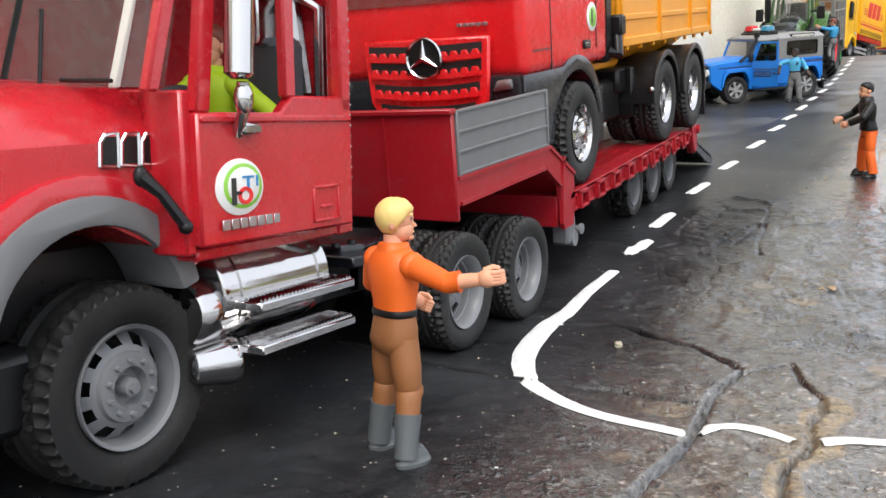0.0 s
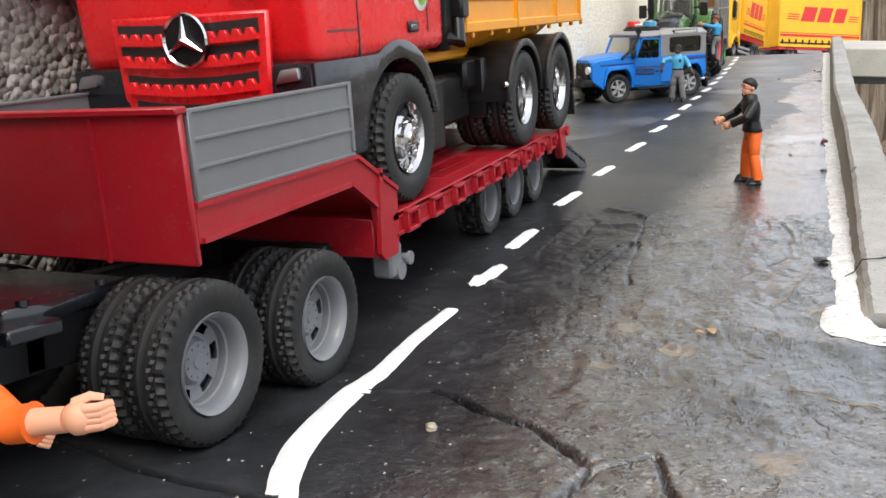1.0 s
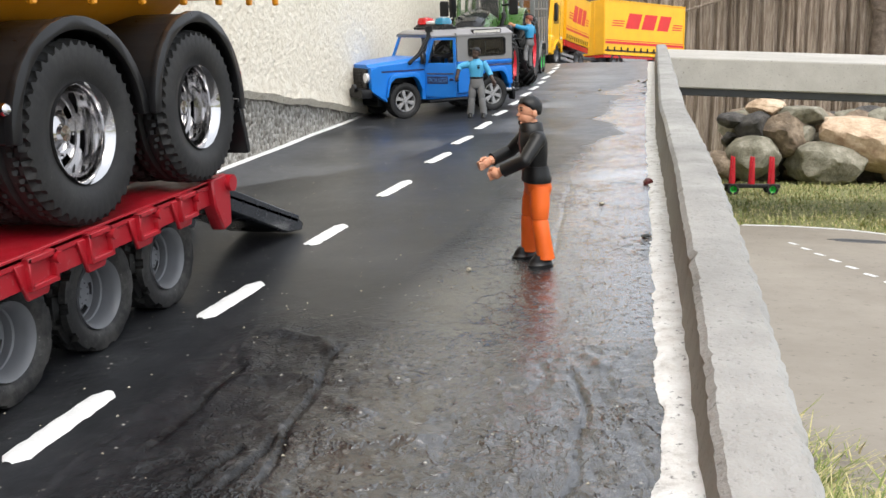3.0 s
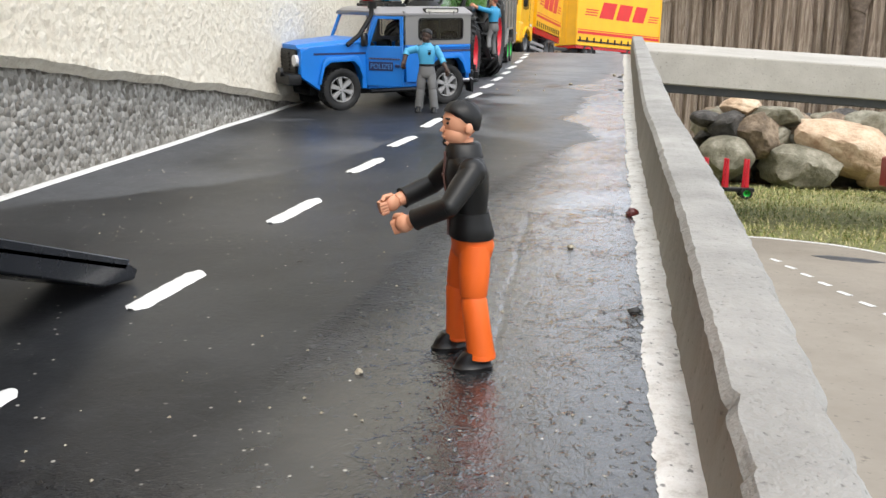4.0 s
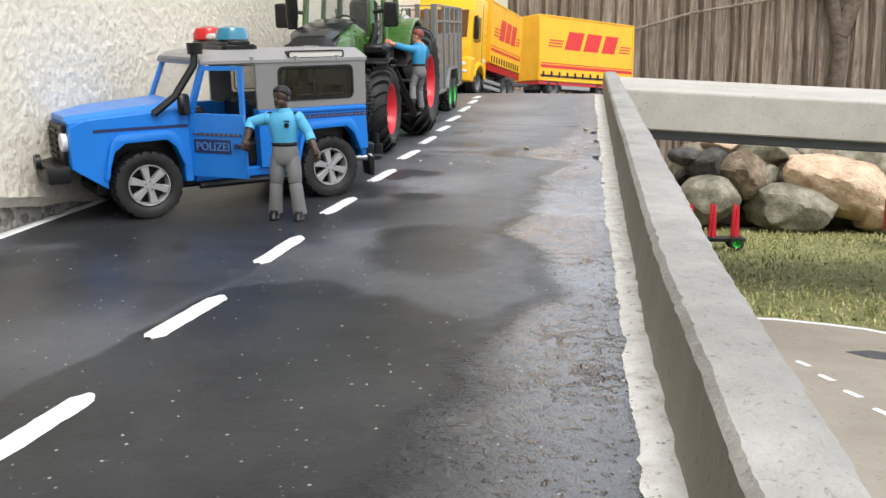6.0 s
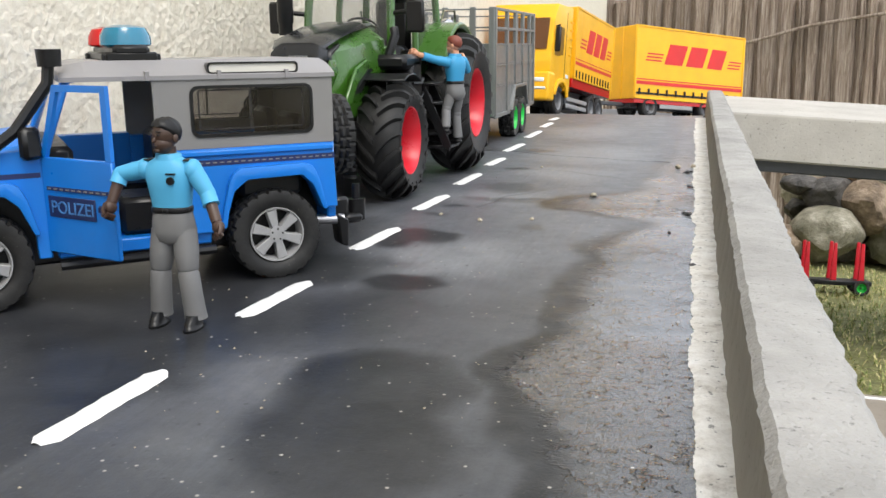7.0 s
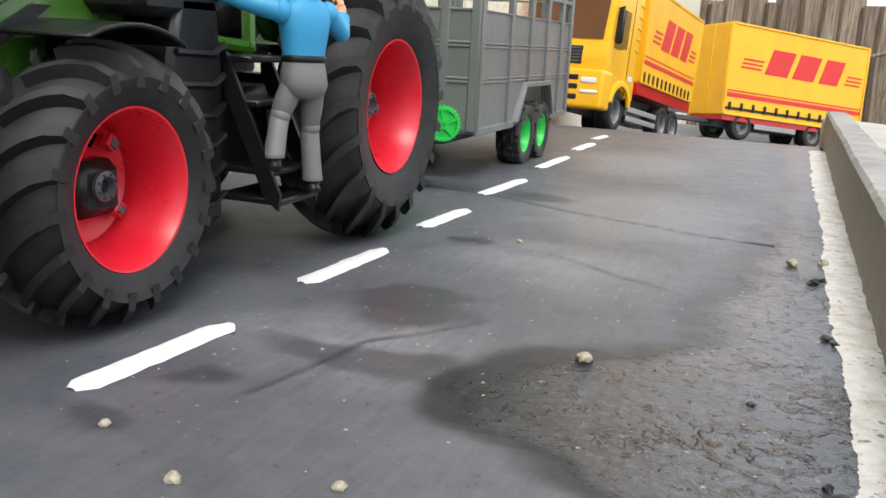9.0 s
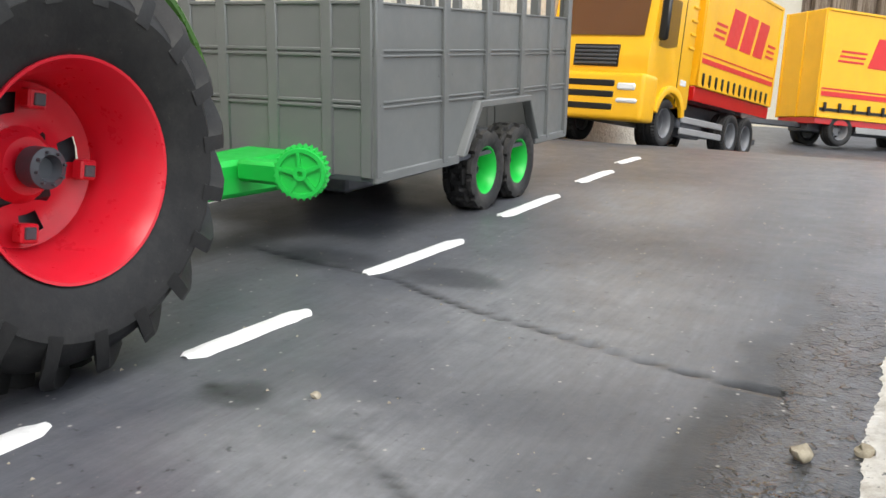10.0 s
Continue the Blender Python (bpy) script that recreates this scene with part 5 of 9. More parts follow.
    lathe(bm, [(0.0046, 0), (0.0046, 0.0004), (0.0026, 0.0004), (0.0026, 0)], (N + 0.0043, 0.163, 0.1115), n=24, mi=3, cap=False)
    box(bm, N + 0.0042, N + 0.0047, 0.1615, 0.1685, 0.1205, 0.1217, 0.0001, 4)
    box(bm, N + 0.0042, N + 0.0047, 0.1642, 0.1656, 0.115, 0.1217, 0.0001, 4)
    box(bm, N + 0.0042, N + 0.0047, 0.17, 0.1712, 0.116, 0.1217, 0.0001, 4)
    bmesh.ops.transform(bm, verts=bm.verts[:], matrix=shift @ Matrix.Translation(c) @ Matrix.Diagonal((1, 0.86, 0.74, 1)) @ Matrix.Translation(-Vector(c)))
    bmesh.ops.rotate(bm, verts=bm.verts[:], cent=(N, yl, 0), matrix=Matrix.Rotation(radians(-3), 3, "Z"))
    P("emblem", bm, [WHITE, PRINT_GREEN, PRINT_BLACK, PRINT_RED, PRINT_BLUE], "round white and green sticker with plain shapes", door)
    plate_bars(root, N + 0.0045 - cx, 0.1455 + Yo, 0.18 + Yo, 0.0965, 0.1005, DULL_METAL, 7).parent = root
    # windscreen and side glass
    bm = B()
    prism(bm, [(0.119, 0.15), (0.121, 0.15), (0.147, 0.232), (0.145, 0.232)], Fr + 0.008, N - 0.018, "x")
    P("windscreen", bm, GLASS, "clear plastic windscreen")
    bm = B()
    loft(bm, [[(N - 0.018, 0.119, 0.15), (N - 0.018, 0.121, 0.15), (N - 0.018, 0.147, 0.232), (N - 0.018, 0.145, 0.232)], [(N - 0.004, 0.127, 0.15), (N - 0.004, 0.129, 0.15), (N - 0.004, 0.149, 0.232), (N - 0.004, 0.147, 0.232)]])
    P("corner_glass", bm, GLASS)
    bm = B()
    prism(bm, [(0.117, 0.149), (0.1195, 0.149), (0.1455, 0.233), (0.143, 0.233)], -0.0955, -0.0945, "x")
    tube(bm, [(-0.07, 0.117, 0.151), (-0.075, 0.124, 0.18)], 0.0008)
    tube(bm, [(-0.03, 0.116, 0.152), (-0.058, 0.117, 0.153)], 0.0008)
    P("wiper", bm, BLACK)
    bm = B()
    prism(bm, [(0.118, 0.1495), (0.1205, 0.1495), (0.1465, 0.233), (0.144, 0.233)], N - 0.021, N - 0.0165, "x", 0.0006)
    P("corner_strip", bm, PALE_CLEAR, "pale edge of the moulded windscreen")
    # seat and dash inside
    bm = B()
    box(bm, -0.07, -0.03, 0.175, 0.225, 0.09, 0.12, 0.004)
    box(bm, -0.07, -0.03, 0.213, 0.228, 0.11, 0.175, 0.004)
    box(bm, -0.16, -0.036, 0.146, 0.156, 0.095, 0.146, 0.004)
    lathe(bm, [(0.015, 0), (0.0165, 0.0015), (0.015, 0.003), (0.0135, 0.0015)], (-0.05, 0.158, 0.14), (0, -0.7, 0.7), 24, 0, False)
    P("interior", bm, DARK_GREY)

    # bonnet
    bm = B()
    rings = []
    for y, w, zt, zl in ((0.1375, 0.065, 0.149, 0.088), (0.114, 0.065, 0.1485, 0.1), (0.095, 0.064, 0.148, 0.108), (0.07, 0.062, 0.147, 0.1), (0.0, 0.058, 0.143, 0.08), (-0.045, 0.054, 0.137, 0.07), (-0.06, 0.048, 0.128, 0.07)):
        m = -0.095
        mid = (zl + zt) / 2
        rings.append([(m - w, y, zl), (m - w, y, mid), (m - w, y, zt - 0.018), (m - w + 0.008, y, zt - 0.006), (m - w + 0.024, y, zt + 0.002), (m, y, zt + 0.006), (m + w - 0.024, y, zt + 0.002), (m + w - 0.008, y, zt - 0.006), (m + w, y, zt - 0.018), (m + w, y, mid), (m + w, y, zl)])
    loft(bm, rings)
    bonnet = P("bonnet", bm, RED, "red bonnet with a raised centre", smooth=30)
    bm = B()
    vx = -0.0297
    for i in range(3):
        y = 0.1085 + i * 0.0093
        tube(bm, [(vx, y, 0.1222), (vx, y + 0.0006, 0.1305), (vx, y + 0.0028, 0.1332), (vx, y + 0.0084, 0.1338), (vx, y + 0.0078, 0.1216), (vx, y, 0.1222)], 0.0009, 6)
        box(bm, vx - 0.001, vx + 0.0003, y + 0.0012, y + 0.0078, 0.1228, 0.1325, 0, 1)
    P("side_vent", bm, [CHROME, BLACK], "chrome side vent with three slots", bonnet)
    bm = B()
    tube(bm, [(N - 0.008, 0.12, 0.118), (N - 0.003, 0.124, 0.112), (N + 0.001, 0.131, 0.1)], [0.0032, 0.0021, 0.0024], 8)
    ball(bm, (N + 0.001, 0.131, 0.0995), 0.0028, 0, 10)
    ball(bm, (N - 0.008, 0.1195, 0.1185), (0.0024, 0.003, 0.004), 0, 10)
    P("bonnet_latch", bm, BLACK, "black rubber bonnet latch")
    # fenders
    for near in (1, 0):
        x0, x1 = (-0.1, -0.0285) if near else (-0.1615, -0.09)
        bm = B()
        prism(bm, arc(0.102, 0.061, 0.0592, 22, 178, 20) + arc(0.102, 0.061, 0.047, 178, 22, 20), x0, x1, "x", 0.003, seg=2)
        P("fender", bm, RED, "red fender skin")
        bm = B()
        xx = (-0.06, -0.027) if near else (-0.163, -0.13)
        prism(bm, arc(0.102, 0.061, 0.0518, 16, 184, 26) + arc(0.1035, 0.0615, 0.0405, 184, 16, 26), xx[0], xx[1], "x", 0.002, seg=2)
        P("fender_flare", bm, GREY, "grey fender flare")
    for x in (-0.046, -0.144):
        bm = B()
        ball(bm, (x, 0.05, 0.078), (0.015, 0.012, 0.017), 0, 16)
        P("headlight", bm, LAMP_CLEAR)
    bm = B()
    ball(bm, (-0.03, 0.054, 0.078), (0.006, 0.009, 0.012), 0, 16)
    P("indicator", bm, LAMP_ORANGE, "orange turn indicator")
    # added black filler that makes the open wheel arch read dark
    bm = B()
    box(bm, -0.15, -0.06, -0.04, 0.21, 0.05, 0.094, 0.004)
    box(bm, -0.11, -0.045, 0.03, 0.2, 0.03, 0.06, 0.004)
    P("engine_block", bm, BLACK, "black filler added in the wheel arch")
    bm = B()
    box(bm, Fr + 0.002, N - 0.002, -0.075, -0.06, 0.03, 0.058, 0.004)
    P("bumper", bm, CHROME)
    # chrome: tanks, steps, horn, stack, mirror
    bm = B()
    lathe(bm, [(0.0125, 0), (0.014, 0.002), (0.014, 0.028), (0.0135, 0.0295), (0.011, 0.032), (0.004, 0.0335)], (-0.0385, 0.15, 0.0605), (0, 1, 0), 32)
    box(bm, -0.054, -0.034, 0.158, 0.18, 0.043, 0.048, 0.001)
    P("air_tank", bm, CHROME, "chrome cylinder with a domed end")
    bm = B()
    lathe(bm, [(0.006, -0.012), (0.0085, -0.01), (0.0095, 0), (0.0105, 0.005), (0.01, 0.009), (0.005, 0.011), (0.0001, 0.0115)], (-0.033, 0.162, 0.0385), (0.35, 0.9, 0), 28)
    P("horn", bm, CHROME, "chrome horn cap below the tank")
    bm = B()
    lathe(bm, [(0.0195, 0), (0.021, 0.001), (0.021, 0.07), (0.0195, 0.071)], (N - 0.03, 0.16, 0.0665), (0, 1, 0), 36)
    for y in (0.17, 0.222):
        lathe(bm, [(0.0218, 0), (0.0218, 0.004)], (N - 0.03, y, 0.0665), (0, 1, 0), 36)
    P("fuel_tank", bm, CHROME, "chrome fuel tank under the door")
    for z in (0.0645, 0.0465):
        bm = B()
        box(bm, N - 0.018, N + 0.004, 0.167, 0.233, z - 0.004, z, 0.0006)
        for i in range(26):
            for j in range(2):
                prism(bm, [(0.168 + i * 0.0025, z), (0.1692 + i * 0.0025, z + 0.0013), (0.1704 + i * 0.0025, z)], N - 0.012 + j * 0.008, N - 0.006 + j * 0.008, "x")
        P("step", bm, CHROME, "chrome tread step")
    bm = B()
    tube(bm, [(N - 0.02, 0.2, 0.0865), (N - 0.008, 0.226, 0.086), (N - 0.008, 0.236, 0.089), (N - 0.009, 0.241, 0.098)], 0.0023, 10)
    P("exhaust_pipe", bm, CHROME, "chrome exhaust elbow")
    bm = B()
    lathe(bm, [(0.006, 0), (0.0085, 0.002), (0.0085, 0.012), (0.0078, 0.013), (0.0078, 0.1), (0.0086, 0.101), (0.0086, 0.112), (0.006, 0.116), (0.006, 0.15)], (N - 0.017, 0.2475, 0.095), (0, 0, 1), 28)
    for k in range(17):
        for i in range(14):
            a = 2 * math.pi * (i + 0.5 * (k % 2)) / 14
            ball(bm, (N - 0.017 + 0.0078 * math.cos(a), 0.2475 + 0.0078 * math.sin(a), 0.11 + k * 0.005), 0.0011, 0, 6)
    P("exhaust_stack", bm, CHROME, "chrome perforated exhaust stack")
    bm = B()
    tube(bm, [(N + 0.004, 0.157, 0.133), (N + 0.012, 0.152, 0.142), (N + 0.013, 0.151, 0.152)], 0.0024, 10)
    ball(bm, (N + 0.013, 0.151, 0.146), (0.0035, 0.004, 0.006), 0, 14)
    lathe(bm, [(0.003, 0), (0.0055, 0.002), (0.0055, 0.075)], (N + 0.012, 0.15, 0.153), (0, 0.06, 1), 16)
    box(bm, N + 0.003, N + 0.009, 0.155, 0.166, 0.1325, 0.137, 0.001)
    P("mirror", bm, CHROME, "chrome door mirror on a bracket")
    bm = B()
    box(bm, N - 0.03, N - 0.026, 0.205, 0.222, 0.17, 0.2, 0.002)
    tube(bm, [(N - 0.028, 0.222, 0.2), (N - 0.012, 0.232, 0.188), (N - 0.012, 0.232, 0.145)], 0.003, 8)
    tube(bm, [(N - 0.028, 0.231, 0.21), (N - 0.02, 0.231, 0.15)], 0.0035, 8)
    P("intake_pipe", bm, CHROME, "chrome intake pipe behind the cab window")
    # wheels
    o = Vector((-cx, Yo, 0))
    wheel(root, Vector((N - 0.037, 0.1215, 0.0385)) + o, 0.0395, 0.034, 0.0232, "road", "front", 1, "grey front wheel with ten bolts", 0.3)
    wheel(root, Vector((Fr + 0.037, 0.122, 0.0375)) + o, 0.0375, 0.03, 0.021, "road", "front", -1, "grey front wheel with ten bolts")
    for y in (0.357, 0.449):
        wheel(root, Vector((N - 0.011, y, 0.0355)) + o, 0.036, 0.022, 0.0215, "road", "dual", 1, "grey twin rear wheel", 0.5 + y, True)
        wheel(root, Vector((Fr + 0.011, y, 0.0355)) + o, 0.036, 0.022, 0.0215, "road", "dual", -1, "grey twin rear wheel", 0.2, True)
    return root


semi_truck()


# ---- red low-loader on the ramp ----
def lowloader():
    cx = -0.1
    root = thing("low_loader_trailer", RAMP @ Matrix.Translation((cx, 0.65, 0)), "dark red toy low-loader trailer with a grey side gate", "trailer")
    def P(name, bm, mat, label="", parent=None, smooth=40):
        bmesh.ops.translate(bm, verts=bm.verts[:], vec=(-cx, -0.65, 0))
        return part(name, bm, mat, parent or root, label, smooth)
    N, Fr = -0.019, -0.181
    # goose neck tray
    for s in (1, 0):
        bm = B()
        x = N if s else Fr + 0.004
        for poly in ([(0.366, 0.098), (0.5, 0.0965), (0.508, 0.113), (0.366, 0.116)], [(0.5, 0.0965), (0.527, 0.079), (0.556, 0.084), (0.508, 0.113)], [(0.527, 0.079), (0.534, 0.044), (0.552, 0.044), (0.556, 0.058), (0.556, 0.084)]):
            prism(bm, poly, x - 0.004, x, "x")
        xo = x + 0.0015 if s else x - 0.0055
        for a, b in (((0.366, 0.1145), (0.508, 0.1115)), ((0.368, 0.099), (0.498, 0.0975)), ((0.508, 0.1115), (0.5555, 0.084)), ((0.5, 0.0975), (0.528, 0.079))):
            d = Vector((b[0] - a[0], b[1] - a[1])).normalized() * 0.0012
            prism(bm, [(a[0] - d.y, a[1] + d.x), (a[0] + d.y, a[1] - d.x), (b[0] + d.y, b[1] - d.x), (b[0] - d.y, b[1] + d.x)], xo - 0.003, xo, "x")
        prism(bm, [(0.527, 0.05), (0.53, 0.046), (0.536, 0.1), (0.532, 0.1)], xo - 0.003, xo, "x")
        P("neck_side", bm, TRAILER_RED, "dark red ribbed neck side")
    bm = B()
    box(bm, Fr + 0.0045, N - 0.0045, 0.366, 0.51, 0.096, 0.1, 0.001)
    prism(bm, [(0.508, 0.1), (0.512, 0.1), (0.56, 0.068), (0.55, 0.066)], Fr + 0.0045, N - 0.0045, "x")
    box(bm, Fr + 0.0045, N - 0.0045, 0.53, 0.55, 0.046, 0.07, 0.001)
    P("goose_neck", bm, TRAILER_RED)
    bm = B()
    prism(bm, [(Fr - 0.001, 0.089), (Fr - 0.001, 0.152), (N + 0.001, 0.1535), (N + 0.001, 0.089)], 0.362, 0.3655, "y", 0.001)
    prism(bm, [(Fr - 0.0015, 0.151), (Fr - 0.0015, 0.154), (N + 0.0015, 0.1555), (N + 0.0015, 0.1525)], 0.3595, 0.367, "y", 0.0006)
    box(bm, N - 0.046, N - 0.0445, 0.3605, 0.3625, 0.089, 0.151)
    P("front_board", bm, TRAILER_RED, "dark red front board of the tray")
    for s in (1, 0):
        x = N + 0.001 if s else Fr + 0.003
        bm = B()
        prism(bm, [(0.367, 0.1165), (0.367, 0.153), (0.506, 0.152), (0.506, 0.1135)], x - 0.004, x - 0.001, "x", 0.0006)
        gate = P("side_gate", bm, GREY, "grey ribbed side gate")
        for k in (0.0, 0.36, 0.68, 1.0):
            z0, z1 = 0.1165 + (0.153 - 0.1165) * k, 0.1135 + (0.152 - 0.1135) * k
            bm = B()
            prism(bm, [(0.367, z0 - 0.0008), (0.506, z1 - 0.0008), (0.506, z1 + 0.0008), (0.367, z0 + 0.0008)], x - 0.0045, x + 0.0002, "x", 0.0003)
            P("rail", bm, GREY, "", gate)
        for y in (0.367, 0.503):
            bm = B()
            box(bm, x - 0.0045, x + 0.0004, y, y + 0.003, 0.115, 0.153, 0.0004)
            P("post", bm, GREY, "", gate)
    # deck
    bm = B()
    box(bm, Fr, N, 0.548, 0.942, 0.064, 0.069, 0.0008)
    box(bm, -0.14, -0.06, 0.55, 0.94, 0.04, 0.0645, 0.002)
    deck = P("deck", bm, TRAILER_RED, "dark red deck")
    for s in (1, 0):
        x = N if s else Fr + 0.003
        for y1, z0, z1 in ((0.942, 0.0665, 0.0695), (0.75, 0.0535, 0.056)):
            bm = B()
            box(bm, x - 0.003, x, 0.551, y1, z0, z1, 0.0004)
            P("edge_rail", bm, TRAILER_RED, "", deck)
        bm = B()
        prism(bm, [(0.55, 0.055), (0.94, 0.055), (0.94, 0.066), (0.55, 0.066)], x - 0.0025, x - 0.001, "x")
        P("side_beam", bm, TRAILER_RED, "", deck)
    for x in (-0.085, -0.125, -0.065):
        bm = B()
        box(bm, x, x + 0.0014, 0.56, 0.93, 0.069, 0.0698)
        P("deck_rib", bm, TRAILER_RED, "", deck)
    # side pockets
    for s in (1, 0):
        x = N if s else Fr
        for i in range(9):
            y = 0.572 + i * 0.041
            drop = 0.0
            bm = B()
            w = 0.009
            for q in (-w, w - 0.002):
                box(bm, x - 0.001, x + 0.0035, y + q, y + q + 0.002, 0.055 - drop, 0.068, 0.0004)
            box(bm, x - 0.001, x + 0.0035, y - w, y + w, 0.054 - drop, 0.0565 - drop, 0.0004)
            box(bm, x - 0.001, x + 0.0035, y - w, y + w, 0.0655, 0.068, 0.0004)
            if i > 4:
                cyl(bm, (x, y + w, 0.064), (x + 0.005, y + w, 0.064), 0.0026, n=10)
                prism(bm, [(y - w * 1.6, 0.066), (y - w, 0.05), (y + w * 0.4, 0.05), (y + w * 1.4, 0.066)], x - 0.001, x + 0.001, "x", 0.0004)
            P("side_pocket", bm, TRAILER_RED)
    for s in (1, 0):
        x = N if s else Fr
        bm = B()
        prism(bm, [(0.928, 0.07), (0.946, 0.071), (0.95, 0.064), (0.948, 0.04), (0.938, 0.038), (0.93, 0.054)], x - 0.006, x + 0.003, "x", 0.001)
        cyl(bm, (x - 0.004, 0.948, 0.065), (x + 0.006, 0.948, 0.065), 0.005)
        P("tail_bracket", bm, TRAILER_RED)
    bm = B()
    for i in range(26):
        for j in range(2):
            box(bm, -0.06 + 0.014 * j, -0.049 + 0.014 * j, 0.67 + i * 0.0036, 0.6712 + i * 0.0036, 0.0689, 0.07)
    P("tread_plate", bm, TRAILER_RED, "raised tread bars on the deck")
    # loading ramps
    for x in (-0.075, -0.165):
        bm = B()
        prism(bm, [(0.944, 0.064), (0.948, 0.052), (1.06, 0.006), (1.088, 0.0012), (1.092, 0.006), (1.085, 0.011)], x, x + 0.046, "x", 0.001)
        for k in range(9):
            y = 0.955 + k * 0.0135
            z = 0.0618 - (y - 0.948) * 0.384
            box(bm, x + 0.002, x + 0.044, y, y + 0.003, z - 0.001, z + 0.0014)
        for xx in (x, x + 0.043):
            prism(bm, [(0.946, 0.067), (0.946, 0.06), (1.08, 0.009), (1.085, 0.013)], xx, xx + 0.003, "x", 0.0005)
        P("loading_ramp", bm, ANTHRACITE, "black loading ramp let down on the road")
    # landing leg
    for x in (N - 0.012, Fr + 0.012):
        bm = B()
        cyl(bm, (x - 0.006, 0.558, 0.031), (x + 0.011, 0.558, 0.031), 0.0062, 0.0062, 20)
        cyl(bm, (x + 0.004, 0.566, 0.037), (x + 0.013, 0.566, 0.037), 0.003)
        disc(bm, (x + 0.012, 0.566, 0.037), 0.0045, 0.002, 20)
        box(bm, x - 0.004, x + 0.01, 0.545, 0.562, 0.028, 0.05, 0.002)
        P("landing_leg", bm, WHEEL_GREY, "grey landing leg with a round knob")
    o = Vector((-cx, -0.65, 0))
    for y in (0.776, 0.843, 0.909):
        wheel(root, Vector((N - 0.03, y, 0.0285)) + o, 0.029, 0.024, 0.017, "block", "dual", 1, "grey dusty trailer wheel", y * 7)
        wheel(root, Vector((Fr + 0.03, y, 0.0285)) + o, 0.029, 0.024, 0.017, "block", "dual", -1, "grey dusty trailer wheel")
    return root


lowloader()


# ---- tipper loaded on the low-loader ----
def tipper():
    cx = -0.107
    root = thing("tipper_truck", RAMP @ Matrix.Translation((cx, 0.75, 0.0692)), "toy tipper truck with red cab and orange tipper bed", "truck")
    def P(name, bm, mat, label="", parent=None, smooth=40):
        bmesh.ops.translate(bm, verts=bm.verts[:], vec=(-cx, -0.75, -0.0692))
        return part(name, bm, mat, parent or root, label, smooth)
    N, Fr = -0.026, -0.188
    fy = 0.486
    # cab
    bm = B()
    prism(bm, [(fy + 0.004, 0.163), (fy, 0.215), (fy + 0.012, 0.3), (fy + 0.03, 0.33), (0.665, 0.33), (0.665, 0.163)], Fr, N, "x", 0.009, seg=3)
    cab = P("cab", bm, CAB_RED, "bright red cab")
    bm = B()
    prism(bm, [(fy - 0.0012, 0.217), (fy + 0.0105, 0.305), (fy + 0.014, 0.305), (fy + 0.004, 0.217)], Fr + 0.008, N - 0.008, "x")
    P("windscreen", bm, SMOKED, "dark windscreen", cab)
    bm = B()
    box(bm, N - 0.001, N + 0.0006, 0.535, 0.536, 0.165, 0.32)
    box(bm, N - 0.001, N + 0.0006, 0.634, 0.635, 0.175, 0.32)
    box(bm, N - 0.0012, N + 0.0004, 0.5, 0.535, 0.1795, 0.1805)
    P("door_gap", bm, PRINT_BLACK)
    bm = B()
    disc(bm, (N + 0.0002, 0.624, 0.2), 0.0115, 0.0006, 28)
    disc(bm, (N + 0.0008, 0.625, 0.2), 0.008, 0.0004, 24, 1)
    box(bm, N + 0.001, N + 0.0014, 0.621, 0.624, 0.195, 0.206, 0, 2)
    P("emblem", bm, [WHITE, PRINT_GREEN, PRINT_BLACK], "round white sticker with plain shapes", cab)
    bm = B()
    box(bm, N - 0.001, N + 0.002, 0.602, 0.617, 0.1755, 0.1825, 0.001)
    box(bm, N + 0.0015, N + 0.0024, 0.604, 0.615, 0.1775, 0.1805, 0.0006, 1)
    P("door_handle", bm, [BLACK, CHROME], "black door handle with a chrome bar", cab)
    # lower dark body with wheel arch
    bm = B()
    wy, wz = 0.587, 0.1105
    pts = [(fy - 0.002, 0.112), (fy - 0.004, 0.165), (wy - 0.05, 0.165)] + arc(wy, wz, 0.062, 118, 30, 10) + [(wy + 0.06, 0.12)] + arc(wy, wz, 0.05, 12, 160, 14) + [(wy - 0.052, 0.11)]
    prism(bm, pts, N - 0.03, N + 0.001, "x", 0.002, seg=2)
    prism(bm, pts, Fr - 0.001, Fr + 0.03, "x", 0.002, seg=2)
    box(bm, Fr, N, fy - 0.006, fy + 0.02, 0.112, 0.166, 0.006, seg=2)
    P("lower_body", bm, ANTHRACITE, "dark bumper and wheel arch")
    for x in (N - 0.022, Fr + 0.004):
        bm = B()
        prism(bm, [(x, 0.154), (x + 0.016, 0.156), (x + 0.015, 0.163), (x + 0.004, 0.162)], fy - 0.009, fy - 0.004, "y", 0.002, seg=2)
        P("headlight", bm, DULL_METAL, "clear wrap-round headlight")
    # grille: red frame, toothed bars and dark gaps
    gx0, gx1 = -0.15, -0.051
    bm = B()
    poly = [(gx0 - 0.003, 0.193), (gx1 + 0.003, 0.193), (gx1 + 0.0, 0.148), (gx1 - 0.008, 0.137), (-0.1005, 0.1315), (gx0 + 0.008, 0.137), (gx0, 0.148)]
    prism(bm, poly, fy - 0.008, fy - 0.003, "y", 0.0015)
    grille = P("grille", bm, CAB_RED, "red grille with toothed bars")
    bm = B()
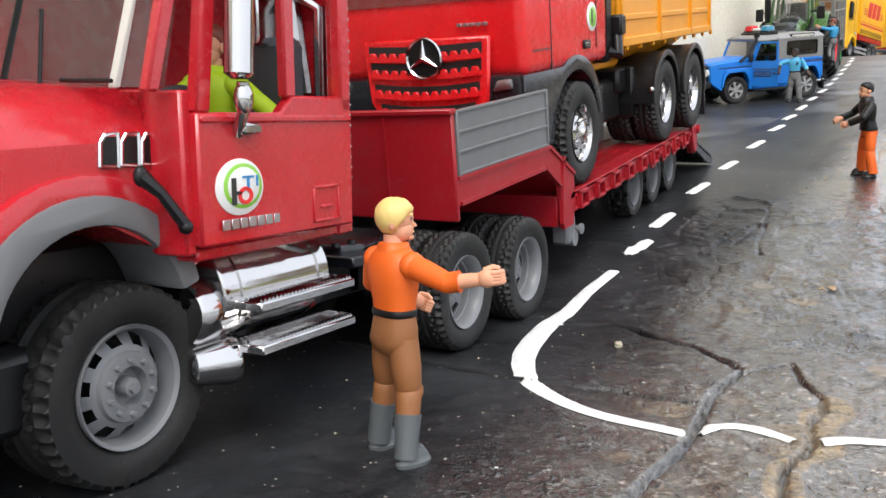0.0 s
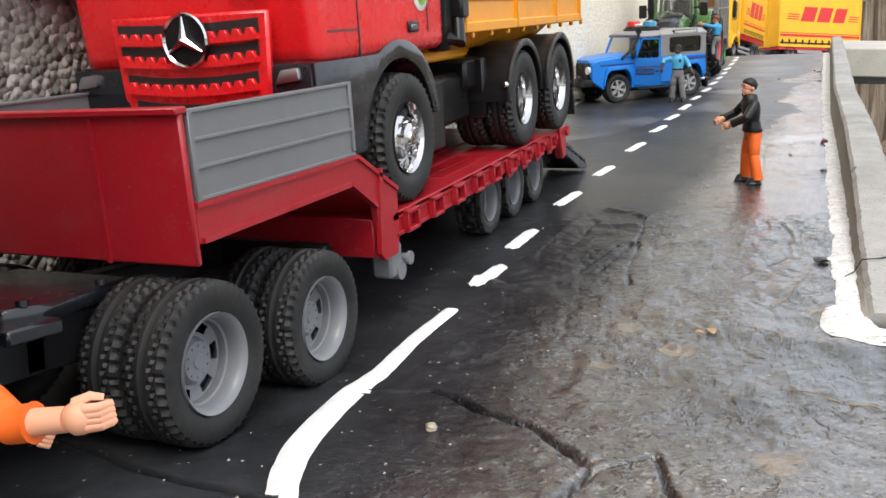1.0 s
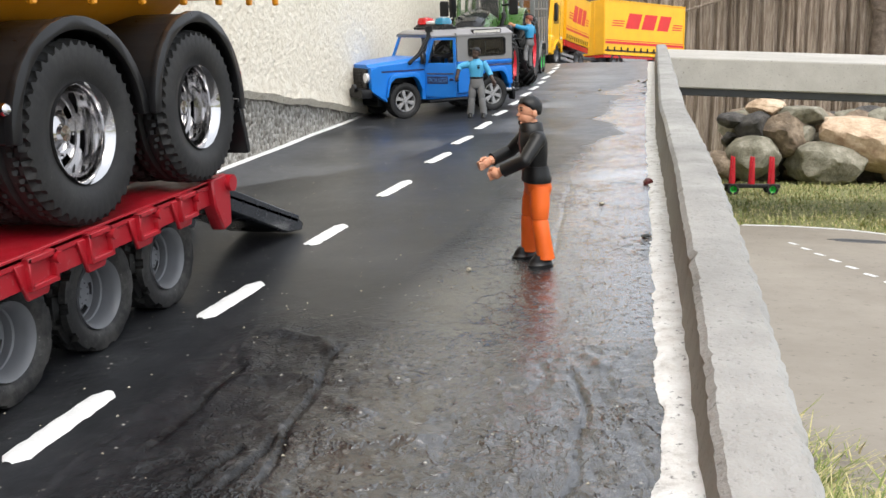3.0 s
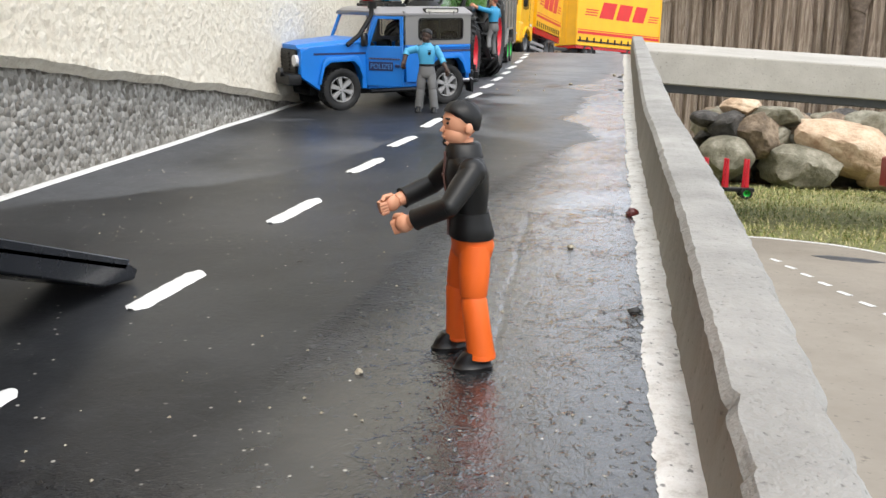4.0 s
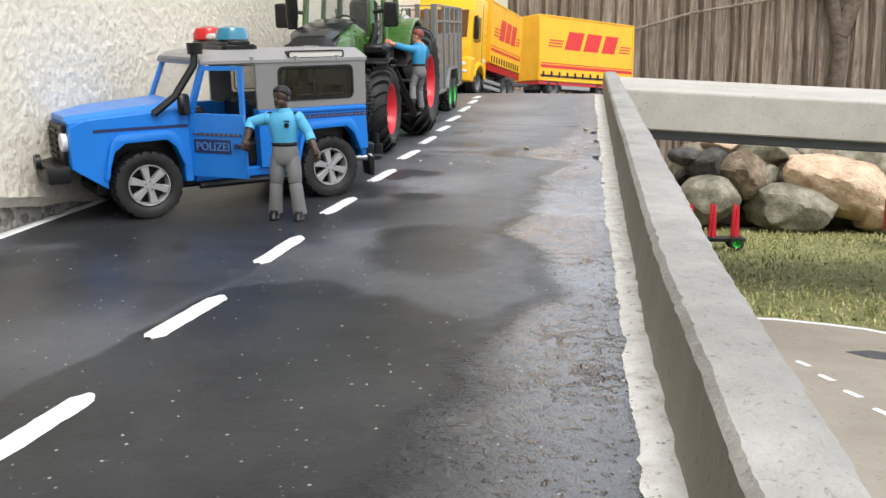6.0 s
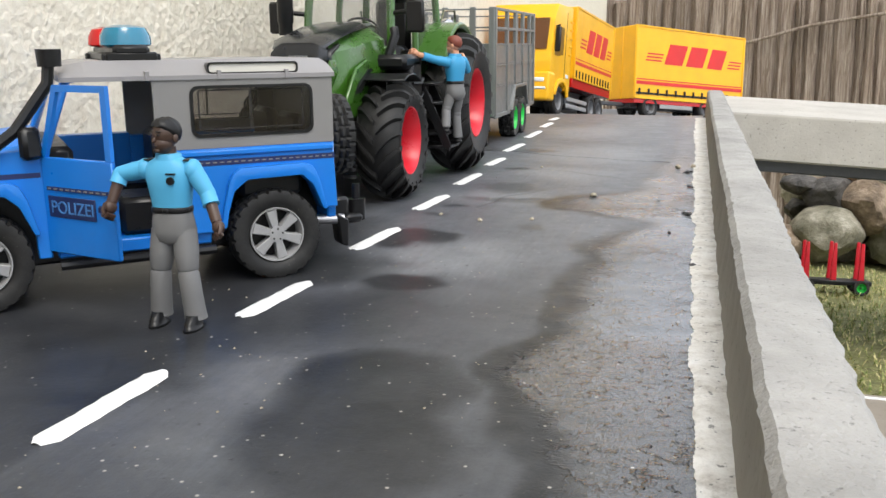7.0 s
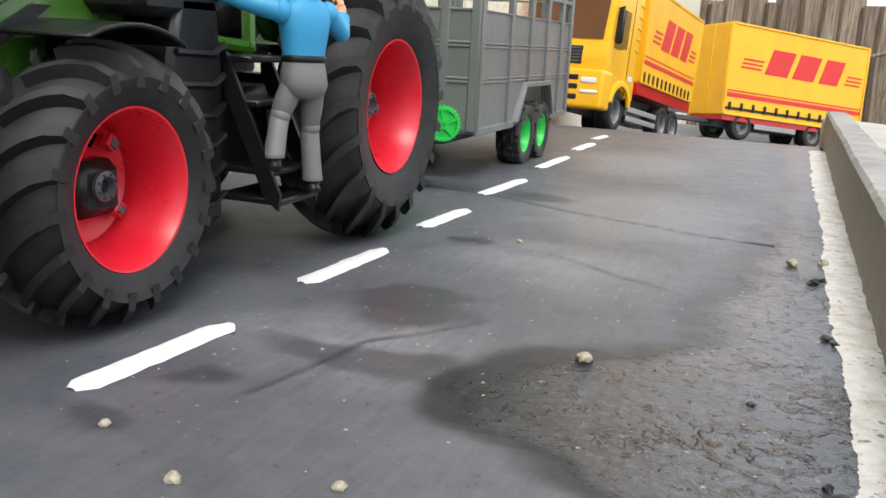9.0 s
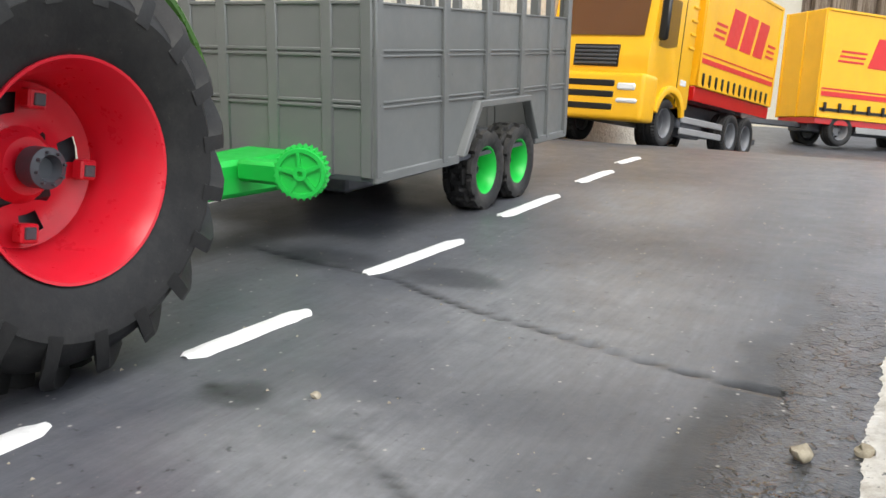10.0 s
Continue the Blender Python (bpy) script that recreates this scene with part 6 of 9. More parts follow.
    for i, (z, h, ins) in enumerate(((0.182, 0.0075, 0.001), (0.1705, 0.0075, 0.002), (0.1565, 0.0065, 0.004), (0.1435, 0.006, 0.008))):
        sag = lambda x: -0.0045 * (1 - ((x + 0.1005) / 0.05) ** 2) * (0.35 + 0.22 * i)
        n = 12
        x0, x1 = gx0 + ins + 0.002, gx1 - ins - 0.002
        for k in range(n):
            a, b = x0 + (x1 - x0) * k / n, x0 + (x1 - x0) * (k + 1) / n
            prism(bm, [(a, z + sag(a)), (b, z + sag(b)), (b, z + h + sag(b)), (a, z + h + sag(a))], fy - 0.0088, fy - 0.0079, "y")
    P("gap", bm, PRINT_BLACK, "dark gaps between the bars", grille)
    bm = B()
    for i, (z, h, ins) in enumerate(((0.182, 0.0075, 0.001), (0.1705, 0.0075, 0.002), (0.1565, 0.0065, 0.004), (0.1435, 0.006, 0.008))):
        sag = lambda x: -0.0045 * (1 - ((x + 0.1005) / 0.05) ** 2) * (0.35 + 0.22 * i)
        n = 11
        x0, x1 = gx0 + ins + 0.002, gx1 - ins - 0.002
        for k in range(n):
            c = x0 + (x1 - x0) * (k + 0.5) / n
            s = sag(c)
            prism(bm, [(c - 0.0034, z + s - 0.0008), (c + 0.0034, z + s - 0.0008), (c + 0.0018, z + s + 0.003), (c - 0.0018, z + s + 0.003)], fy - 0.0115, fy - 0.0085, "y", 0.0004)
        for k in range(12):
            a, b = x0 + (x1 - x0) * k / 12, x0 + (x1 - x0) * (k + 1) / 12
            prism(bm, [(a, z + sag(a) - 0.0034), (b, z + sag(b) - 0.0034), (b, z + sag(b) - 0.0004), (a, z + sag(a) - 0.0004)], fy - 0.0115, fy - 0.0078, "y")
    P("grille_bar", bm, CAB_RED, "", grille)
    # round badge: a plain ring with three spokes
    bm = B()
    c = (-0.098, fy - 0.0135, 0.1795)
    lathe(bm, [(0.0128, 0), (0.014, 0.0012), (0.0148, 0), (0.014, -0.0012), (0.0128, 0)], c, (0, -1, 0), 40, 0, False)
    disc(bm, (c[0], c[1] + 0.0035, c[2]), 0.0136, 0.003, 32, 1, (0, -1, 0))
    for i in range(3):
        a = math.pi / 2 + 2 * math.pi * i / 3
        tube(bm, [(c[0], c[1] - 0.001, c[2]), (c[0] + 0.0125 * math.cos(a), c[1] - 0.0006, c[2] + 0.0125 * math.sin(a))], [0.0028, 0.0006], 6)
    P("badge", bm, [CHROME, BLACK], "round chrome badge, plain ring with spokes")
    bm = B()
    for i in range(5):
        box(bm, -0.076 + i * 0.005, -0.072 + i * 0.005, fy - 0.0022, fy - 0.0006, 0.1995, 0.202, 0.0002)
    P("nameplate", bm, DULL_METAL, "small silver nameplate of plain bars")
    bm = B()
    box(bm, -0.119, -0.081, fy - 0.009, fy - 0.006, 0.1175, 0.126, 0.0005)
    for i in range(7):
        box(bm, -0.1165 + i * 0.005, -0.1128 + i * 0.005, fy - 0.0098, fy - 0.0088, 0.1195, 0.124, 0, 1)
    P("number_plate", bm, [WHITE, PRINT_BLACK], "white plate with plain dark bars")
    # chassis and tanks
    bm = B()
    box(bm, -0.14, -0.075, 0.6, 1.0, 0.095, 0.13, 0.002)
    box(bm, -0.165, -0.05, 0.66, 0.77, 0.1, 0.14, 0.004)
    box(bm, -0.17, -0.045, 0.75, 1.0, 0.125, 0.15, 0.003)
    box(bm, N - 0.022, N - 0.01, 0.652, 0.68, 0.09, 0.14, 0.002)
    P("chassis", bm, BLACK, "black chassis with side tanks")
    bm = B()
    box(bm, N - 0.07, N - 0.055, 0.66, 0.79, 0.085, 0.16, 0.003)
    box(bm, N - 0.065, N - 0.05, 0.7, 0.73, 0.09, 0.12, 0.003)
    box(bm, N - 0.05, N - 0.012, 0.772, 0.782, 0.1, 0.15, 0.002)
    P("side_panel", bm, BLACK, "black panel between the axles")
    bm = B()
    box(bm, N - 0.02, N - 0.004, 0.672, 0.69, 0.16, 0.33, 0.003)
    box(bm, N - 0.012, N + 0.004, 0.69, 0.705, 0.182, 0.2, 0.002)
    tube(bm, [(N - 0.006, 0.68, 0.17), (N + 0.002, 0.686, 0.165), (N - 0.004, 0.7, 0.19)], 0.005, 10)
    P("air_filter", bm, BLACK, "black air filter behind the cab")
    # tipper bed
    b0, b1, zb, zt = 0.702, 1.06, 0.172, 0.255
    bm = B()
    box(bm, Fr + 0.002, N - 0.002, b0, b1, zb, zb + 0.004, 0.001)
    box(bm, -0.15, -0.06, b0, 0.951, 0.15, zb, 0.002)
    prism(bm, [(-0.05, 0.158), (N - 0.006, zb), (N - 0.03, zb), (-0.07, 0.158)], b0, 0.951, "y")
    bed = P("tipper_bed", bm, ORANGE_YELLOW, "orange tipper bed")
    for x in (N - 0.006, Fr + 0.002):
        bm = B()
        prism(bm, [(b0, zb), (b1, zb), (b1 + 0.004, zt), (b0, zt)], x, x + 0.004, "x", 0.001)
        P("bed_side", bm, ORANGE_YELLOW, "", bed)
    for y in (b0, b1 - 0.004):
        bm = B()
        box(bm, Fr + 0.006, N - 0.006, y, y + 0.004, zb, zt, 0.001)
        P("bed_end", bm, ORANGE_YELLOW, "", bed)
    bm = B()
    for y in (b0 + 0.002, b0 + 0.128, b0 + 0.255, b1 - 0.008):
        box(bm, N - 0.003, N + 0.001, y, y + 0.006, zb, zt, 0.001)
    for a, b in ((b0 + 0.012, b0 + 0.122), (b0 + 0.139, b0 + 0.249), (b0 + 0.266, b1 - 0.012)):
        box(bm, N - 0.003, N - 0.0005, a, b, zb + 0.022, zb + 0.028, 0.001)
        box(bm, N - 0.003, N - 0.0005, a, b, zb + 0.05, zb + 0.056, 0.001)
    for i in range(9):
        y = b0 + 0.02 + i * 0.043
        box(bm, N - 0.004, N - 0.0005, y, y + 0.004, zb - 0.005, zb + 0.002, 0.0008)
    box(bm, N - 0.004, N + 0.0005, b0, b1, zb - 0.001, zb + 0.007, 0.001)
    P("bed_rib", bm, ORANGE_YELLOW, "", bed)
    # mudguards
    for y, z, xn in ((0.8207, 0.1115, -0.0165), (0.9202, 0.113, -0.0125)):
        for s in (1, 0):
            bm = B()
            x0, x1 = (xn - 0.05, xn) if s else (Fr - 0.006, Fr + 0.044)
            end = -8 if y > 0.9 else 4
            prism(bm, arc(y, z, 0.0495, end, 178, 18) + arc(y, z, 0.0465, 178, end, 18), x0, x1, "x", 0.0006)
            xe = (xn - 0.003, xn + 0.001) if s else (Fr - 0.007, Fr - 0.003)
            prism(bm, arc(y, z, 0.0508, end, 178, 18) + arc(y, z, 0.0448, 178, end, 18), xe[0], xe[1], "x", 0.0009, seg=2)
            if y > 0.9:
                prism(bm, [(y + 0.044, z), (y + 0.0485, z), (y + 0.055, z - 0.034), (y + 0.05, z - 0.034)], x0, x1, "x", 0.0006)
            P("mudguard", bm, BLACK, "black glossy mudguard")
    bm = B()
    ball(bm, (-0.019, 0.7725, 0.127), 0.003, 0, 12)
    P("marker_lamp", bm, CHROME)
    bm = B()
    box(bm, -0.034, -0.014, 0.969, 0.976, 0.118, 0.13, 0.002)
    P("rear_lamp", bm, LAMP_RED, "red rear lamp")
    o = Vector((-cx, -0.75, -0.0692))
    wheel(root, Vector((-0.0362, 0.5871, 0.1106)) + o, 0.0412, 0.03, 0.0218, "road", "chrome", 1, "chrome front wheel", 0.4)
    wheel(root, Vector((Fr + 0.012, 0.5871, 0.1106)) + o, 0.0412, 0.03, 0.0218, "road", "chrome", -1, "chrome front wheel")
    for y, z, xn in ((0.8207, 0.1115, -0.0303), (0.9202, 0.1125, -0.026)):
        wheel(root, Vector((xn, y, z)) + o, 0.0416, 0.026, 0.0218, "road", "deep", 1, "chrome twin rear wheel", y * 9, True)
        wheel(root, Vector((Fr + 0.01, y, z)) + o, 0.0416, 0.026, 0.0218, "road", "deep", -1, "chrome twin rear wheel", 0, True)
    return root


tipper()

WHITE_BLUE = plastic("lettering_blue", (0.06, 0.2, 0.46), 0.4, 0.02)


def lettering(text, size, material, parent):
    """Flat raised letters in the built-in font, as a mesh."""
    cu = bpy.data.curves.new("lettering", "FONT")
    cu.body, cu.size, cu.extrude = text, size, 0.0002
    tmp = new("lettering", cu)
    bpy.context.view_layer.update()
    me = bpy.data.meshes.new_from_object(tmp.evaluated_get(bpy.context.evaluated_depsgraph_get()))
    bpy.data.objects.remove(tmp)
    me.materials.clear()
    finish(me, material, 0)
    return piece("lettering", me, parent, "pale blue lettering")


# ---- blue police off-roader, turned across the lane ----
def offroader():
    root = thing("off_roader", RAMP @ Matrix.Translation((-0.0575, 1.9695, 0)) @ Matrix.Rotation(radians(133), 4, "Z"), "blue and grey toy police off-roader with an open door", "car")
    P = lambda name, bm, mat, label="", parent=None, smooth=40: part(name, bm, mat, parent or root, label, smooth)
    h = 0.058
    # lower body: sides with wheel arches, y forward, near side at -x
    def side(x0, x1, front):
        bm = B()
        cut = [(0.032, 0.0), (0.0315, 0.014), (0.0264, 0.0297), (0.018, 0.0363), (-0.0165, 0.037), (-0.0235, 0.0297), (-0.0297, 0.014)]
        pts = [(-0.039, 0.042), (-0.037, 0.083), (0.068, 0.083), (0.068, 0.033), (0.0335, 0.033)] + [(0.001 + a, 0.028 + b) for a, b in cut[1:]]
        if not front:
            return prism(bm, pts, x0, x1, "x", 0.0006)
        pts = [(0.128, 0.028), (0.128, 0.088), (0.21, 0.083), (0.222, 0.078), (0.223, 0.046), (0.2, 0.03)] + [(0.165 + a, 0.028 + b) for a, b in cut] + [(0.135, 0.028)]
        prism(bm, pts, x0, x1, "x", 0.0006)
        return bm
    for s in (-1, 1):
        x0, x1 = (-h, -h + 0.012) if s < 0 else (h - 0.012, h)
        P("side_panel", side(x0, x1, False), BLUE, "blue rear side panel")
        P("front_wing", side(x0, x1, True), BLUE, "blue front wing")
    bm = B()
    box(bm, h - 0.012, h, 0.068, 0.128, 0.028, 0.085, 0.0006)
    box(bm, -h + 0.006, h - 0.006, -0.04, -0.034, 0.034, 0.083, 0.001)
    box(bm, -0.032, 0.032, -0.036, 0.12, 0.026, 0.034, 0.001)
    for s in (-1, 1):
        box(bm, min(s * 0.032, s * 0.054), max(s * 0.032, s * 0.054), 0.04, 0.125, 0.026, 0.034, 0.001)
    P("body_shell", bm, BLUE)
    bm = B()
    loft(bm, [[(-h + 0.001, 0.128, 0.07), (-h + 0.002, 0.128, 0.0885), (-h + 0.014, 0.128, 0.0895), (-h + 0.018, 0.128, 0.0935), (h - 0.018, 0.128, 0.0935), (h - 0.014, 0.128, 0.0895), (h - 0.002, 0.128, 0.0885), (h - 0.001, 0.128, 0.07)],
              [(-h + 0.002, 0.222, 0.06), (-h + 0.003, 0.222, 0.081), (-h + 0.014, 0.222, 0.082), (-h + 0.018, 0.222, 0.0855), (h - 0.018, 0.222, 0.0855), (h - 0.014, 0.222, 0.082), (h - 0.003, 0.222, 0.081), (h - 0.002, 0.222, 0.06)]])
    P("bonnet", bm, BLUE, "blue bonnet with a raised middle", smooth=20)
    for s in (-1, 1):
        for y in (0.001, 0.165):
            bm = B()
            x = s * h
            flare = [(0.0352, 0.0075), (0.0325, 0.02), (0.029, 0.034), (0.0262, 0.0395), (0.0215, 0.0428), (-0.018, 0.0436), (-0.0235, 0.0412), (-0.027, 0.034), (-0.031, 0.018), (-0.0322, 0.014)]
            lip = [(-0.029, 0.014), (-0.0275, 0.018), (-0.0228, 0.0297), (-0.016, 0.0362), (0.0175, 0.0355), (0.0258, 0.0292), (0.0295, 0.018), (0.0315, 0.0075)]
            prism(bm, [(y + a, 0.028 + b) for a, b in flare + lip], min(x, x + s * 0.0045), max(x, x + s * 0.0045), "x", 0.0013, seg=2)
            P("wheel_arch", bm, BLUE, "blue squared wheel arch")
            bm = B()
            xa, xb = sorted((s * 0.0305, s * 0.032))
            box(bm, xa, xb, y - 0.035, y + 0.035, 0.02, 0.07)
            xa, xb = sorted((s * 0.0305, s * (h - 0.0125)))
            box(bm, xa, xb, y - 0.035, y + 0.035, 0.067, 0.069)
            P("wheel_well", bm, BLACK, "black wheel well")
    bm = B()
    box(bm, -h + 0.012, h - 0.012, 0.2215, 0.2255, 0.046, 0.08, 0.001)
    for i in range(5):
        box(bm, -h + 0.03, h - 0.03, 0.225, 0.2268, 0.053 + i * 0.005, 0.0555 + i * 0.005)
    P("grille", bm, BLACK, "black front grille")
    for s in (-1, 1):
        bm = B()
        disc(bm, (s * (h - 0.014), 0.2225, 0.066), 0.0075, 0.004, 20, 0, (0, 1, 0))
        P("headlight", bm, LAMP_CLEAR)
    bm = B()
    box(bm, -h - 0.004, h + 0.004, 0.224, 0.242, 0.036, 0.05, 0.003, seg=2)
    for s in (-1, 1):
        disc(bm, (s * 0.04, 0.242, 0.052), 0.006, 0.004, 16, 0, (0, 1, 0))
    P("front_bumper", bm, BLACK, "black front bumper with lamps")
    # hard top
    def rounded(x, y0, y1, z0, z1, r):
        pts = []
        for cy, cz, a0 in ((y1 - r, z1 - r, 0), (y0 + r, z1 - r, 90), (y0 + r, z0 + r, 180), (y1 - r, z0 + r, 270)):
            pts += [(x, p[0], p[1]) for p in arc(cy, cz, r, a0, a0 + 90, 6)]
        return pts
    def framed(bm, x0, x1, outer, inner, ro, ri):
        rings = [rounded(x0, *outer, ro), rounded(x1, *outer, ro), rounded(x1, *inner, ri), rounded(x0, *inner, ri)]
        return loft(bm, rings + rings[:1], cap=False)
    glazed = (-0.0235, 0.0475, 0.0905, 0.1178)
    for s in (-1, 1):
        x0, x1 = (-h, -h + 0.003) if s < 0 else (h - 0.003, h)
        bm = framed(B(), x0, x1, (-0.0375, 0.0685, 0.083, 0.124), glazed, 0.0012, 0.0045)
        P("hardtop_side", bm, ROOF_GREY, "grey hardtop side", smooth=25)
        xf = -h - 0.0008 if s < 0 else h - 0.0008
        bm = framed(B(), xf, xf + 0.0022, (-0.0247, 0.0487, 0.0893, 0.119), (-0.0229, 0.0469, 0.0911, 0.1172), 0.0052, 0.004)
        P("window_seal", bm, BLACK, smooth=25)
        bm = framed(B(), xf + 0.003 * (s < 0), xf + 0.003 * (s < 0) + 0.001, (-0.0195, 0.0435, 0.0935, 0.1165), (-0.0187, 0.0427, 0.0943, 0.1157), 0.002, 0.0014)
        box(bm, xf + 0.003 * (s < 0), xf + 0.003 * (s < 0) + 0.001, 0.0122, 0.0134, 0.094, 0.116)
        P("window_bar", bm, DARK_GREY, "dark inner window bars", smooth=25)
        bm = B()
        xg = -h + 0.0012 if s < 0 else h - 0.002
        loft(bm, [rounded(xg, -0.0242, 0.0482, 0.0898, 0.1185, 0.004), rounded(xg + 0.0008, -0.0242, 0.0482, 0.0898, 0.1185, 0.004)])
        P("window", bm, TINT, "lightly smoked clear side window", smooth=25)
    bm = B()
    box(bm, -h + 0.002, h - 0.002, -0.0375, -0.0345, 0.083, 0.124, 0.0004)
    P("hardtop_rear", bm, ROOF_GREY)
    bm = B()
    loft(bm, [[(-h - 0.001, y, 0.1225), (-h - 0.001, y, 0.125), (-h + 0.004, y, 0.1275), (-h + 0.012, y, zt), (h - 0.012, y, zt), (h - 0.004, y, 0.1275), (h + 0.001, y, 0.125), (h + 0.001, y, 0.1225)] for y, zt in ((-0.039, 0.1305), (-0.034, 0.1335), (0.1, 0.1335), (0.112, 0.1315), (0.116, 0.128))])
    for y in (-0.01, 0.03, 0.07):
        box(bm, -h - 0.002, -h + 0.004, y, y + 0.002, 0.1225, 0.1275)
    roof = P("roof", bm, ROOF_SILVER, "silver-grey roof", smooth=25)
    bm = framed(B(), -h + 0.0002, -h + 0.0085, (-0.0165, 0.0375, 0.1253, 0.132), (-0.0155, 0.0365, 0.1263, 0.131), 0.0024, 0.0018)
    light = P("roof_light_frame", bm, BLACK, "", roof, smooth=25)
    # opaque pale pane: the reflection on clear plastic is put into its colour
    bm = B()
    loft(bm, [rounded(x, -0.0158, 0.0368, 0.126, 0.1313, 0.0018) for x in (-h + 0.0012, -h + 0.008)])
    part("pane", bm, PALE_CLEAR, light, "clear roof side pane, its reflection painted pale", 25)
    # cab pillars, windscreen, seats
    bm = B()
    for s in (-1, 1):
        tube(bm, [(s * (h - 0.002), 0.126, 0.0885), (s * (h - 0.006), 0.112, 0.125)], 0.0026, 8)
    box(bm, -h + 0.002, h - 0.002, 0.108, 0.116, 0.122, 0.127, 0.001)
    P("windscreen_frame", bm, BLUE)
    bm = B()
    loft(bm, [[(-h + 0.004, 0.1255, 0.09), (h - 0.004, 0.1255, 0.09), (h - 0.004, 0.1265, 0.09), (-h + 0.004, 0.1265, 0.09)], [(-h + 0.007, 0.112, 0.124), (h - 0.007, 0.112, 0.124), (h - 0.007, 0.113, 0.124), (-h + 0.007, 0.113, 0.124)]])
    P("windscreen", bm, GLASS)
    for x in (-0.048, 0.008):
        bm = B()
        box(bm, x, x + 0.038, 0.055, 0.09, 0.034, 0.056, 0.003)
        box(bm, x, x + 0.038, 0.052, 0.06, 0.05, 0.088, 0.003)
        box(bm, x, x + 0.038, -0.02, 0.02, 0.05, 0.07, 0.003)
        box(bm, x, x + 0.038, -0.024, -0.016, 0.06, 0.1, 0.003)
        P("seat", bm, BLACK, "black seats")
    bm = B()
    box(bm, -h + 0.006, h - 0.006, 0.112, 0.127, 0.05, 0.088, 0.003)
    P("dashboard", bm, BLACK, "black dashboard")
    # open front door, swung out from its front hinge
    m = Matrix.Translation((-h + 0.001, 0.127, 0)) @ Matrix.Rotation(radians(-56), 4, "Z")
    bm = B()
    box(bm, -0.003, 0.0, -0.054, 0.0, 0.032, 0.084, 0.0006, 0, m)
    prism(bm, [(-0.001, 0.084), (-0.015, 0.122), (-0.054, 0.122), (-0.054, 0.084), (-0.05, 0.084), (-0.05, 0.1185), (-0.0175, 0.1185), (-0.0045, 0.084)], -0.003, -0.0005, "x", 0.0, 0, m)
    door = P("door", bm, BLUE, "blue front door standing open")
    bm = B()
    box(bm, -0.0038, -0.0029, -0.05, -0.004, 0.0665, 0.0685, 0, 0, m)
    for i in range(10):
        box(bm, -0.0041, -0.0036, -0.049 + i * 0.0046, -0.0466 + i * 0.0046, 0.0671, 0.0679, 0, 1, m)
    box(bm, -0.0036, -0.0029, -0.04, -0.004, 0.052, 0.0635, 0.0002, 0, m)
    box(bm, -0.005, -0.0029, -0.05, -0.043, 0.057, 0.061, 0.0008, 0, m)
    panel = P("lettering_panel", bm, [NAVY, ROOF_GREY], "dark panel and check stripe on the door", door)
    word = lettering("POLIZEI", 0.0095, WHITE_BLUE, panel)
    word.matrix_basis = m @ Matrix.Translation((-0.0038, -0.0062, 0.0545)) @ Matrix(((0, 0, -1, 0), (-1, 0, 0, 0), (0, 1, 0, 0), (0, 0, 0, 1)))
    bm = B()
    box(bm, -0.014, -0.003, -0.004, 0.003, 0.083, 0.1, 0.002, 0, m)
    P("mirror", bm, BLACK, "black door mirror", door)
    # stripe, sill, spare wheel, exhaust, towbar, light bar, snorkel
    bm = B()
    for y in [-0.036 + 0.0042 * i for i in range(24)]:
        box(bm, -h - 0.0004, -h + 0.0005, y, y + 0.0024, 0.0742, 0.0749, 0, 1)
    box(bm, -h - 0.0002, -h + 0.0004, -0.0375, 0.0675, 0.0728, 0.0762)
    P("stripe", bm, [NAVY, ROOF_GREY], "dark check stripe along the side")
    bm = B()
    box(bm, -h - 0.0002, -h + 0.0004, 0.13, 0.205, 0.0728, 0.0755)
    P("stripe", bm, NAVY, "dark stripe along the front wing")
    bm = B()
    box(bm, -h - 0.002, -h + 0.005, -0.0365, 0.0675, 0.0785, 0.082, 0.0008)
    P("waist_rail", bm, BLUE)
    bm = B()
    tube(bm, [(-h - 0.004, 0.04, 0.024), (-h - 0.004, 0.125, 0.024)], 0.0028, 8)
    box(bm, -0.03, 0.03, -0.03, 0.2, 0.018, 0.028, 0.002)
    P("running_board", bm, BLACK, "black running board and underbody")
    bm = B()
    box(bm, -0.02, 0.02, -0.056, -0.038, 0.03, 0.042, 0.002)
    box(bm, -0.05, -0.02, -0.05, -0.038, 0.032, 0.046, 0.002)
    cyl(bm, (-0.036, -0.06, 0.03), (-0.036, -0.06, 0.052), 0.0026)
    cyl(bm, (-0.036, -0.06, 0.028), (-0.036, -0.06, 0.042), 0.006, n=16)
    box(bm, -0.044, -0.028, -0.062, -0.045, 0.027, 0.033, 0.002)
    prism(bm, [(-0.048, 0.032), (-0.04, 0.036), (-0.042, 0.016), (-0.047, 0.014)], -h + 0.004, -h + 0.018, "x", 0.001)
    P("tow_bar", bm, BLACK, "black tow bar and mud flap")
    bm = B()
    lathe(bm, [(0.0032, 0), (0.0032, 0.018), (0.0036, 0.019), (0.0034, 0.022), (0.0026, 0.022), (0.0024, 0.01), (0.0001, 0.01)], (-h + 0.012, -0.024, 0.033), (-0.2, -0.97, -0.05), 20)
    P("exhaust", bm, DULL_METAL, "short metal tailpipe")
    bm = B()
    tube(bm, [(-h - 0.002, 0.158, 0.085), (-h - 0.003, 0.14, 0.098), (-h - 0.001, 0.122, 0.122), (-h - 0.001, 0.12, 0.137)], 0.0032, 8)
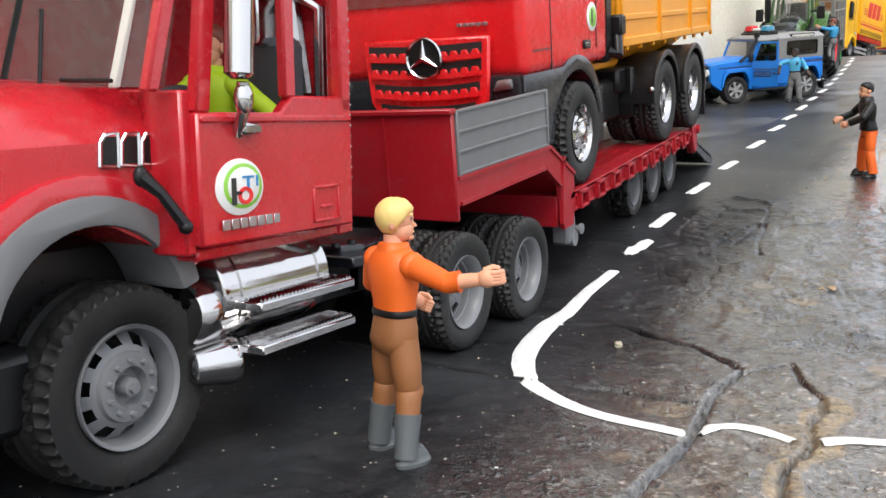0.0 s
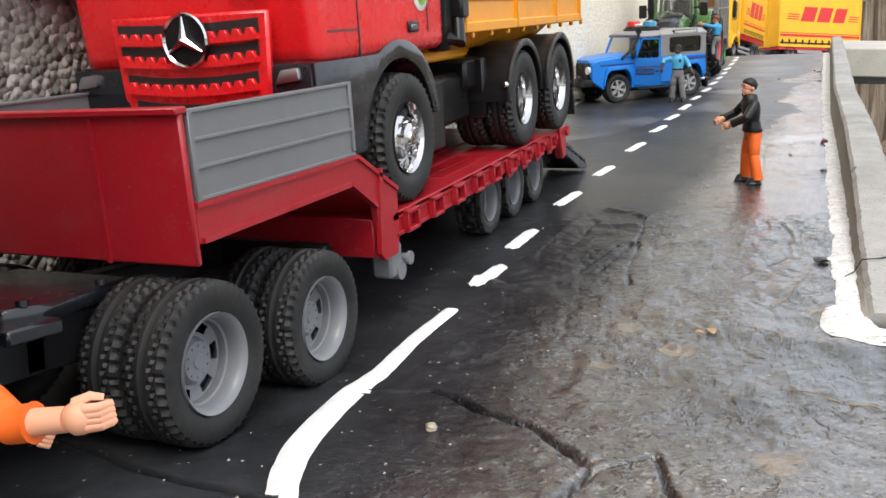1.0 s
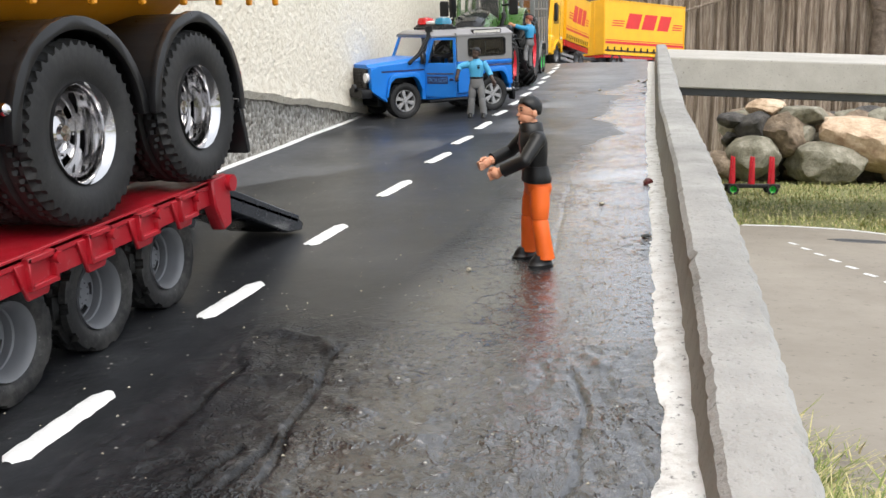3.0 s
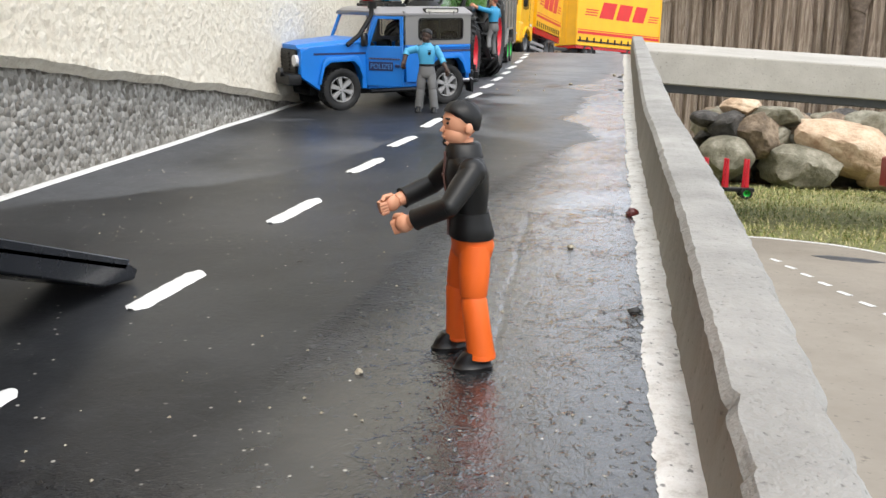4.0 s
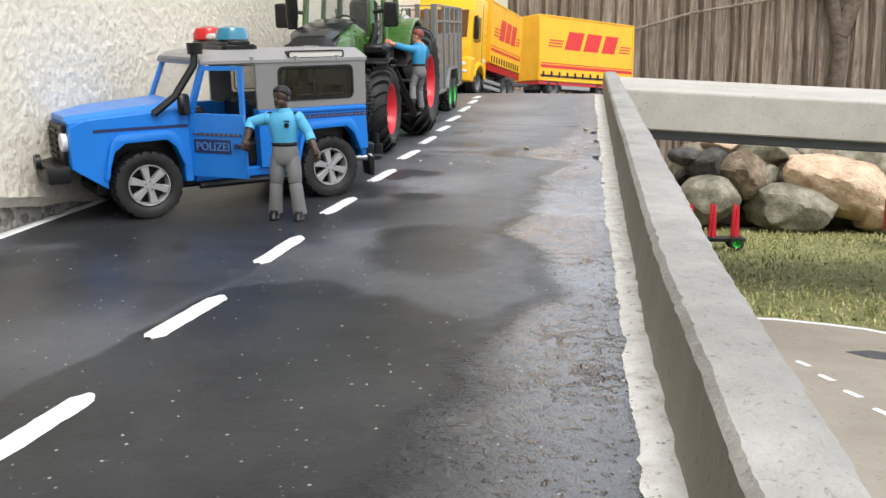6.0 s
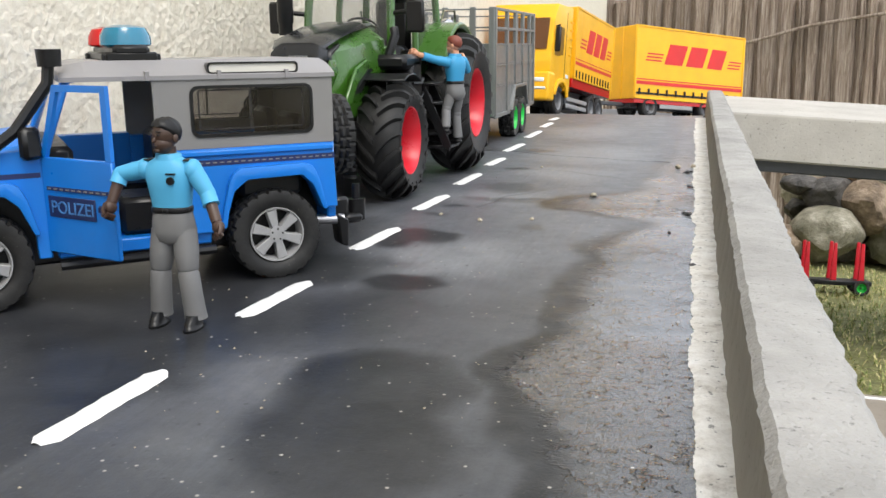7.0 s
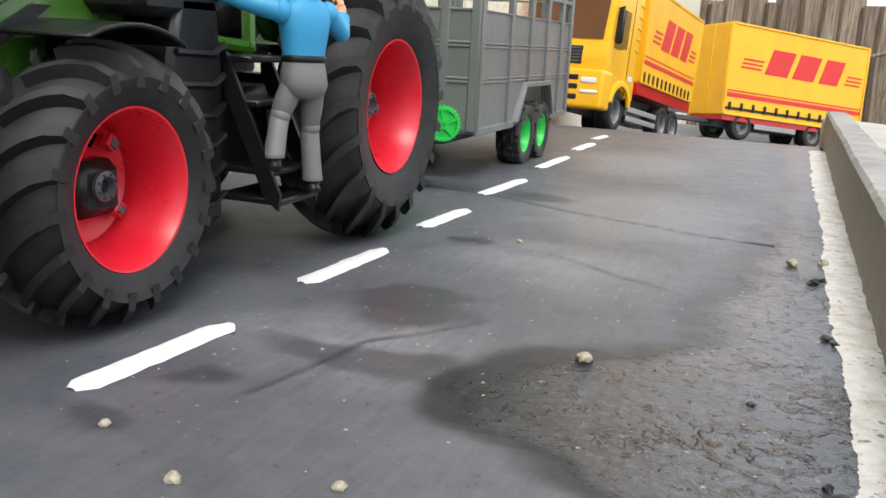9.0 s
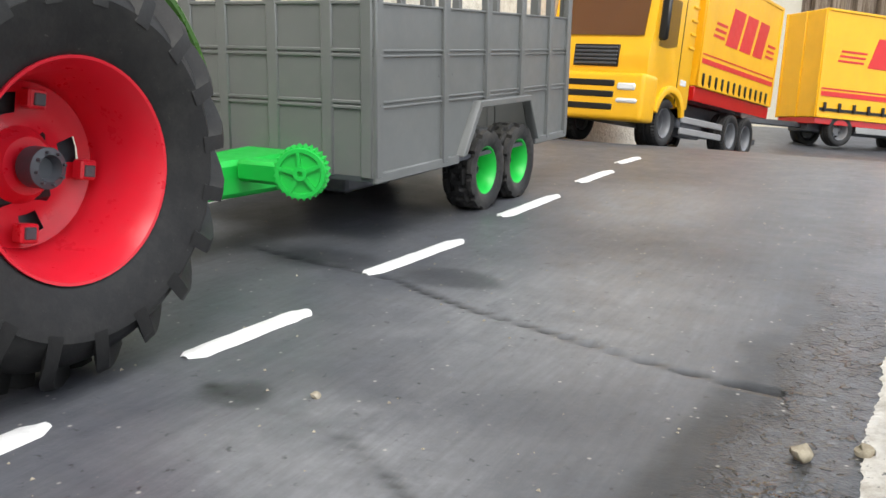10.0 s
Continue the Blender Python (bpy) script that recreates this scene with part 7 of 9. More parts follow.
    cyl(bm, (-h - 0.001, 0.12, 0.131), (-h - 0.001, 0.12, 0.14), 0.006, 0.0065, 12)
    P("snorkel", bm, BLACK, "black snorkel at the windscreen")
    bm = B()
    box(bm, -0.046, 0.046, 0.062, 0.09, 0.133, 0.138, 0.001)
    box(bm, -0.046, 0.046, 0.066, 0.086, 0.136, 0.142, 0.002)
    for x in (-0.044, 0.03):
        for y in (0.06, 0.088):
            box(bm, x, x + 0.008, y, y + 0.004, 0.123, 0.137, 0.0006)
    bar = P("light_bar", bm, BLACK, "black roof light bar")
    for x0, x1, mt in ((-0.045, -0.015, LAMP_BLUE), (-0.015, 0.013, WHITE), (0.013, 0.041, LAMP_RED)):
        bm = B()
        if mt is WHITE:
            box(bm, x0, x1, 0.068, 0.085, 0.141, 0.147, 0.002)
        else:
            lathe(bm, [(0.0128, 0), (0.0142, 0.001), (0.0138, 0.006), (0.0115, 0.0105), (0.006, 0.012), (0.0001, 0.0122)], ((x0 + x1) / 2, 0.0765, 0.141), (0, 0, 1), 28)
        P("beacon", bm, mt, "blue beacon lens" if mt is LAMP_BLUE else "", bar)
    for s in (-1, 1):
        for y in (0.001, 0.165):
            wheel(root, (s * (h - 0.0105), y, 0.0278), 0.028, 0.023, 0.0168, "mud", "alloy", s, "six-spoke silver wheel", 0.2)
    sp = wheel(root, (0, 0, 0), 0.028, 0.023, 0.0168, "mud", "alloy", 1, "spare wheel on the rear door")
    sp.matrix_basis = Matrix.Translation((0.004, -0.0555, 0.081)) @ Matrix.Rotation(radians(-90), 4, "Z")


offroader()


# ---- green farm tractor ----
def farm_tractor():
    cx, oy = -0.1, 2.3
    root = thing("farm_tractor", RAMP @ Matrix.Translation((cx, oy, 0)), "green toy farm tractor with red rims and lugged tyres", "tractor")
    def P(name, bm, mat, label="", parent=None, smooth=40, short=False):
        if short:  # the stub nose ahead of the cab
            for v in bm.verts:
                v.co.y = 2.15 + (v.co.y - 2.06) * 0.57
        bmesh.ops.translate(bm, verts=bm.verts[:], vec=(-cx, -oy, 0))
        return part(name, bm, mat, parent or root, label, smooth)
    fy, ry = 2.2215, 2.4241
    # bonnet
    bm = B()
    rings = []
    for y, w, zl, zt in ((2.062, 0.0235, 0.096, 0.138), (2.075, 0.028, 0.088, 0.147), (2.12, 0.034, 0.078, 0.15), (2.19, 0.036, 0.08, 0.156), (2.255, 0.037, 0.085, 0.158)):
        rings.append([(cx - w, y, zl), (cx - w - 0.003, y, (zl + zt) / 2), (cx - w, y, zt - 0.012), (cx - w * 0.62, y, zt - 0.002), (cx, y, zt), (cx + w * 0.62, y, zt - 0.002), (cx + w, y, zt - 0.012), (cx + w + 0.003, y, (zl + zt) / 2), (cx + w, y, zl)])
    loft(bm, rings)
    bonnet = P("bonnet", bm, GREEN, "glossy green bonnet", smooth=30, short=True)
    bm = B()
    prism(bm, [(cx - 0.019, 0.104), (cx, 0.1), (cx + 0.019, 0.104), (cx + 0.0275, 0.132), (cx + 0.02, 0.142), (cx - 0.02, 0.142), (cx - 0.0275, 0.132)], 2.052, 2.085, "y", 0.003)
    loft(bm, [[(cx - w, y, zt - 0.004), (cx - w * 0.6, y, zt + 0.001), (cx + w * 0.6, y, zt + 0.001), (cx + w, y, zt - 0.004)] for y, w, zt in ((2.054, 0.024, 0.142), (2.08, 0.029, 0.149), (2.14, 0.03, 0.156), (2.23, 0.026, 0.1615))])
    P("nose", bm, ANTHRACITE, "dark nose and bonnet top", bonnet, short=True)
    for i in range(8):
        bm = B()
        box(bm, cx - 0.0182 + i * 0.005, cx - 0.0168 + i * 0.005, 2.0495, 2.0535, 0.107, 0.127)
        P("grille_bar", bm, ANTHRACITE, "", bonnet, short=True)
    bm = B()
    prism(bm, [(cx - 0.0285, 0.13), (cx - 0.02, 0.102), (cx, 0.0975), (cx + 0.02, 0.102), (cx + 0.0285, 0.13), (cx + 0.031, 0.118), (cx + 0.024, 0.097), (cx, 0.0915), (cx - 0.024, 0.097), (cx - 0.031, 0.118)], 2.05, 2.08, "y", 0.0015)
    P("nose_lip", bm, GREEN, "green lip round the nose", bonnet, short=True)
    for s in (-1, 1):
        bm = B()
        prism(bm, [(2.056, 0.13), (2.092, 0.1385), (2.096, 0.1425), (2.06, 0.1355)], cx + s * 0.0245 - 0.003, cx + s * 0.0245 + 0.004, "x", 0.001)
        P("headlight", bm, PRINT_BLACK, "slim dark headlight", bonnet, short=True)
    bm = B()
    for i in range(5):
        box(bm, cx - 0.008 + i * 0.0035, cx - 0.0055 + i * 0.0035, 2.049, 2.0525, 0.1295, 0.1325)
    P("nameplate", bm, DULL_METAL, "silver nameplate of plain bars", bonnet, short=True)
    for s in (-1, 1):
        bm = B()
        x = cx + s * 0.0385
        prism(bm, [(2.066, 0.09), (2.09, 0.092), (2.12, 0.112), (2.16, 0.123), (2.18, 0.1255), (2.16, 0.1285), (2.11, 0.121), (2.07, 0.098)], x - 0.0015, x + 0.0015, "x", 0.001)
        P("side_trim", bm, GREEN, "", bonnet, short=True)
        bm = B()
        prism(bm, [(2.095, 0.098), (2.12, 0.105), (2.17, 0.12), (2.185, 0.12), (2.13, 0.1)], x - 0.0012, x + 0.0012, "x")
        P("side_grille", bm, BLACK, "", bonnet, short=True)
    # front carrier and axle
    bm = B()
    box(bm, cx - 0.028, cx + 0.028, 2.07, 2.12, 0.066, 0.09, 0.006)
    box(bm, cx - 0.024, cx + 0.024, 2.06, 2.1, 0.05, 0.068, 0.006)
    for s in (-1, 1):
        box(bm, cx + s * 0.024 - 0.005, cx + s * 0.024 + 0.005, 2.02, 2.06, 0.028, 0.046, 0.003)
        tube(bm, [(cx + s * 0.03, 2.05, 0.08), (cx + s * 0.03, 2.03, 0.05)], 0.0035, 8)
    cyl(bm, (cx - 0.036, 2.03, 0.036), (cx + 0.036, 2.03, 0.036), 0.004)
    for s in (-1, 1):
        tube(bm, [(cx + s * 0.035, 2.07, 0.075), (cx + s * 0.046, 2.04, 0.06), (cx + s * 0.046, 2.03, 0.04)], 0.005, 8)
        for k in range(5):
            lathe(bm, [(0.006, 0), (0.006, 0.003)], (cx + s * 0.045, 2.045, 0.03 + k * 0.006), (0, 0, 1), 12)
    P("front_carrier", bm, BLACK, "dark grey front linkage", short=True)
    bm = B()
    box(bm, cx - 0.06, cx + 0.06, fy - 0.012, fy + 0.012, 0.042, 0.064, 0.004)
    box(bm, cx - 0.03, cx + 0.03, 2.17, 2.47, 0.04, 0.085, 0.006)
    box(bm, cx - 0.06, cx + 0.06, ry - 0.015, ry + 0.015, 0.06, 0.09, 0.004)
    P("transmission", bm, BLACK)
    # side tank with ribs, steps
    for s in (-1, 1):
        bm = B()
        xa, xb = sorted((cx + s * 0.03, cx + s * 0.066))
        prism(bm, [(2.262, 0.03), (2.255, 0.1), (2.262, 0.128), (2.288, 0.128), (2.292, 0.1), (2.292, 0.03)], xa, xb, "x", 0.003)
        box(bm, xa, xb, 2.238, 2.292, 0.118, 0.132, 0.004)
        tank = P("side_tank", bm, BLACK, "black ribbed side tank")
        for k in range(6):
            z = 0.04 + k * 0.013
            xo = cx + s * 0.0665
            bm = B()
            tube(bm, [(xo, 2.258, z), (xo + s * 0.0008, 2.282, z - 0.001), (xo, 2.291, z + 0.003)], 0.0016, 6)
            P("rib", bm, BLACK, "", tank)
        for k, (z, out) in enumerate(((0.042, 0.094), (0.055, 0.09), (0.085, 0.082), (0.104, 0.078))):
            bm = B()
            xa, xb = sorted((cx + s * 0.06, cx + s * out))
            box(bm, xa, xb, 2.294, 2.328, z - 0.003, z, 0.0008)
            P("step", bm, BLACK)
        bm = B()
        for y in (2.293, 2.327):
            prism(bm, [(cx + s * 0.062, 0.105), (cx + s * 0.066, 0.105), (cx + s * 0.094, 0.044), (cx + s * 0.093, 0.037), (cx + s * 0.086, 0.042), (cx + s * 0.062, 0.095)], y, y + 0.002, "y")
        P("step_side", bm, BLACK)
    # fenders
    for s in (-1, 1):
        bm = B()
        xa, xb = sorted((cx + s * 0.038, cx + s * 0.078))
        prism(bm, arc(fy, 0.053, 0.0625, 62, 113, 12) + arc(fy, 0.053, 0.0608, 113, 62, 12), xa, xb, "x", 0.0006)
        tube(bm, [(cx + s * 0.03, fy, 0.1), (cx + s * 0.05, fy, 0.113)], 0.003)
        P("front_fender", bm, BLACK, "thin black front fender")
        bm = B()
        xa, xb = sorted((cx + s * 0.034, cx + s * 0.074))
        prism(bm, arc(ry, 0.077, 0.088, 20, 145, 14) + arc(ry, 0.077, 0.082, 145, 20, 14), xa, xb, "x", 0.002)
        prism(bm, arc(ry, 0.077, 0.086, 20, 145, 14) + [(ry - 0.05, 0.11), (ry + 0.06, 0.1)], cx + s * 0.036 - 0.002, cx + s * 0.036 + 0.002, "x")
        P("rear_fender", bm, GREEN, "green rear fender")
    # cab
    bm = B()
    for s in (-1, 1):
        x = cx + s * 0.044
        tube(bm, [(x, 2.262, 0.125), (x - s * 0.002, 2.268, 0.18), (x - s * 0.006, 2.282, 0.232)], 0.0042, 8)
        tube(bm, [(x, 2.345, 0.105), (x - s * 0.002, 2.345, 0.17), (x - s * 0.006, 2.35, 0.232)], 0.0036, 8)
        tube(bm, [(x, 2.43, 0.14), (x - s * 0.006, 2.425, 0.232)], 0.0042, 8)
        tube(bm, [(x, 2.262, 0.126), (x, 2.3, 0.11), (x, 2.345, 0.106)], 0.0035, 8)
    box(bm, cx - 0.045, cx + 0.045, 2.258, 2.268, 0.12, 0.14, 0.002)
    box(bm, cx - 0.046, cx + 0.046, 2.268, 2.445, 0.231, 0.247, 0.006, seg=2)
    P("cab_frame", bm, GREEN, "green cab frame and roof")
    for q in ((cx - 0.044, cx + 0.044, 2.262, 2.2632), (cx - 0.044, cx - 0.043, 2.35, 2.425), (cx + 0.043, cx + 0.044, 2.35, 2.425), (cx - 0.042, cx + 0.042, 2.43, 2.431)):
        bm = B()
        box(bm, *q, 0.14, 0.23)
        P("cab_window", bm, GLASS, "clear cab window")
    bm = B()
    box(bm, cx - 0.02, cx + 0.02, 2.36, 2.4, 0.11, 0.14, 0.005)
    box(bm, cx - 0.02, cx + 0.02, 2.395, 2.408, 0.13, 0.19, 0.005)
    box(bm, cx - 0.042, cx + 0.042, 2.27, 2.43, 0.1, 0.108, 0.002)
    tube(bm, [(cx, 2.285, 0.11), (cx, 2.3, 0.155)], 0.005)
    lathe(bm, [(0.015, 0), (0.0165, 0.0015), (0.015, 0.003), (0.0135, 0.0015)], (cx, 2.303, 0.158), (0, 0.5, 0.85), 24, 0, False)
    P("seat", bm, BLACK, "black seat and steering wheel")
    for s in (-1, 1):
        bm = B()
        x = cx + s * 0.062
        tube(bm, [(cx + s * 0.042, 2.268, 0.17), (x, 2.262, 0.172), (x + s * 0.008, 2.258, 0.166)], 0.0024, 8)
        box(bm, x + s * 0.008 - 0.009, x + s * 0.008 + 0.009, 2.254, 2.259, 0.152, 0.182, 0.002)
        P("mirror", bm, BLACK, "black mirror on an arm")
    bm = B()
    tube(bm, [(cx + 0.046, 2.247, 0.13), (cx + 0.052, 2.25, 0.15), (cx + 0.05, 2.252, 0.156)], 0.0045, 8)
    P("handrail", bm, BLACK, "black grab handle at the cab door")
    bm = B()
    lathe(bm, [(0.0065, 0), (0.0065, 0.01), (0.0075, 0.012), (0.0075, 0.06)], (cx - 0.045, 2.22, 0.15), (0, 0, 1), 16)
    P("exhaust_stack", bm, BLACK)
    for s in (-1, 1):
        bm = B()
        ball(bm, (cx + s * 0.05, 2.44, 0.158), 0.012, 0, 14)
        tube(bm, [(cx + s * 0.04, 2.425, 0.14), (cx + s * 0.05, 2.432, 0.178), (cx + s * 0.055, 2.46, 0.178), (cx + s * 0.055, 2.47, 0.145)], 0.0014, 6)
        P("work_lamp", bm, CHROME, "chrome work lamp with a bracket")
    o = Vector((-cx, -oy, 0))
    for s in (-1, 1):
        wheel(root, Vector((cx + s * 0.0575, fy, 0.0545)) + o, 0.0545, 0.043, 0.0295, "farm", "farm", s, "red front rim with grey hub", 0.4)
        wheel(root, Vector((cx + s * 0.0696, ry, 0.0765)) + o, 0.0775, 0.05, 0.0359, "farm", "farm", s, "red rear rim with grey hub", 0.9)


farm_tractor()


# ---- grey cattle trailer ----
def cattle_trailer():
    cx, oy = -0.108, 2.8
    root = thing("cattle_trailer", RAMP @ Matrix.Translation((cx, oy, 0)), "grey toy cattle trailer with green wheels and drawbar", "trailer")
    def P(name, bm, mat, label="", parent=None, smooth=40):
        bmesh.ops.translate(bm, verts=bm.verts[:], vec=(-cx, -oy, 0))
        return part(name, bm, mat, parent or root, label, smooth)
    N, Fr = -0.038, -0.178
    y0, y1, zb, zt = 2.65, 2.968, 0.042, 0.19
    zs = 0.141
    for s in (1, 0):
        xa, xb = (N - 0.003, N) if s else (Fr, Fr + 0.003)
        bm = B()
        prism(bm, [(y0, zb), (2.762, zb + 0.002), (2.782, 0.076), (2.874, 0.076), (2.89, zb + 0.002), (y1, zb), (y1, zs), (y0, zs)], xa, xb, "x", 0.0004)
        P("side_wall", bm, CATTLE_GREY, "grey panelled side wall")
        xo = (N - 0.001, N + 0.002) if s else (Fr - 0.002, Fr + 0.001)
        for y in (y0, 2.732, 2.796, 2.858, 2.918, y1 - 0.008):
            bm = B()
            box(bm, xo[0] - 0.002, xo[1] + 0.0005, y, y + 0.008, 0.078 if 2.77 < y < 2.87 else zb, zt, 0.0008)
            for z in (0.084, 0.112):
                ball(bm, (xo[1] if s else xo[0], y + 0.004, z), 0.0009, 0, 6)
            P("post", bm, CATTLE_GREY)
        for z in (0.0815, 0.0845, 0.1105, 0.1135, 0.1395):
            bm = B()
            box(bm, xo[0], xo[1] - 0.0008, y0, y1, z, z + 0.0014, 0.0004)
            P("rail", bm, CATTLE_GREY)
        for z in (0.16, 0.186):
            bm = B()
            box(bm, xo[0] - 0.001, xo[1] - 0.0005, y0, y1, z, z + 0.004, 0.0006)
            P("rail", bm, CATTLE_GREY)
        bm = B()
        prism(bm, [(2.755, 0.044), (2.781, 0.08), (2.875, 0.08), (2.897, 0.044), (2.891, 0.044), (2.872, 0.0755), (2.784, 0.0755), (2.761, 0.044)], xo[0], xo[1] + 0.004 if s else xo[1], "x", 0.0006)
        box(bm, xo[0], xo[1], y0, 2.757, zb - 0.003, zb + 0.003, 0.0006)
        box(bm, xo[0], xo[1], 2.895, y1, zb - 0.003, zb + 0.003, 0.0006)
        P("wheel_arch", bm, CATTLE_GREY)
    for y in (y0, y1 - 0.003):
        bm = B()
        box(bm, Fr, N, y, y + 0.003, zb, zs, 0.0004)
        P("end_wall", bm, CATTLE_GREY, "grey panelled end wall")
        for x in (Fr, -0.15, -0.112, -0.073, N - 0.008):
            bm = B()
            box(bm, x, x + 0.008, y - 0.0015, y + 0.0045, zb, zt, 0.0008)
            P("post", bm, CATTLE_GREY)
        for z in (0.0815, 0.0845, 0.1105, 0.1135, 0.1395, 0.162, 0.186):
            bm = B()
            box(bm, Fr, N, y - 0.0012, y + 0.004, z, z + 0.002, 0.0004)
            P("rail", bm, CATTLE_GREY)
    bm = B()
    box(bm, Fr, N, y0, y1, zb - 0.002, zb + 0.001)
    box(bm, -0.14, -0.076, y0 + 0.03, y1 - 0.02, 0.026, zb, 0.002)
    P("floor", bm, DARK_GREY)
    bm = B()
    prism(bm, [(-0.132, 2.652), (-0.084, 2.652), (-0.096, 2.56), (-0.12, 2.56)], 0.034, 0.055, "z", 0.003)
    box(bm, -0.116, -0.1, 2.51, 2.57, 0.038, 0.052, 0.003)
    box(bm, -0.09, -0.05, 2.592, 2.606, 0.044, 0.056, 0.002)
    P("drawbar", bm, BRIGHT_GREEN, "bright green drawbar")
    bm = B()
    n = 28
    t = B()
    prism(t, [(q * math.cos(2 * math.pi * i / (2 * n)), q * math.sin(2 * math.pi * i / (2 * n))) for i in range(2 * n) for q in [0.0145 if i % 2 else 0.0128]], -0.005, 0.006, "x", 0.0)
    turned = Matrix.Translation((-0.045, 2.592, 0.053)) @ Matrix.Rotation(radians(-62), 4, "Z")
    face = turned @ Vector((0.006, 0, 0))
    join(bm, t, 0, turned)
    lathe(bm, [(0.0132, 0), (0.0128, 0.002), (0.0108, 0.002), (0.0104, 0.0006), (0.0035, 0.0006), (0.0035, 0.003), (0.0015, 0.003), (0.0014, 0.001), (0.0001, 0.001)], face, turned.to_3x3() @ Vector((1, 0, 0)), 28, 0, False)
    for i in range(5):
        box(bm, 0.0062, 0.0082, 0.002, 0.0112, -0.001, 0.001, 0, 0, turned @ Matrix.Rotation(math.pi * 0.4 * i + 0.4, 4, "X"))
    P("winding_knob", bm, BRIGHT_GREEN, "green ribbed winding knob")
    o = Vector((-cx, -oy, 0))
    for y in (2.802, 2.862):
        for s in (1, -1):
            x = N - 0.0085 if s > 0 else Fr + 0.0085
            wheel(root, Vector((x, y, 0.029)) + o, 0.0295, 0.024, 0.0165, "block", "green", s, "bright green rim", y * 5)


cattle_trailer()


# ---- yellow parcel lorry and its drawbar trailer ----
def parcel_print(P, parent, y0, y1, z, x, h):
    """The maker's mark as slanted plain bars, with speed lines on both sides."""
    L = y1 - y0
    bm = B()
    def bar(a, b, c, d):
        k = 0.35
        prism(bm, [(a + k * (c - z), c), (b + k * (c - z), c), (b + k * (d - z), d), (a + k * (d - z), d)], x, x + 0.0006, "x")
    for a, b in ((0.25, 0.41), (0.445, 0.6), (0.64, 0.78)):
        bar(y0 + L * a, y0 + L * b, z, z + h)
    for k in range(3):
        zz = z + h * (0.1 + 0.16 * k)
        bar(y0 + L * 0.08, y0 + L * 0.22, zz, zz + h * 0.07)
        bar(y0 + L * 0.83, y0 + L * 0.95, zz, zz + h * 0.07)
    P("print", bm, PRINT_RED, "red mark of slanted bars", parent)


def lorry():
    # local: front at -y, near side +x
    root = thing("parcel_lorry", RAMP @ Matrix.Translation((-0.0666, 3.3216, -0.0041)) @ Matrix.Rotation(radians(-11.5), 4, "Z") @ Matrix.Rotation(radians(-8.2), 4, "X"), "yellow toy parcel lorry with a curtain-sided body", "truck")
    P = lambda name, bm, mat, label="", parent=None, smooth=40: part(name, bm, mat, parent or root, label, smooth)
    N, Fr = 0.0, -0.15
    bm = B()
    prism(bm, [(0.004, 0.045), (0.0, 0.11), (0.014, 0.2), (0.034, 0.236), (0.13, 0.242), (0.135, 0.055), (0.095, 0.05)] + arc(0.072, 0.035, 0.034, 20, 160, 8) + [(0.03, 0.045)], Fr, N, "x", 0.004, seg=2)
    cab = P("cab", bm, YELLOW, "yellow lorry cab")
    bm = B()
    prism(bm, [(0.0015, 0.136), (0.0122, 0.203), (0.0157, 0.203), (0.006, 0.136)], Fr + 0.01, N - 0.012, "x", 0.0005)
    P("windscreen", bm, AMBER, "amber-tinted windscreen", cab)
    bm = B()
    prism(bm, [(0.022, 0.126), (0.032, 0.19), (0.075, 0.19), (0.075, 0.132), (0.045, 0.126)], N - 0.001, N + 0.0008, "x", 0.0004)
    P("side_window", bm, SMOKED, "dark side window", cab)
    bm = B()
    box(bm, N - 0.0005, N + 0.0006, 0.09, 0.0912, 0.06, 0.225)
    P("door_gap", bm, BLACK, "", cab)
    bm = B()
    box(bm, -0.108, -0.042, -0.001, 0.004, 0.096, 0.124, 0.001)
    P("grille", bm, BLACK, "black grille", cab)
    for i in range(5):
        bm = B()
        box(bm, -0.106, -0.044, -0.0025, 0.0, 0.0985 + i * 0.005, 0.1015 + i * 0.005, 0.0006)
        P("grille_bar", bm, DARK_GREY, "", cab)
    bm = B()
    box(bm, Fr + 0.002, N + 0.003, -0.01, 0.03, 0.028, 0.088, 0.006, seg=3)
    bumper = P("bumper", bm, YELLOW, "yellow bumper", cab)
    for z in (0.04, 0.056, 0.07):
        bm = B()
        box(bm, -0.112, -0.038, -0.0112, -0.006, z, z + 0.008, 0.0012)
        part("slot", bm, BLACK, bumper, "black air slot")
    bm = B()
    prism(bm, arc(0.072, 0.0345, 0.047, 12, 168, 14) + arc(0.072, 0.0345, 0.0375, 168, 12, 14), N - 0.004, N + 0.005, "x", 0.0015, seg=2)
    P("wheel_arch", bm, YELLOW, "yellow flared wheel arch", cab)
    bm = B()
    prism(bm, [(0.108, 0.03), (0.106, 0.062), (0.118, 0.066), (0.12, 0.03)], N - 0.024, N, "x", 0.001)
    P("mud_flap", bm, DARK_GREY, "", cab)
    for x in (-0.034, -0.142):
        for z in (0.066, 0.05):
            bm = B()
            box(bm, x, x + 0.026 if z > 0.06 else x + 0.03, -0.0122, -0.006, z, z + (0.009 if z > 0.06 else 0.006), 0.002)
            P("headlight", bm, LAMP_CLEAR, "clear headlight", cab)
    bm = B()
    box(bm, N + 0.001, N + 0.014, 0.014, 0.02, 0.132, 0.185, 0.003)
    tube(bm, [(N, 0.022, 0.186), (N + 0.01, 0.018, 0.188)], 0.002)
    P("mirror", bm, BLACK, "black door mirror", cab)
    bm = B()
    box(bm, N - 0.0004, N + 0.0008, 0.1, 0.118, 0.085, 0.093, 0.0003)
    P("sticker", bm, LAMP_CLEAR, "", cab)
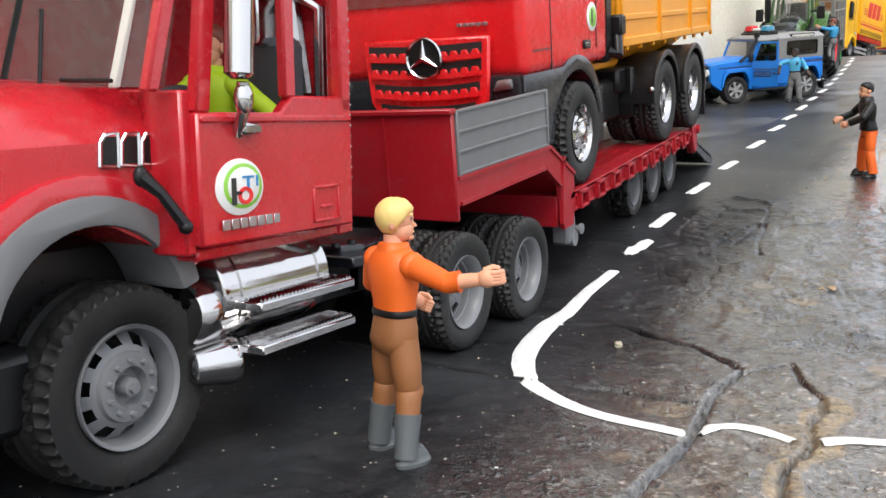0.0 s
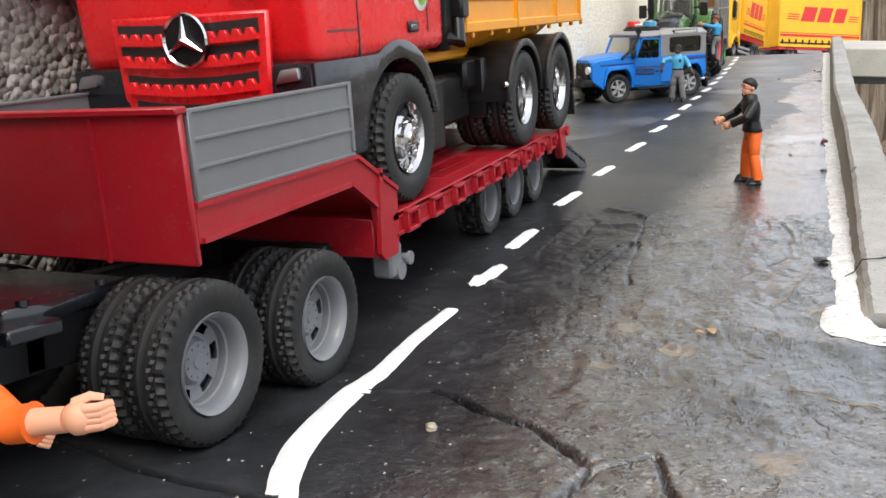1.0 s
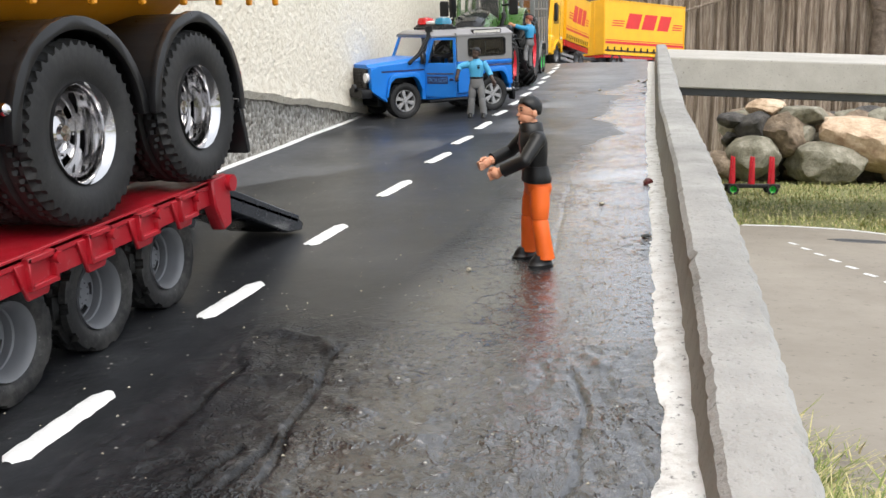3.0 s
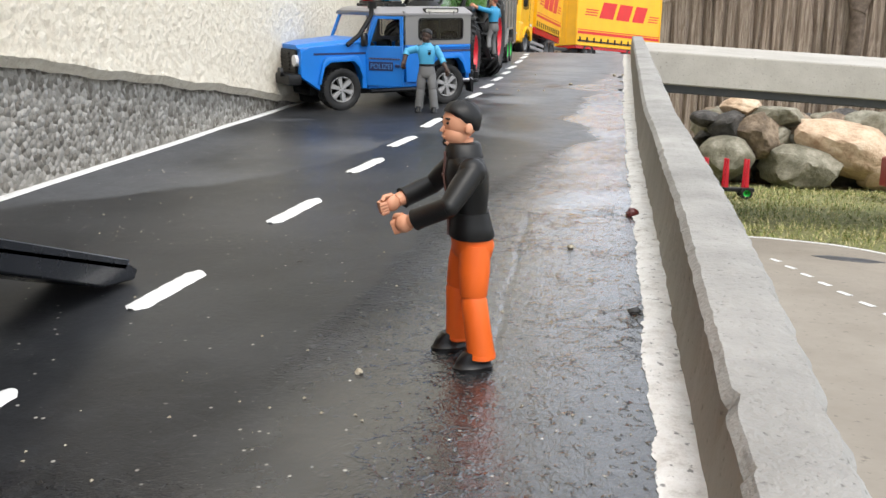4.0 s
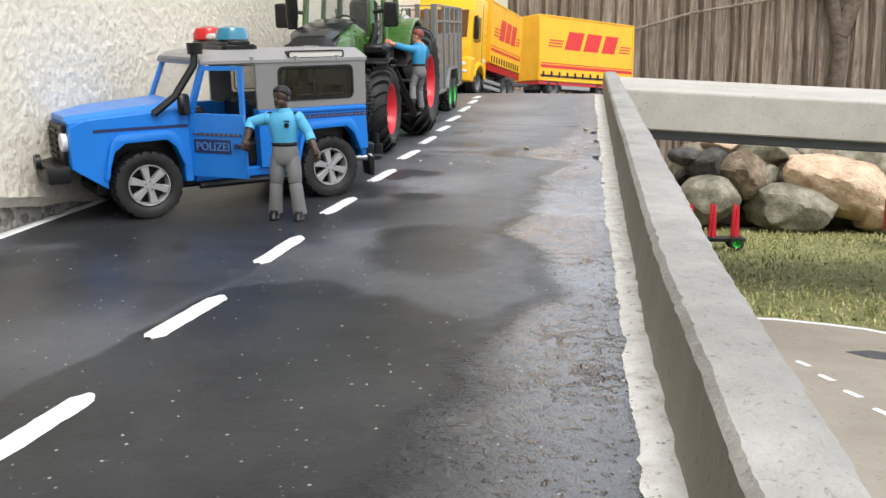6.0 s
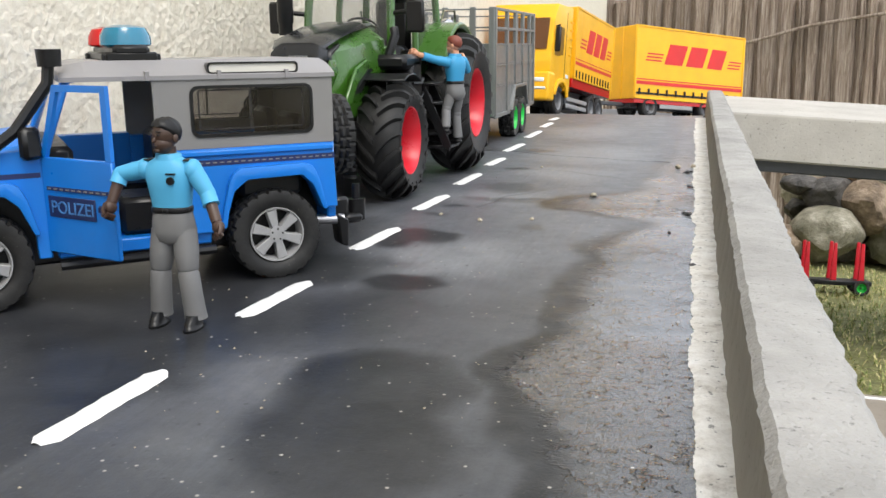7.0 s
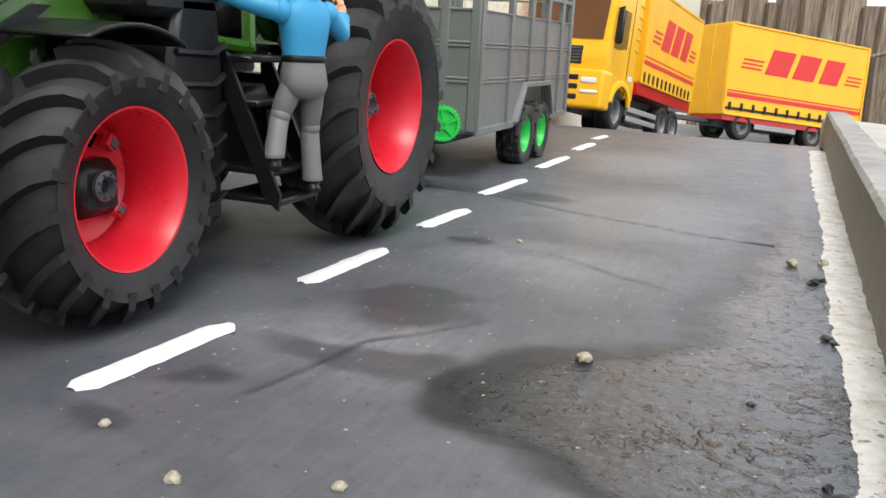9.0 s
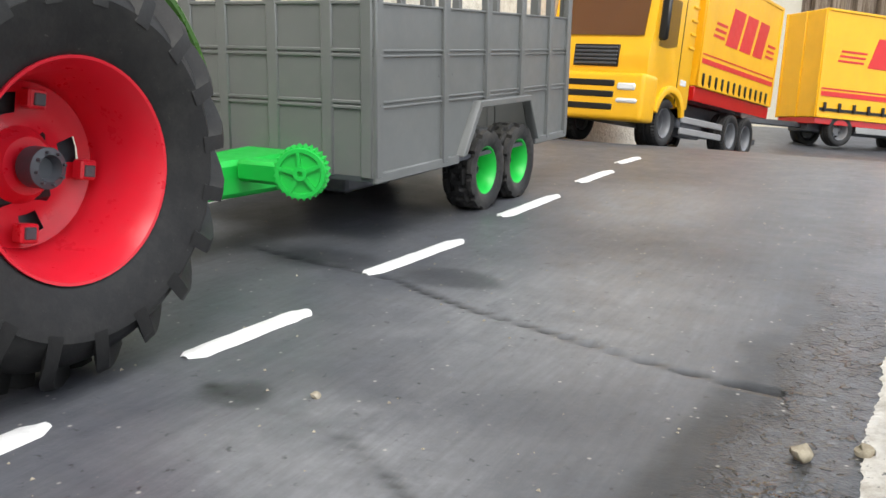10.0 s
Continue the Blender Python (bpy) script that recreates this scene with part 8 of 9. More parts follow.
    for i in range(5):
        bm = B()
        box(bm, N - 0.001, N + 0.002, 0.112, 0.13, 0.135 + i * 0.018, 0.139 + i * 0.018, 0.001)
        P("louvre", bm, YELLOW, "", cab)
    bm = B()
    box(bm, Fr, N + 0.002, 0.15, 0.455, 0.09, 0.25, 0.002)
    body = P("box_body", bm, YELLOW, "yellow curtain-sided body")
    bm = B()
    for z in (0.092, 0.2475):
        box(bm, N + 0.001, N + 0.0035, 0.15, 0.455, z - 0.002, z + 0.003, 0.0006)
    for y in (0.15, 0.45):
        box(bm, N + 0.001, N + 0.0035, y, y + 0.005, 0.09, 0.25, 0.0006)
    P("frame", bm, YELLOW, "", body)
    parcel_print(P, body, 0.16, 0.445, 0.158, N + 0.002, 0.055)
    bm = B()
    box(bm, N + 0.0019, N + 0.0026, 0.156, 0.449, 0.123, 0.13)
    box(bm, N + 0.0019, N + 0.0026, 0.156, 0.449, 0.135, 0.137)
    P("stripe", bm, PRINT_RED, "red stripe", body)
    for i in range(12):
        bm = B()
        box(bm, N + 0.0018, N + 0.0045, 0.165 + i * 0.0235, 0.17 + i * 0.0235, 0.092, 0.11, 0.001)
        P("buckle", bm, BLACK, "", body)
    bm = B()
    box(bm, Fr + 0.004, N, 0.15, 0.455, 0.07, 0.09, 0.001)
    P("side_skirt", bm, LAMP_RED, "red lower rail", body)
    bm = B()
    box(bm, -0.11, -0.04, 0.02, 0.45, 0.028, 0.07, 0.002)
    box(bm, -0.085, -0.065, 0.45, 0.6, 0.03, 0.042, 0.002)
    box(bm, N - 0.025, N - 0.004, 0.13, 0.2, 0.018, 0.046, 0.002)
    P("chassis", bm, DARK_GREY)
    for y in (0.215, 0.232):
        bm = B()
        box(bm, N - 0.003, N, 0.12, 0.27, 0.022 + (y - 0.215) * 0.9, 0.031 + (y - 0.215) * 0.9, 0.001)
        P("side_guard", bm, SILVER)
    for y in (0.072, 0.31, 0.375):
        for s in (1, -1):
            wheel(root, (N - 0.014 if s > 0 else Fr + 0.014, y, 0.0325), 0.0325, 0.026, 0.019, "road", "dual", s, "grey lorry wheel", y * 8)


lorry()


def lorry_trailer():
    m = RAMP @ Matrix.Translation((0.064, 4.18, -0.077)) @ Matrix.Rotation(radians(-44.5), 4, "Z") @ Matrix.Rotation(radians(-5.2), 4, "X") @ Matrix.Rotation(radians(-5.2), 4, "Y")
    root = thing("parcel_trailer", m, "yellow toy drawbar trailer with red printed bars", "trailer")
    P = lambda name, bm, mat, label="", parent=None, smooth=40: part(name, bm, mat, parent or root, label, smooth)
    # local: near side +x, front at y = 0
    N, Fr, L = 0.0, -0.12, 0.472
    bm = B()
    box(bm, Fr, N, 0.0, L, 0.056, 0.275, 0.002)
    body = P("box_body", bm, YELLOW, "yellow curtain-sided body")
    bm = B()
    for z in (0.058, 0.2725):
        box(bm, N - 0.001, N + 0.0025, 0, L, z - 0.002, z + 0.003, 0.0006)
    for y in (0, L - 0.006):
        box(bm, N - 0.001, N + 0.0025, y, y + 0.006, 0.056, 0.275, 0.0006)
    P("frame", bm, YELLOW, "", body)
    bm = B()
    for x in (Fr, N - 0.005, -0.062):
        box(bm, x, x + 0.005, -0.0025, 0.001, 0.056, 0.275, 0.0006)
    P("front_frame", bm, YELLOW, "", body)
    parcel_print(P, body, 0.0, L, 0.165, N + 0.0002, 0.062)
    bm = B()
    box(bm, N + 0.0002, N + 0.0012, 0.006, L - 0.006, 0.1, 0.11)
    box(bm, N + 0.0002, N + 0.0012, 0.006, L - 0.006, 0.114, 0.117)
    P("stripe", bm, PRINT_RED, "red stripe", body)
    bm = B()
    box(bm, N + 0.0002, N + 0.0022, 0.004, L - 0.004, 0.07, 0.076)
    P("strap_rail", bm, BLACK, "", body)
    for i in range(12):
        bm = B()
        box(bm, N + 0.0005, N + 0.0045, 0.016 + i * 0.038, 0.023 + i * 0.038, 0.069, 0.088, 0.001)
        P("buckle", bm, BLACK, "", body)
    bm = B()
    box(bm, Fr + 0.004, N - 0.002, 0.002, L - 0.002, 0.043, 0.056, 0.001)
    P("side_skirt", bm, LAMP_RED, "red lower rail", body)
    bm = B()
    box(bm, -0.09, -0.03, 0.01, L - 0.01, 0.028, 0.046, 0.002)
    box(bm, -0.07, -0.05, -0.16, 0.02, 0.034, 0.046, 0.002)
    P("chassis", bm, DARK_GREY)
    bm = B()
    box(bm, N - 0.004, N - 0.001, 0.11, 0.25, 0.03, 0.043, 0.001)
    P("side_guard", bm, SILVER)
    for y in (0.07, 0.31, 0.4):
        for s in (1, -1):
            wheel(root, (N - 0.014 if s > 0 else Fr + 0.014, y, 0.0325), 0.0325, 0.026, 0.019, "road", "dual", s, "grey lorry wheel", y * 8)


lorry_trailer()


# ---- red stake wagon and red cart in the garden ----
def stake_wagon():
    root = thing("stake_wagon", Matrix.Translation((0.675, 4.3, -0.14)) @ Matrix.Rotation(radians(4), 4, "Z") @ Matrix.Scale(0.78, 4), "small red toy timber wagon with upright stakes", "wagon")
    P = lambda name, bm, mat, label="": part(name, bm, mat, root, label)
    bm = B()
    box(bm, -0.14, 0.14, -0.04, 0.04, 0.035, 0.055, 0.004)
    P("bed", bm, BLACK)
    for x in (-0.1, 0.0, 0.1):
        for y in (-0.036, 0.03):
            bm = B()
            prism(bm, [(x - 0.012, 0.05), (x + 0.012, 0.05), (x + 0.008, 0.15), (x + 0.006, 0.2), (x - 0.006, 0.2), (x - 0.008, 0.15)], y, y + 0.008, "y", 0.002)
            P("stake", bm, RIM_RED, "red upright stake")
    for x in (-0.1, 0.1):
        for s in (-1, 1):
            w = wheel(root, (0, 0, 0), 0.0295, 0.024, 0.0165, "block", "green", 1)
            w.matrix_basis = Matrix.Translation((x, s * 0.045, 0.0295)) @ Matrix.Rotation(radians(90 * s), 4, "Z")


stake_wagon()


def cart():
    root = thing("toy_cart", Matrix.Translation((1.5, 4.42, -0.14)), "dark red toy cart standing on the grass", "cart")
    bm = B()
    prism(bm, [(-0.2, 0.06), (0.2, 0.06), (0.22, 0.2), (-0.2, 0.18)], -0.08, 0.08, "y", 0.006)
    part("body", bm, TRAILER_RED, root)
    for x in (-0.12, 0.12):
        for s in (-1, 1):
            w = wheel(root, (0, 0, 0), 0.0395, 0.03, 0.0205, "road", "chrome", 1)
            w.matrix_basis = Matrix.Translation((x, s * 0.085, 0.0395)) @ Matrix.Rotation(radians(90 * s), 4, "Z")


cart()

# ---- toy figures: each one plain moulded mesh ----
def doll(name, m, label, mats, arms, feet=((-0.011, 0.0), (0.011, 0.0)), head_turn=0.0, boots=False, hair="short", lean=0.0, knees=(0.002, 0.002), jacket=False, badge=False, beard=False, slim=1.0):
    """Faces +y, 10.7 cm tall. mats: skin, hair, shirt, trousers, shoes, belt, trim. arms: elbow and hand of each side."""
    bm = B()
    hip = 0.049
    def ring(z, rx, ry, oy=0.0, n=20):
        out = []
        for k in range(n):
            c, q = math.cos(2 * math.pi * k / n), math.sin(2 * math.pi * k / n)
            out.append((rx * math.copysign(abs(c) ** 0.8, c), oy + lean * (z - hip) + ry * math.copysign(abs(q) ** 0.8, q), z))
        return out
    loft(bm, [ring(0.0435, 0.0045, 0.005), ring(0.0455, 0.0098, 0.0074), ring(0.05, 0.0112, 0.0082, -0.0006), ring(0.0555, 0.0106, 0.0076), ring(0.0605, 0.0098, 0.0068)], 3)
    loft(bm, [ring(0.0598, 0.0102, 0.0072), ring(0.0603, 0.0105, 0.0075), ring(0.0622, 0.0105, 0.0075), ring(0.0627, 0.0102, 0.0072)], 5)
    box(bm, -0.0016, 0.0016, 0.0066 + lean * 0.012, 0.0081 + lean * 0.012, 0.0601, 0.0624, 0.0003, 6 if len(mats) > 6 else 4)
    loft(bm, [ring(0.062, 0.0099, 0.0068), ring(0.066, 0.0102, 0.0072), ring(0.072, 0.0112, 0.0082), ring(0.0785, 0.0122, 0.0086), ring(0.083, 0.0118, 0.0076), ring(0.0858, 0.009, 0.0064), ring(0.0878, 0.0052, 0.0052)], 2)
    loft(bm, [ring(0.0862, 0.0066, 0.0064), ring(0.0892, 0.0056, 0.0058), ring(0.0894, 0.0049, 0.0051)], 2)  # collar
    if jacket:  # hem, collar, zip and pocket
        loft(bm, [ring(0.0535, 0.0118, 0.0088), ring(0.0545, 0.0122, 0.0092), ring(0.0585, 0.0112, 0.0083), ring(0.064, 0.0106, 0.0076)], 2)
        loft(bm, [ring(0.0855, 0.0082, 0.0074), ring(0.0905, 0.0066, 0.0068), ring(0.0912, 0.0056, 0.0058)], 2)
        tube(bm, [(0, 0.0092 + lean * 0.005, 0.054), (0, 0.0083 + lean * 0.015, 0.064), (0, 0.0087 + lean * 0.029, 0.078), (0, 0.0079 + lean * 0.034, 0.0835), (0, 0.0075 + lean * 0.038, 0.0875)], 0.0006, 6, 6)
        tube(bm, [(0.0035, 0.0086 + lean * 0.028, 0.0775), (0.0075, 0.0076 + lean * 0.028, 0.0772)], 0.0005, 6, 6)
    if badge:
        disc(bm, (-0.0042, 0.0078, 0.0765), 0.0021, 0.0012, 10, 4, (0, 1, 0))
        box(bm, -0.0068, -0.002, 0.0074, 0.0088, 0.0795, 0.0803, 0, 4)
        for q in (-1, 1):
            box(bm, q * 0.0105 - 0.0016, q * 0.0105 + 0.0016, -0.0035, 0.0035, 0.0858, 0.0866, 0.0003, 4)
    top = lean * 0.04
    loft(bm, [[(0.004 * math.cos(a), top + 0.004 * math.sin(a), z) for a in [2 * math.pi * k / 12 for k in range(12)]] for z in (0.086, 0.0925)], 0)
    hm = Matrix.Translation((0, top + 0.001, 0.0042)) @ Matrix.Rotation(radians(head_turn), 4, "Z") @ Matrix.Scale(0.96, 4)
    ball(bm, (0, 0.0003, 0.0988), (0.0062, 0.0074, 0.0072), 0, 20, hm)
    ball(bm, (0, 0.0022, 0.0938), (0.0051, 0.0056, 0.0052), 0, 18, hm)
    prism(bm, [(0.0068, 0.0982), (0.0094, 0.0952), (0.0068, 0.0946)], -0.0009, 0.0009, "x", 0.0004, 0, hm)
    ball(bm, (0, 0.0062, 0.0906), (0.0022, 0.0016, 0.0014), 0, 10, hm)
    for q in (-1, 1):  # brows, eyes, ears
        box(bm, q * 0.0028 - 0.0016, q * 0.0028 + 0.0016, 0.0063, 0.0074, 0.1, 0.1007, 0.0002, 1, hm)
        ball(bm, (q * 0.0026, 0.0068, 0.0986), (0.0009, 0.0006, 0.0006), 4, 8, hm)
        ball(bm, (q * 0.0064, -0.0008, 0.0965), (0.001, 0.0018, 0.0024), 0, 10, hm)
    box(bm, -0.0016, 0.0016, 0.0068, 0.0079, 0.0928, 0.0933, 0.0001, 1 if not beard else 0, hm)
    if beard:
        ball(bm, (0, 0.0066, 0.0906), (0.0018, 0.0014, 0.0016), 1, 10, hm)
    t = B()
    bmesh.ops.create_uvsphere(t, u_segments=28, v_segments=16, radius=1)
    for v in t.verts:  # a cap of hair, cut high over the face and low at the nape
        front = max(0.0, v.co.y)
        low = -0.3 - 0.45 * max(0.0, -v.co.y) + 0.72 * front if hair == "short" else -0.9 + 1.1 * front
        strand = 0.03 * math.sin(17 * math.atan2(v.co.x, v.co.y) + 5 * v.co.z)
        grow = 1 + strand + (0.07 if front > 0.5 and v.co.z > 0.35 else 0)
        zz = max(v.co.z, low)
        flat = 1.0 if v.co.z >= low else 0.82
        v.co = Vector((v.co.x * (0.0069 if hair == "short" else 0.0078) * grow * flat, v.co.y * 0.0081 * grow * flat - 0.0005, zz * (0.0074 if zz > 0 else 0.0088) * grow + 0.1))
    join(bm, t, 1, hm)
    for i, q in enumerate((-1, 1)):
        fx, fy = feet[i][:2]
        fz = feet[i][2] if len(feet[i]) > 2 else 0.0
        a = Vector((q * 0.0056, 0.0, 0.0505))
        f = Vector((fx, fy, fz + 0.0055))
        k = (a + f) / 2 + Vector((0, knees[i], 0.0015))
        tube(bm, [a, a.lerp(k, 0.5), a.lerp(k, 0.93), k.lerp(a, 0.02)], [slim * v for v in (0.0062, 0.0063, 0.0055, 0.0049)], 16, 3)
        end = k.lerp(f, 0.36) if boots else f
        tube(bm, [k.lerp(a, 0.03), k.lerp(end, 0.05), k.lerp(end, 0.5), end], [slim * v for v in (0.0048, 0.0054, 0.0052 if boots else 0.0054, 0.005 if boots else 0.0057)], 16, 3)
        if slim < 1:  # the hinged knee cap
            ball(bm, k + Vector((0, -0.0006, 0.0004)), (0.0047, 0.0049, 0.0046), 3, 14)
        if boots:
            ball(bm, k + Vector((0, 0.0012, 0)), (0.005, 0.0054, 0.0052), 3, 14)
            tube(bm, [end - Vector((0, 0, 0.0005)), end, k.lerp(f, 0.75), f - Vector((0, 0, 0.002))], [0.0054, 0.0057, 0.0049, 0.005], 16, 4)
        else:
            tube(bm, [f + Vector((0, 0, 0.0016)), f, f - Vector((0, 0, 0.0004))], [slim * v for v in (0.0057, 0.006, 0.0055)], 16, 3)
        loft(bm, [[(fx + 0.0042 * math.cos(t) * w, fy + 0.0035 + 0.0082 * math.sin(t) * l, z + fz) for t in [2 * math.pi * q / 16 for q in range(16)]] for z, w, l in ((0.0, 1.05, 1.02), (0.0016, 1.08, 1.05), (0.0018, 0.98, 0.97), (0.0042, 0.92, 0.86), (0.0078, 0.78, 0.5))], 4)
    for i, q in enumerate((-1, 1)):
        sh = Vector((q * 0.0124, top * 0.9, 0.0812))
        el, ha = Vector(arms[i][0]), Vector(arms[i][1])
        cuff = arms[i][2] if len(arms[i]) > 2 else 0.75
        ball(bm, sh, (0.0046, 0.0056, 0.0056), 2, 14)
        w = el.lerp(ha, cuff)
        tube(bm, [sh, sh.lerp(el, 0.5), el], [0.0048, 0.0047, 0.004], 14, 2)
        ball(bm, el, 0.0041, 2, 12)
        tube(bm, [el, el.lerp(w, 0.9), w, w], [0.0041, 0.0041, 0.0044, 0.0034], 14, 2)
        tube(bm, [w, ha], [0.003, 0.0027], 12, 0)
        d = (ha - w).normalized()
        side = d.cross(Vector((0, 0, 1))).normalized()
        up = side.cross(d)
        grip = Matrix((side, d, up)).transposed().to_4x4()
        grip.translation = ha
        ball(bm, (0, 0.0026, 0), (0.0031, 0.0038, 0.0036), 0, 12, grip)
        for g in range(4):  # curled fingers and a thumb
            o = -0.0018 + g * 0.0012
            tube(bm, [grip @ Vector((0.0008, 0.0045, o)), grip @ Vector((0.0004, 0.0078, o)), grip @ Vector((-0.0022 * q, 0.0084, o)), grip @ Vector((-0.0032 * q, 0.006, o))], [0.0013, 0.0012, 0.0011, 0.0008], 6, 0)
        tube(bm, [grip @ Vector((0, 0.002, 0.003)), grip @ Vector((-0.001 * q, 0.0055, 0.004)), grip @ Vector((-0.0022 * q, 0.0075, 0.0032))], [0.0013, 0.0011, 0.0008], 6, 0)
    return solid(name, bm, mats, m, label, "toy figure", "toy figures", smooth=60)


doll("toy_figure", LEVEL @ Matrix.Translation((0.037, 0.193, 0)) @ Matrix.Rotation(radians(-22), 4, "Z"), "blond toy figure in orange top, brown trousers, grey boots",
     [SKIN, HAIR_BLOND, SHIRT_ORANGE, TROUSER_BROWN, BOOT_GREY, BLACK],
     (((-0.02, 0.003, 0.07), (-0.012, 0.018, 0.062)), ((0.03, 0.003, 0.0765), (0.041, 0.01, 0.0785), 0.4)), ((-0.0115, -0.001), (0.012, -0.004)), -40, True, "bob")
doll("toy_figure", RAMP @ Matrix.Translation((0.159, 1.024, 0)) @ Matrix.Rotation(radians(113), 4, "Z"), "toy figure in black jacket and orange trousers on the road",
     [SKIN, HAIR_BLACK, JACKET_BLACK, SHIRT_ORANGE, BLACK, JACKET_BLACK, ZIP_RED],
     (((-0.02, 0.014, 0.07), (-0.01, 0.027, 0.0625), 0.85), ((0.02, 0.012, 0.0705), (0.014, 0.028, 0.0655), 0.85)), ((-0.0115, -0.002), (0.0115, 0.002)), 8, jacket=True, lean=0.1, beard=True)
doll("toy_figure", RAMP @ Matrix.Translation((-0.028, 1.829, 0)) @ Matrix.Rotation(radians(185), 4, "Z"), "toy police figure in light blue shirt and grey trousers",
     [DARK_SKIN, HAIR_BLACK, SHIRT_BLUE, TROUSER_GREY, BLACK, BLACK],
     (((-0.0195, 0.0, 0.0695), (-0.0262, 0.006, 0.056), 0.4), ((0.026, 0.001, 0.0785), (0.029, 0.007, 0.065), 0.35)), ((-0.0105, 0.004), (0.0105, 0.0)), -25, badge=True)
doll("toy_figure", RAMP @ Matrix.Translation((-0.006, 2.312, 0.0425)) @ Matrix.Rotation(radians(65), 4, "Z"), "auburn toy figure in blue shirt climbing the tractor steps",
     [SKIN, HAIR_RED, SHIRT_TEAL, TROUSER_GREY, BLACK, BLACK],
     (((-0.024, 0.007, 0.084), (-0.038, 0.0155, 0.089), 0.7), ((0.023, 0.003, 0.073), (0.029, 0.012, 0.082))), ((-0.0155, -0.0005, 0.0125), (0.0085, 0.0034, 0.0)), 15, knees=(0.003, 0.003), slim=0.84)
doll("toy_figure", LEVEL @ Matrix.Translation((-0.052, 0.19, 0.072)) @ Matrix.Rotation(radians(180), 4, "Z"), "toy driver figure in lime shirt seated in the cab",
     [SKIN, HAIR_RED, SHIRT_LIME, TROUSER_GREY, BLACK, BLACK],
     (((-0.024, 0.0, 0.074), (-0.034, -0.002, 0.066), 0.8), ((0.02, 0.012, 0.07), (0.012, 0.022, 0.068))), ((-0.01, 0.03, 0.02), (0.01, 0.03, 0.02)), 0, knees=(0.02, 0.02))

# ---- small things lying on the road ----
def crumb(x, y, r, material, label, seed, name="pebble"):
    rng = random.Random(seed)
    bm = B()
    bmesh.ops.create_icosphere(bm, subdivisions=2, radius=r)
    off = Vector((rng.uniform(0, 50), 0, 0))
    for v in bm.verts:
        v.co *= 1 + (0.9 if name == "tar_lump" else 0.45) * noise.noise(v.co * (1.5 / r) + off)
        v.co.z *= 0.45 if name == "tar_lump" else 0.75
    return solid(name, bm, material, RAMP @ Matrix.Translation(on_road(x, y, r * 0.45)), label, "pebble", "pebbles on the road", smooth=40)


for i, (x, y, r) in enumerate(((0.139, 2.274, 0.0032), (0.064, 0.405, 0.0028), (0.062, 2.13, 0.0022), (0.024, 2.148, 0.0018), (0.102, 2.146, 0.002), (0.214, 2.491, 0.0035), (0.231, 2.503, 0.003), (0.061, 2.455, 0.0018), (0.192, 1.205, 0.002), (0.118, 1.0, 0.0016))):
    crumb(x, y, r, GRIT, "small pale sandy pebble lying on the road", i)
crumb(0.23, 1.298, 0.0042, BERRY, "small dark red dried berry beside the white paint", 40, "berry")
for i, (x, y, r) in enumerate(((0.228, 1.095, 0.0028), (0.224, 0.735, 0.0045), (0.226, 2.2, 0.0026), (0.222, 2.206, 0.0018), (0.227, 2.35, 0.0024), (0.23, 2.344, 0.0018), (0.229, 2.02, 0.002), (0.2, 2.26, 0.0014), (0.212, 2.12, 0.0013), (0.225, 2.452, 0.0028), (0.229, 2.462, 0.002), (0.222, 2.448, 0.0016))):
    crumb(x, y, r, TAR, "lump of dark tar at the white edge paint", 60 + i, "tar_lump")


def litter():
    """Grains, splinters and straw scattered over the road."""
    rng = random.Random(9)
    verts, faces = [], []
    n = 3600
    px = [rng.uniform(-0.2, 0.235) for _ in range(n)]
    py = [0.1 + 3.0 * rng.random() for _ in range(n)]
    pz = ground(np.array(px), np.array(py))
    for x, y, z in zip(px, py, pz):
        r = 0.0002 + 0.0008 * rng.random() ** 4
        b = len(verts)
        a = rng.uniform(0, 6.28)
        for k in range(3):
            verts.append((x + r * math.cos(a + 2.1 * k), y + r * math.sin(a + 2.1 * k), z + 0.0002))
        verts.append((x, y, z + r))
        faces += [(b, b + 1, b + 3), (b + 1, b + 2, b + 3), (b + 2, b, b + 3)]
    me = bpy.data.meshes.new("grit")
    me.from_pydata(verts, [], faces)
    me.materials.append(GRIT)
    ob = new("grit", me)
    ob.matrix_world = RAMP
    tagged(ob, "pale grains of grit scattered over the road", "grit", kind="stuff")


litter()


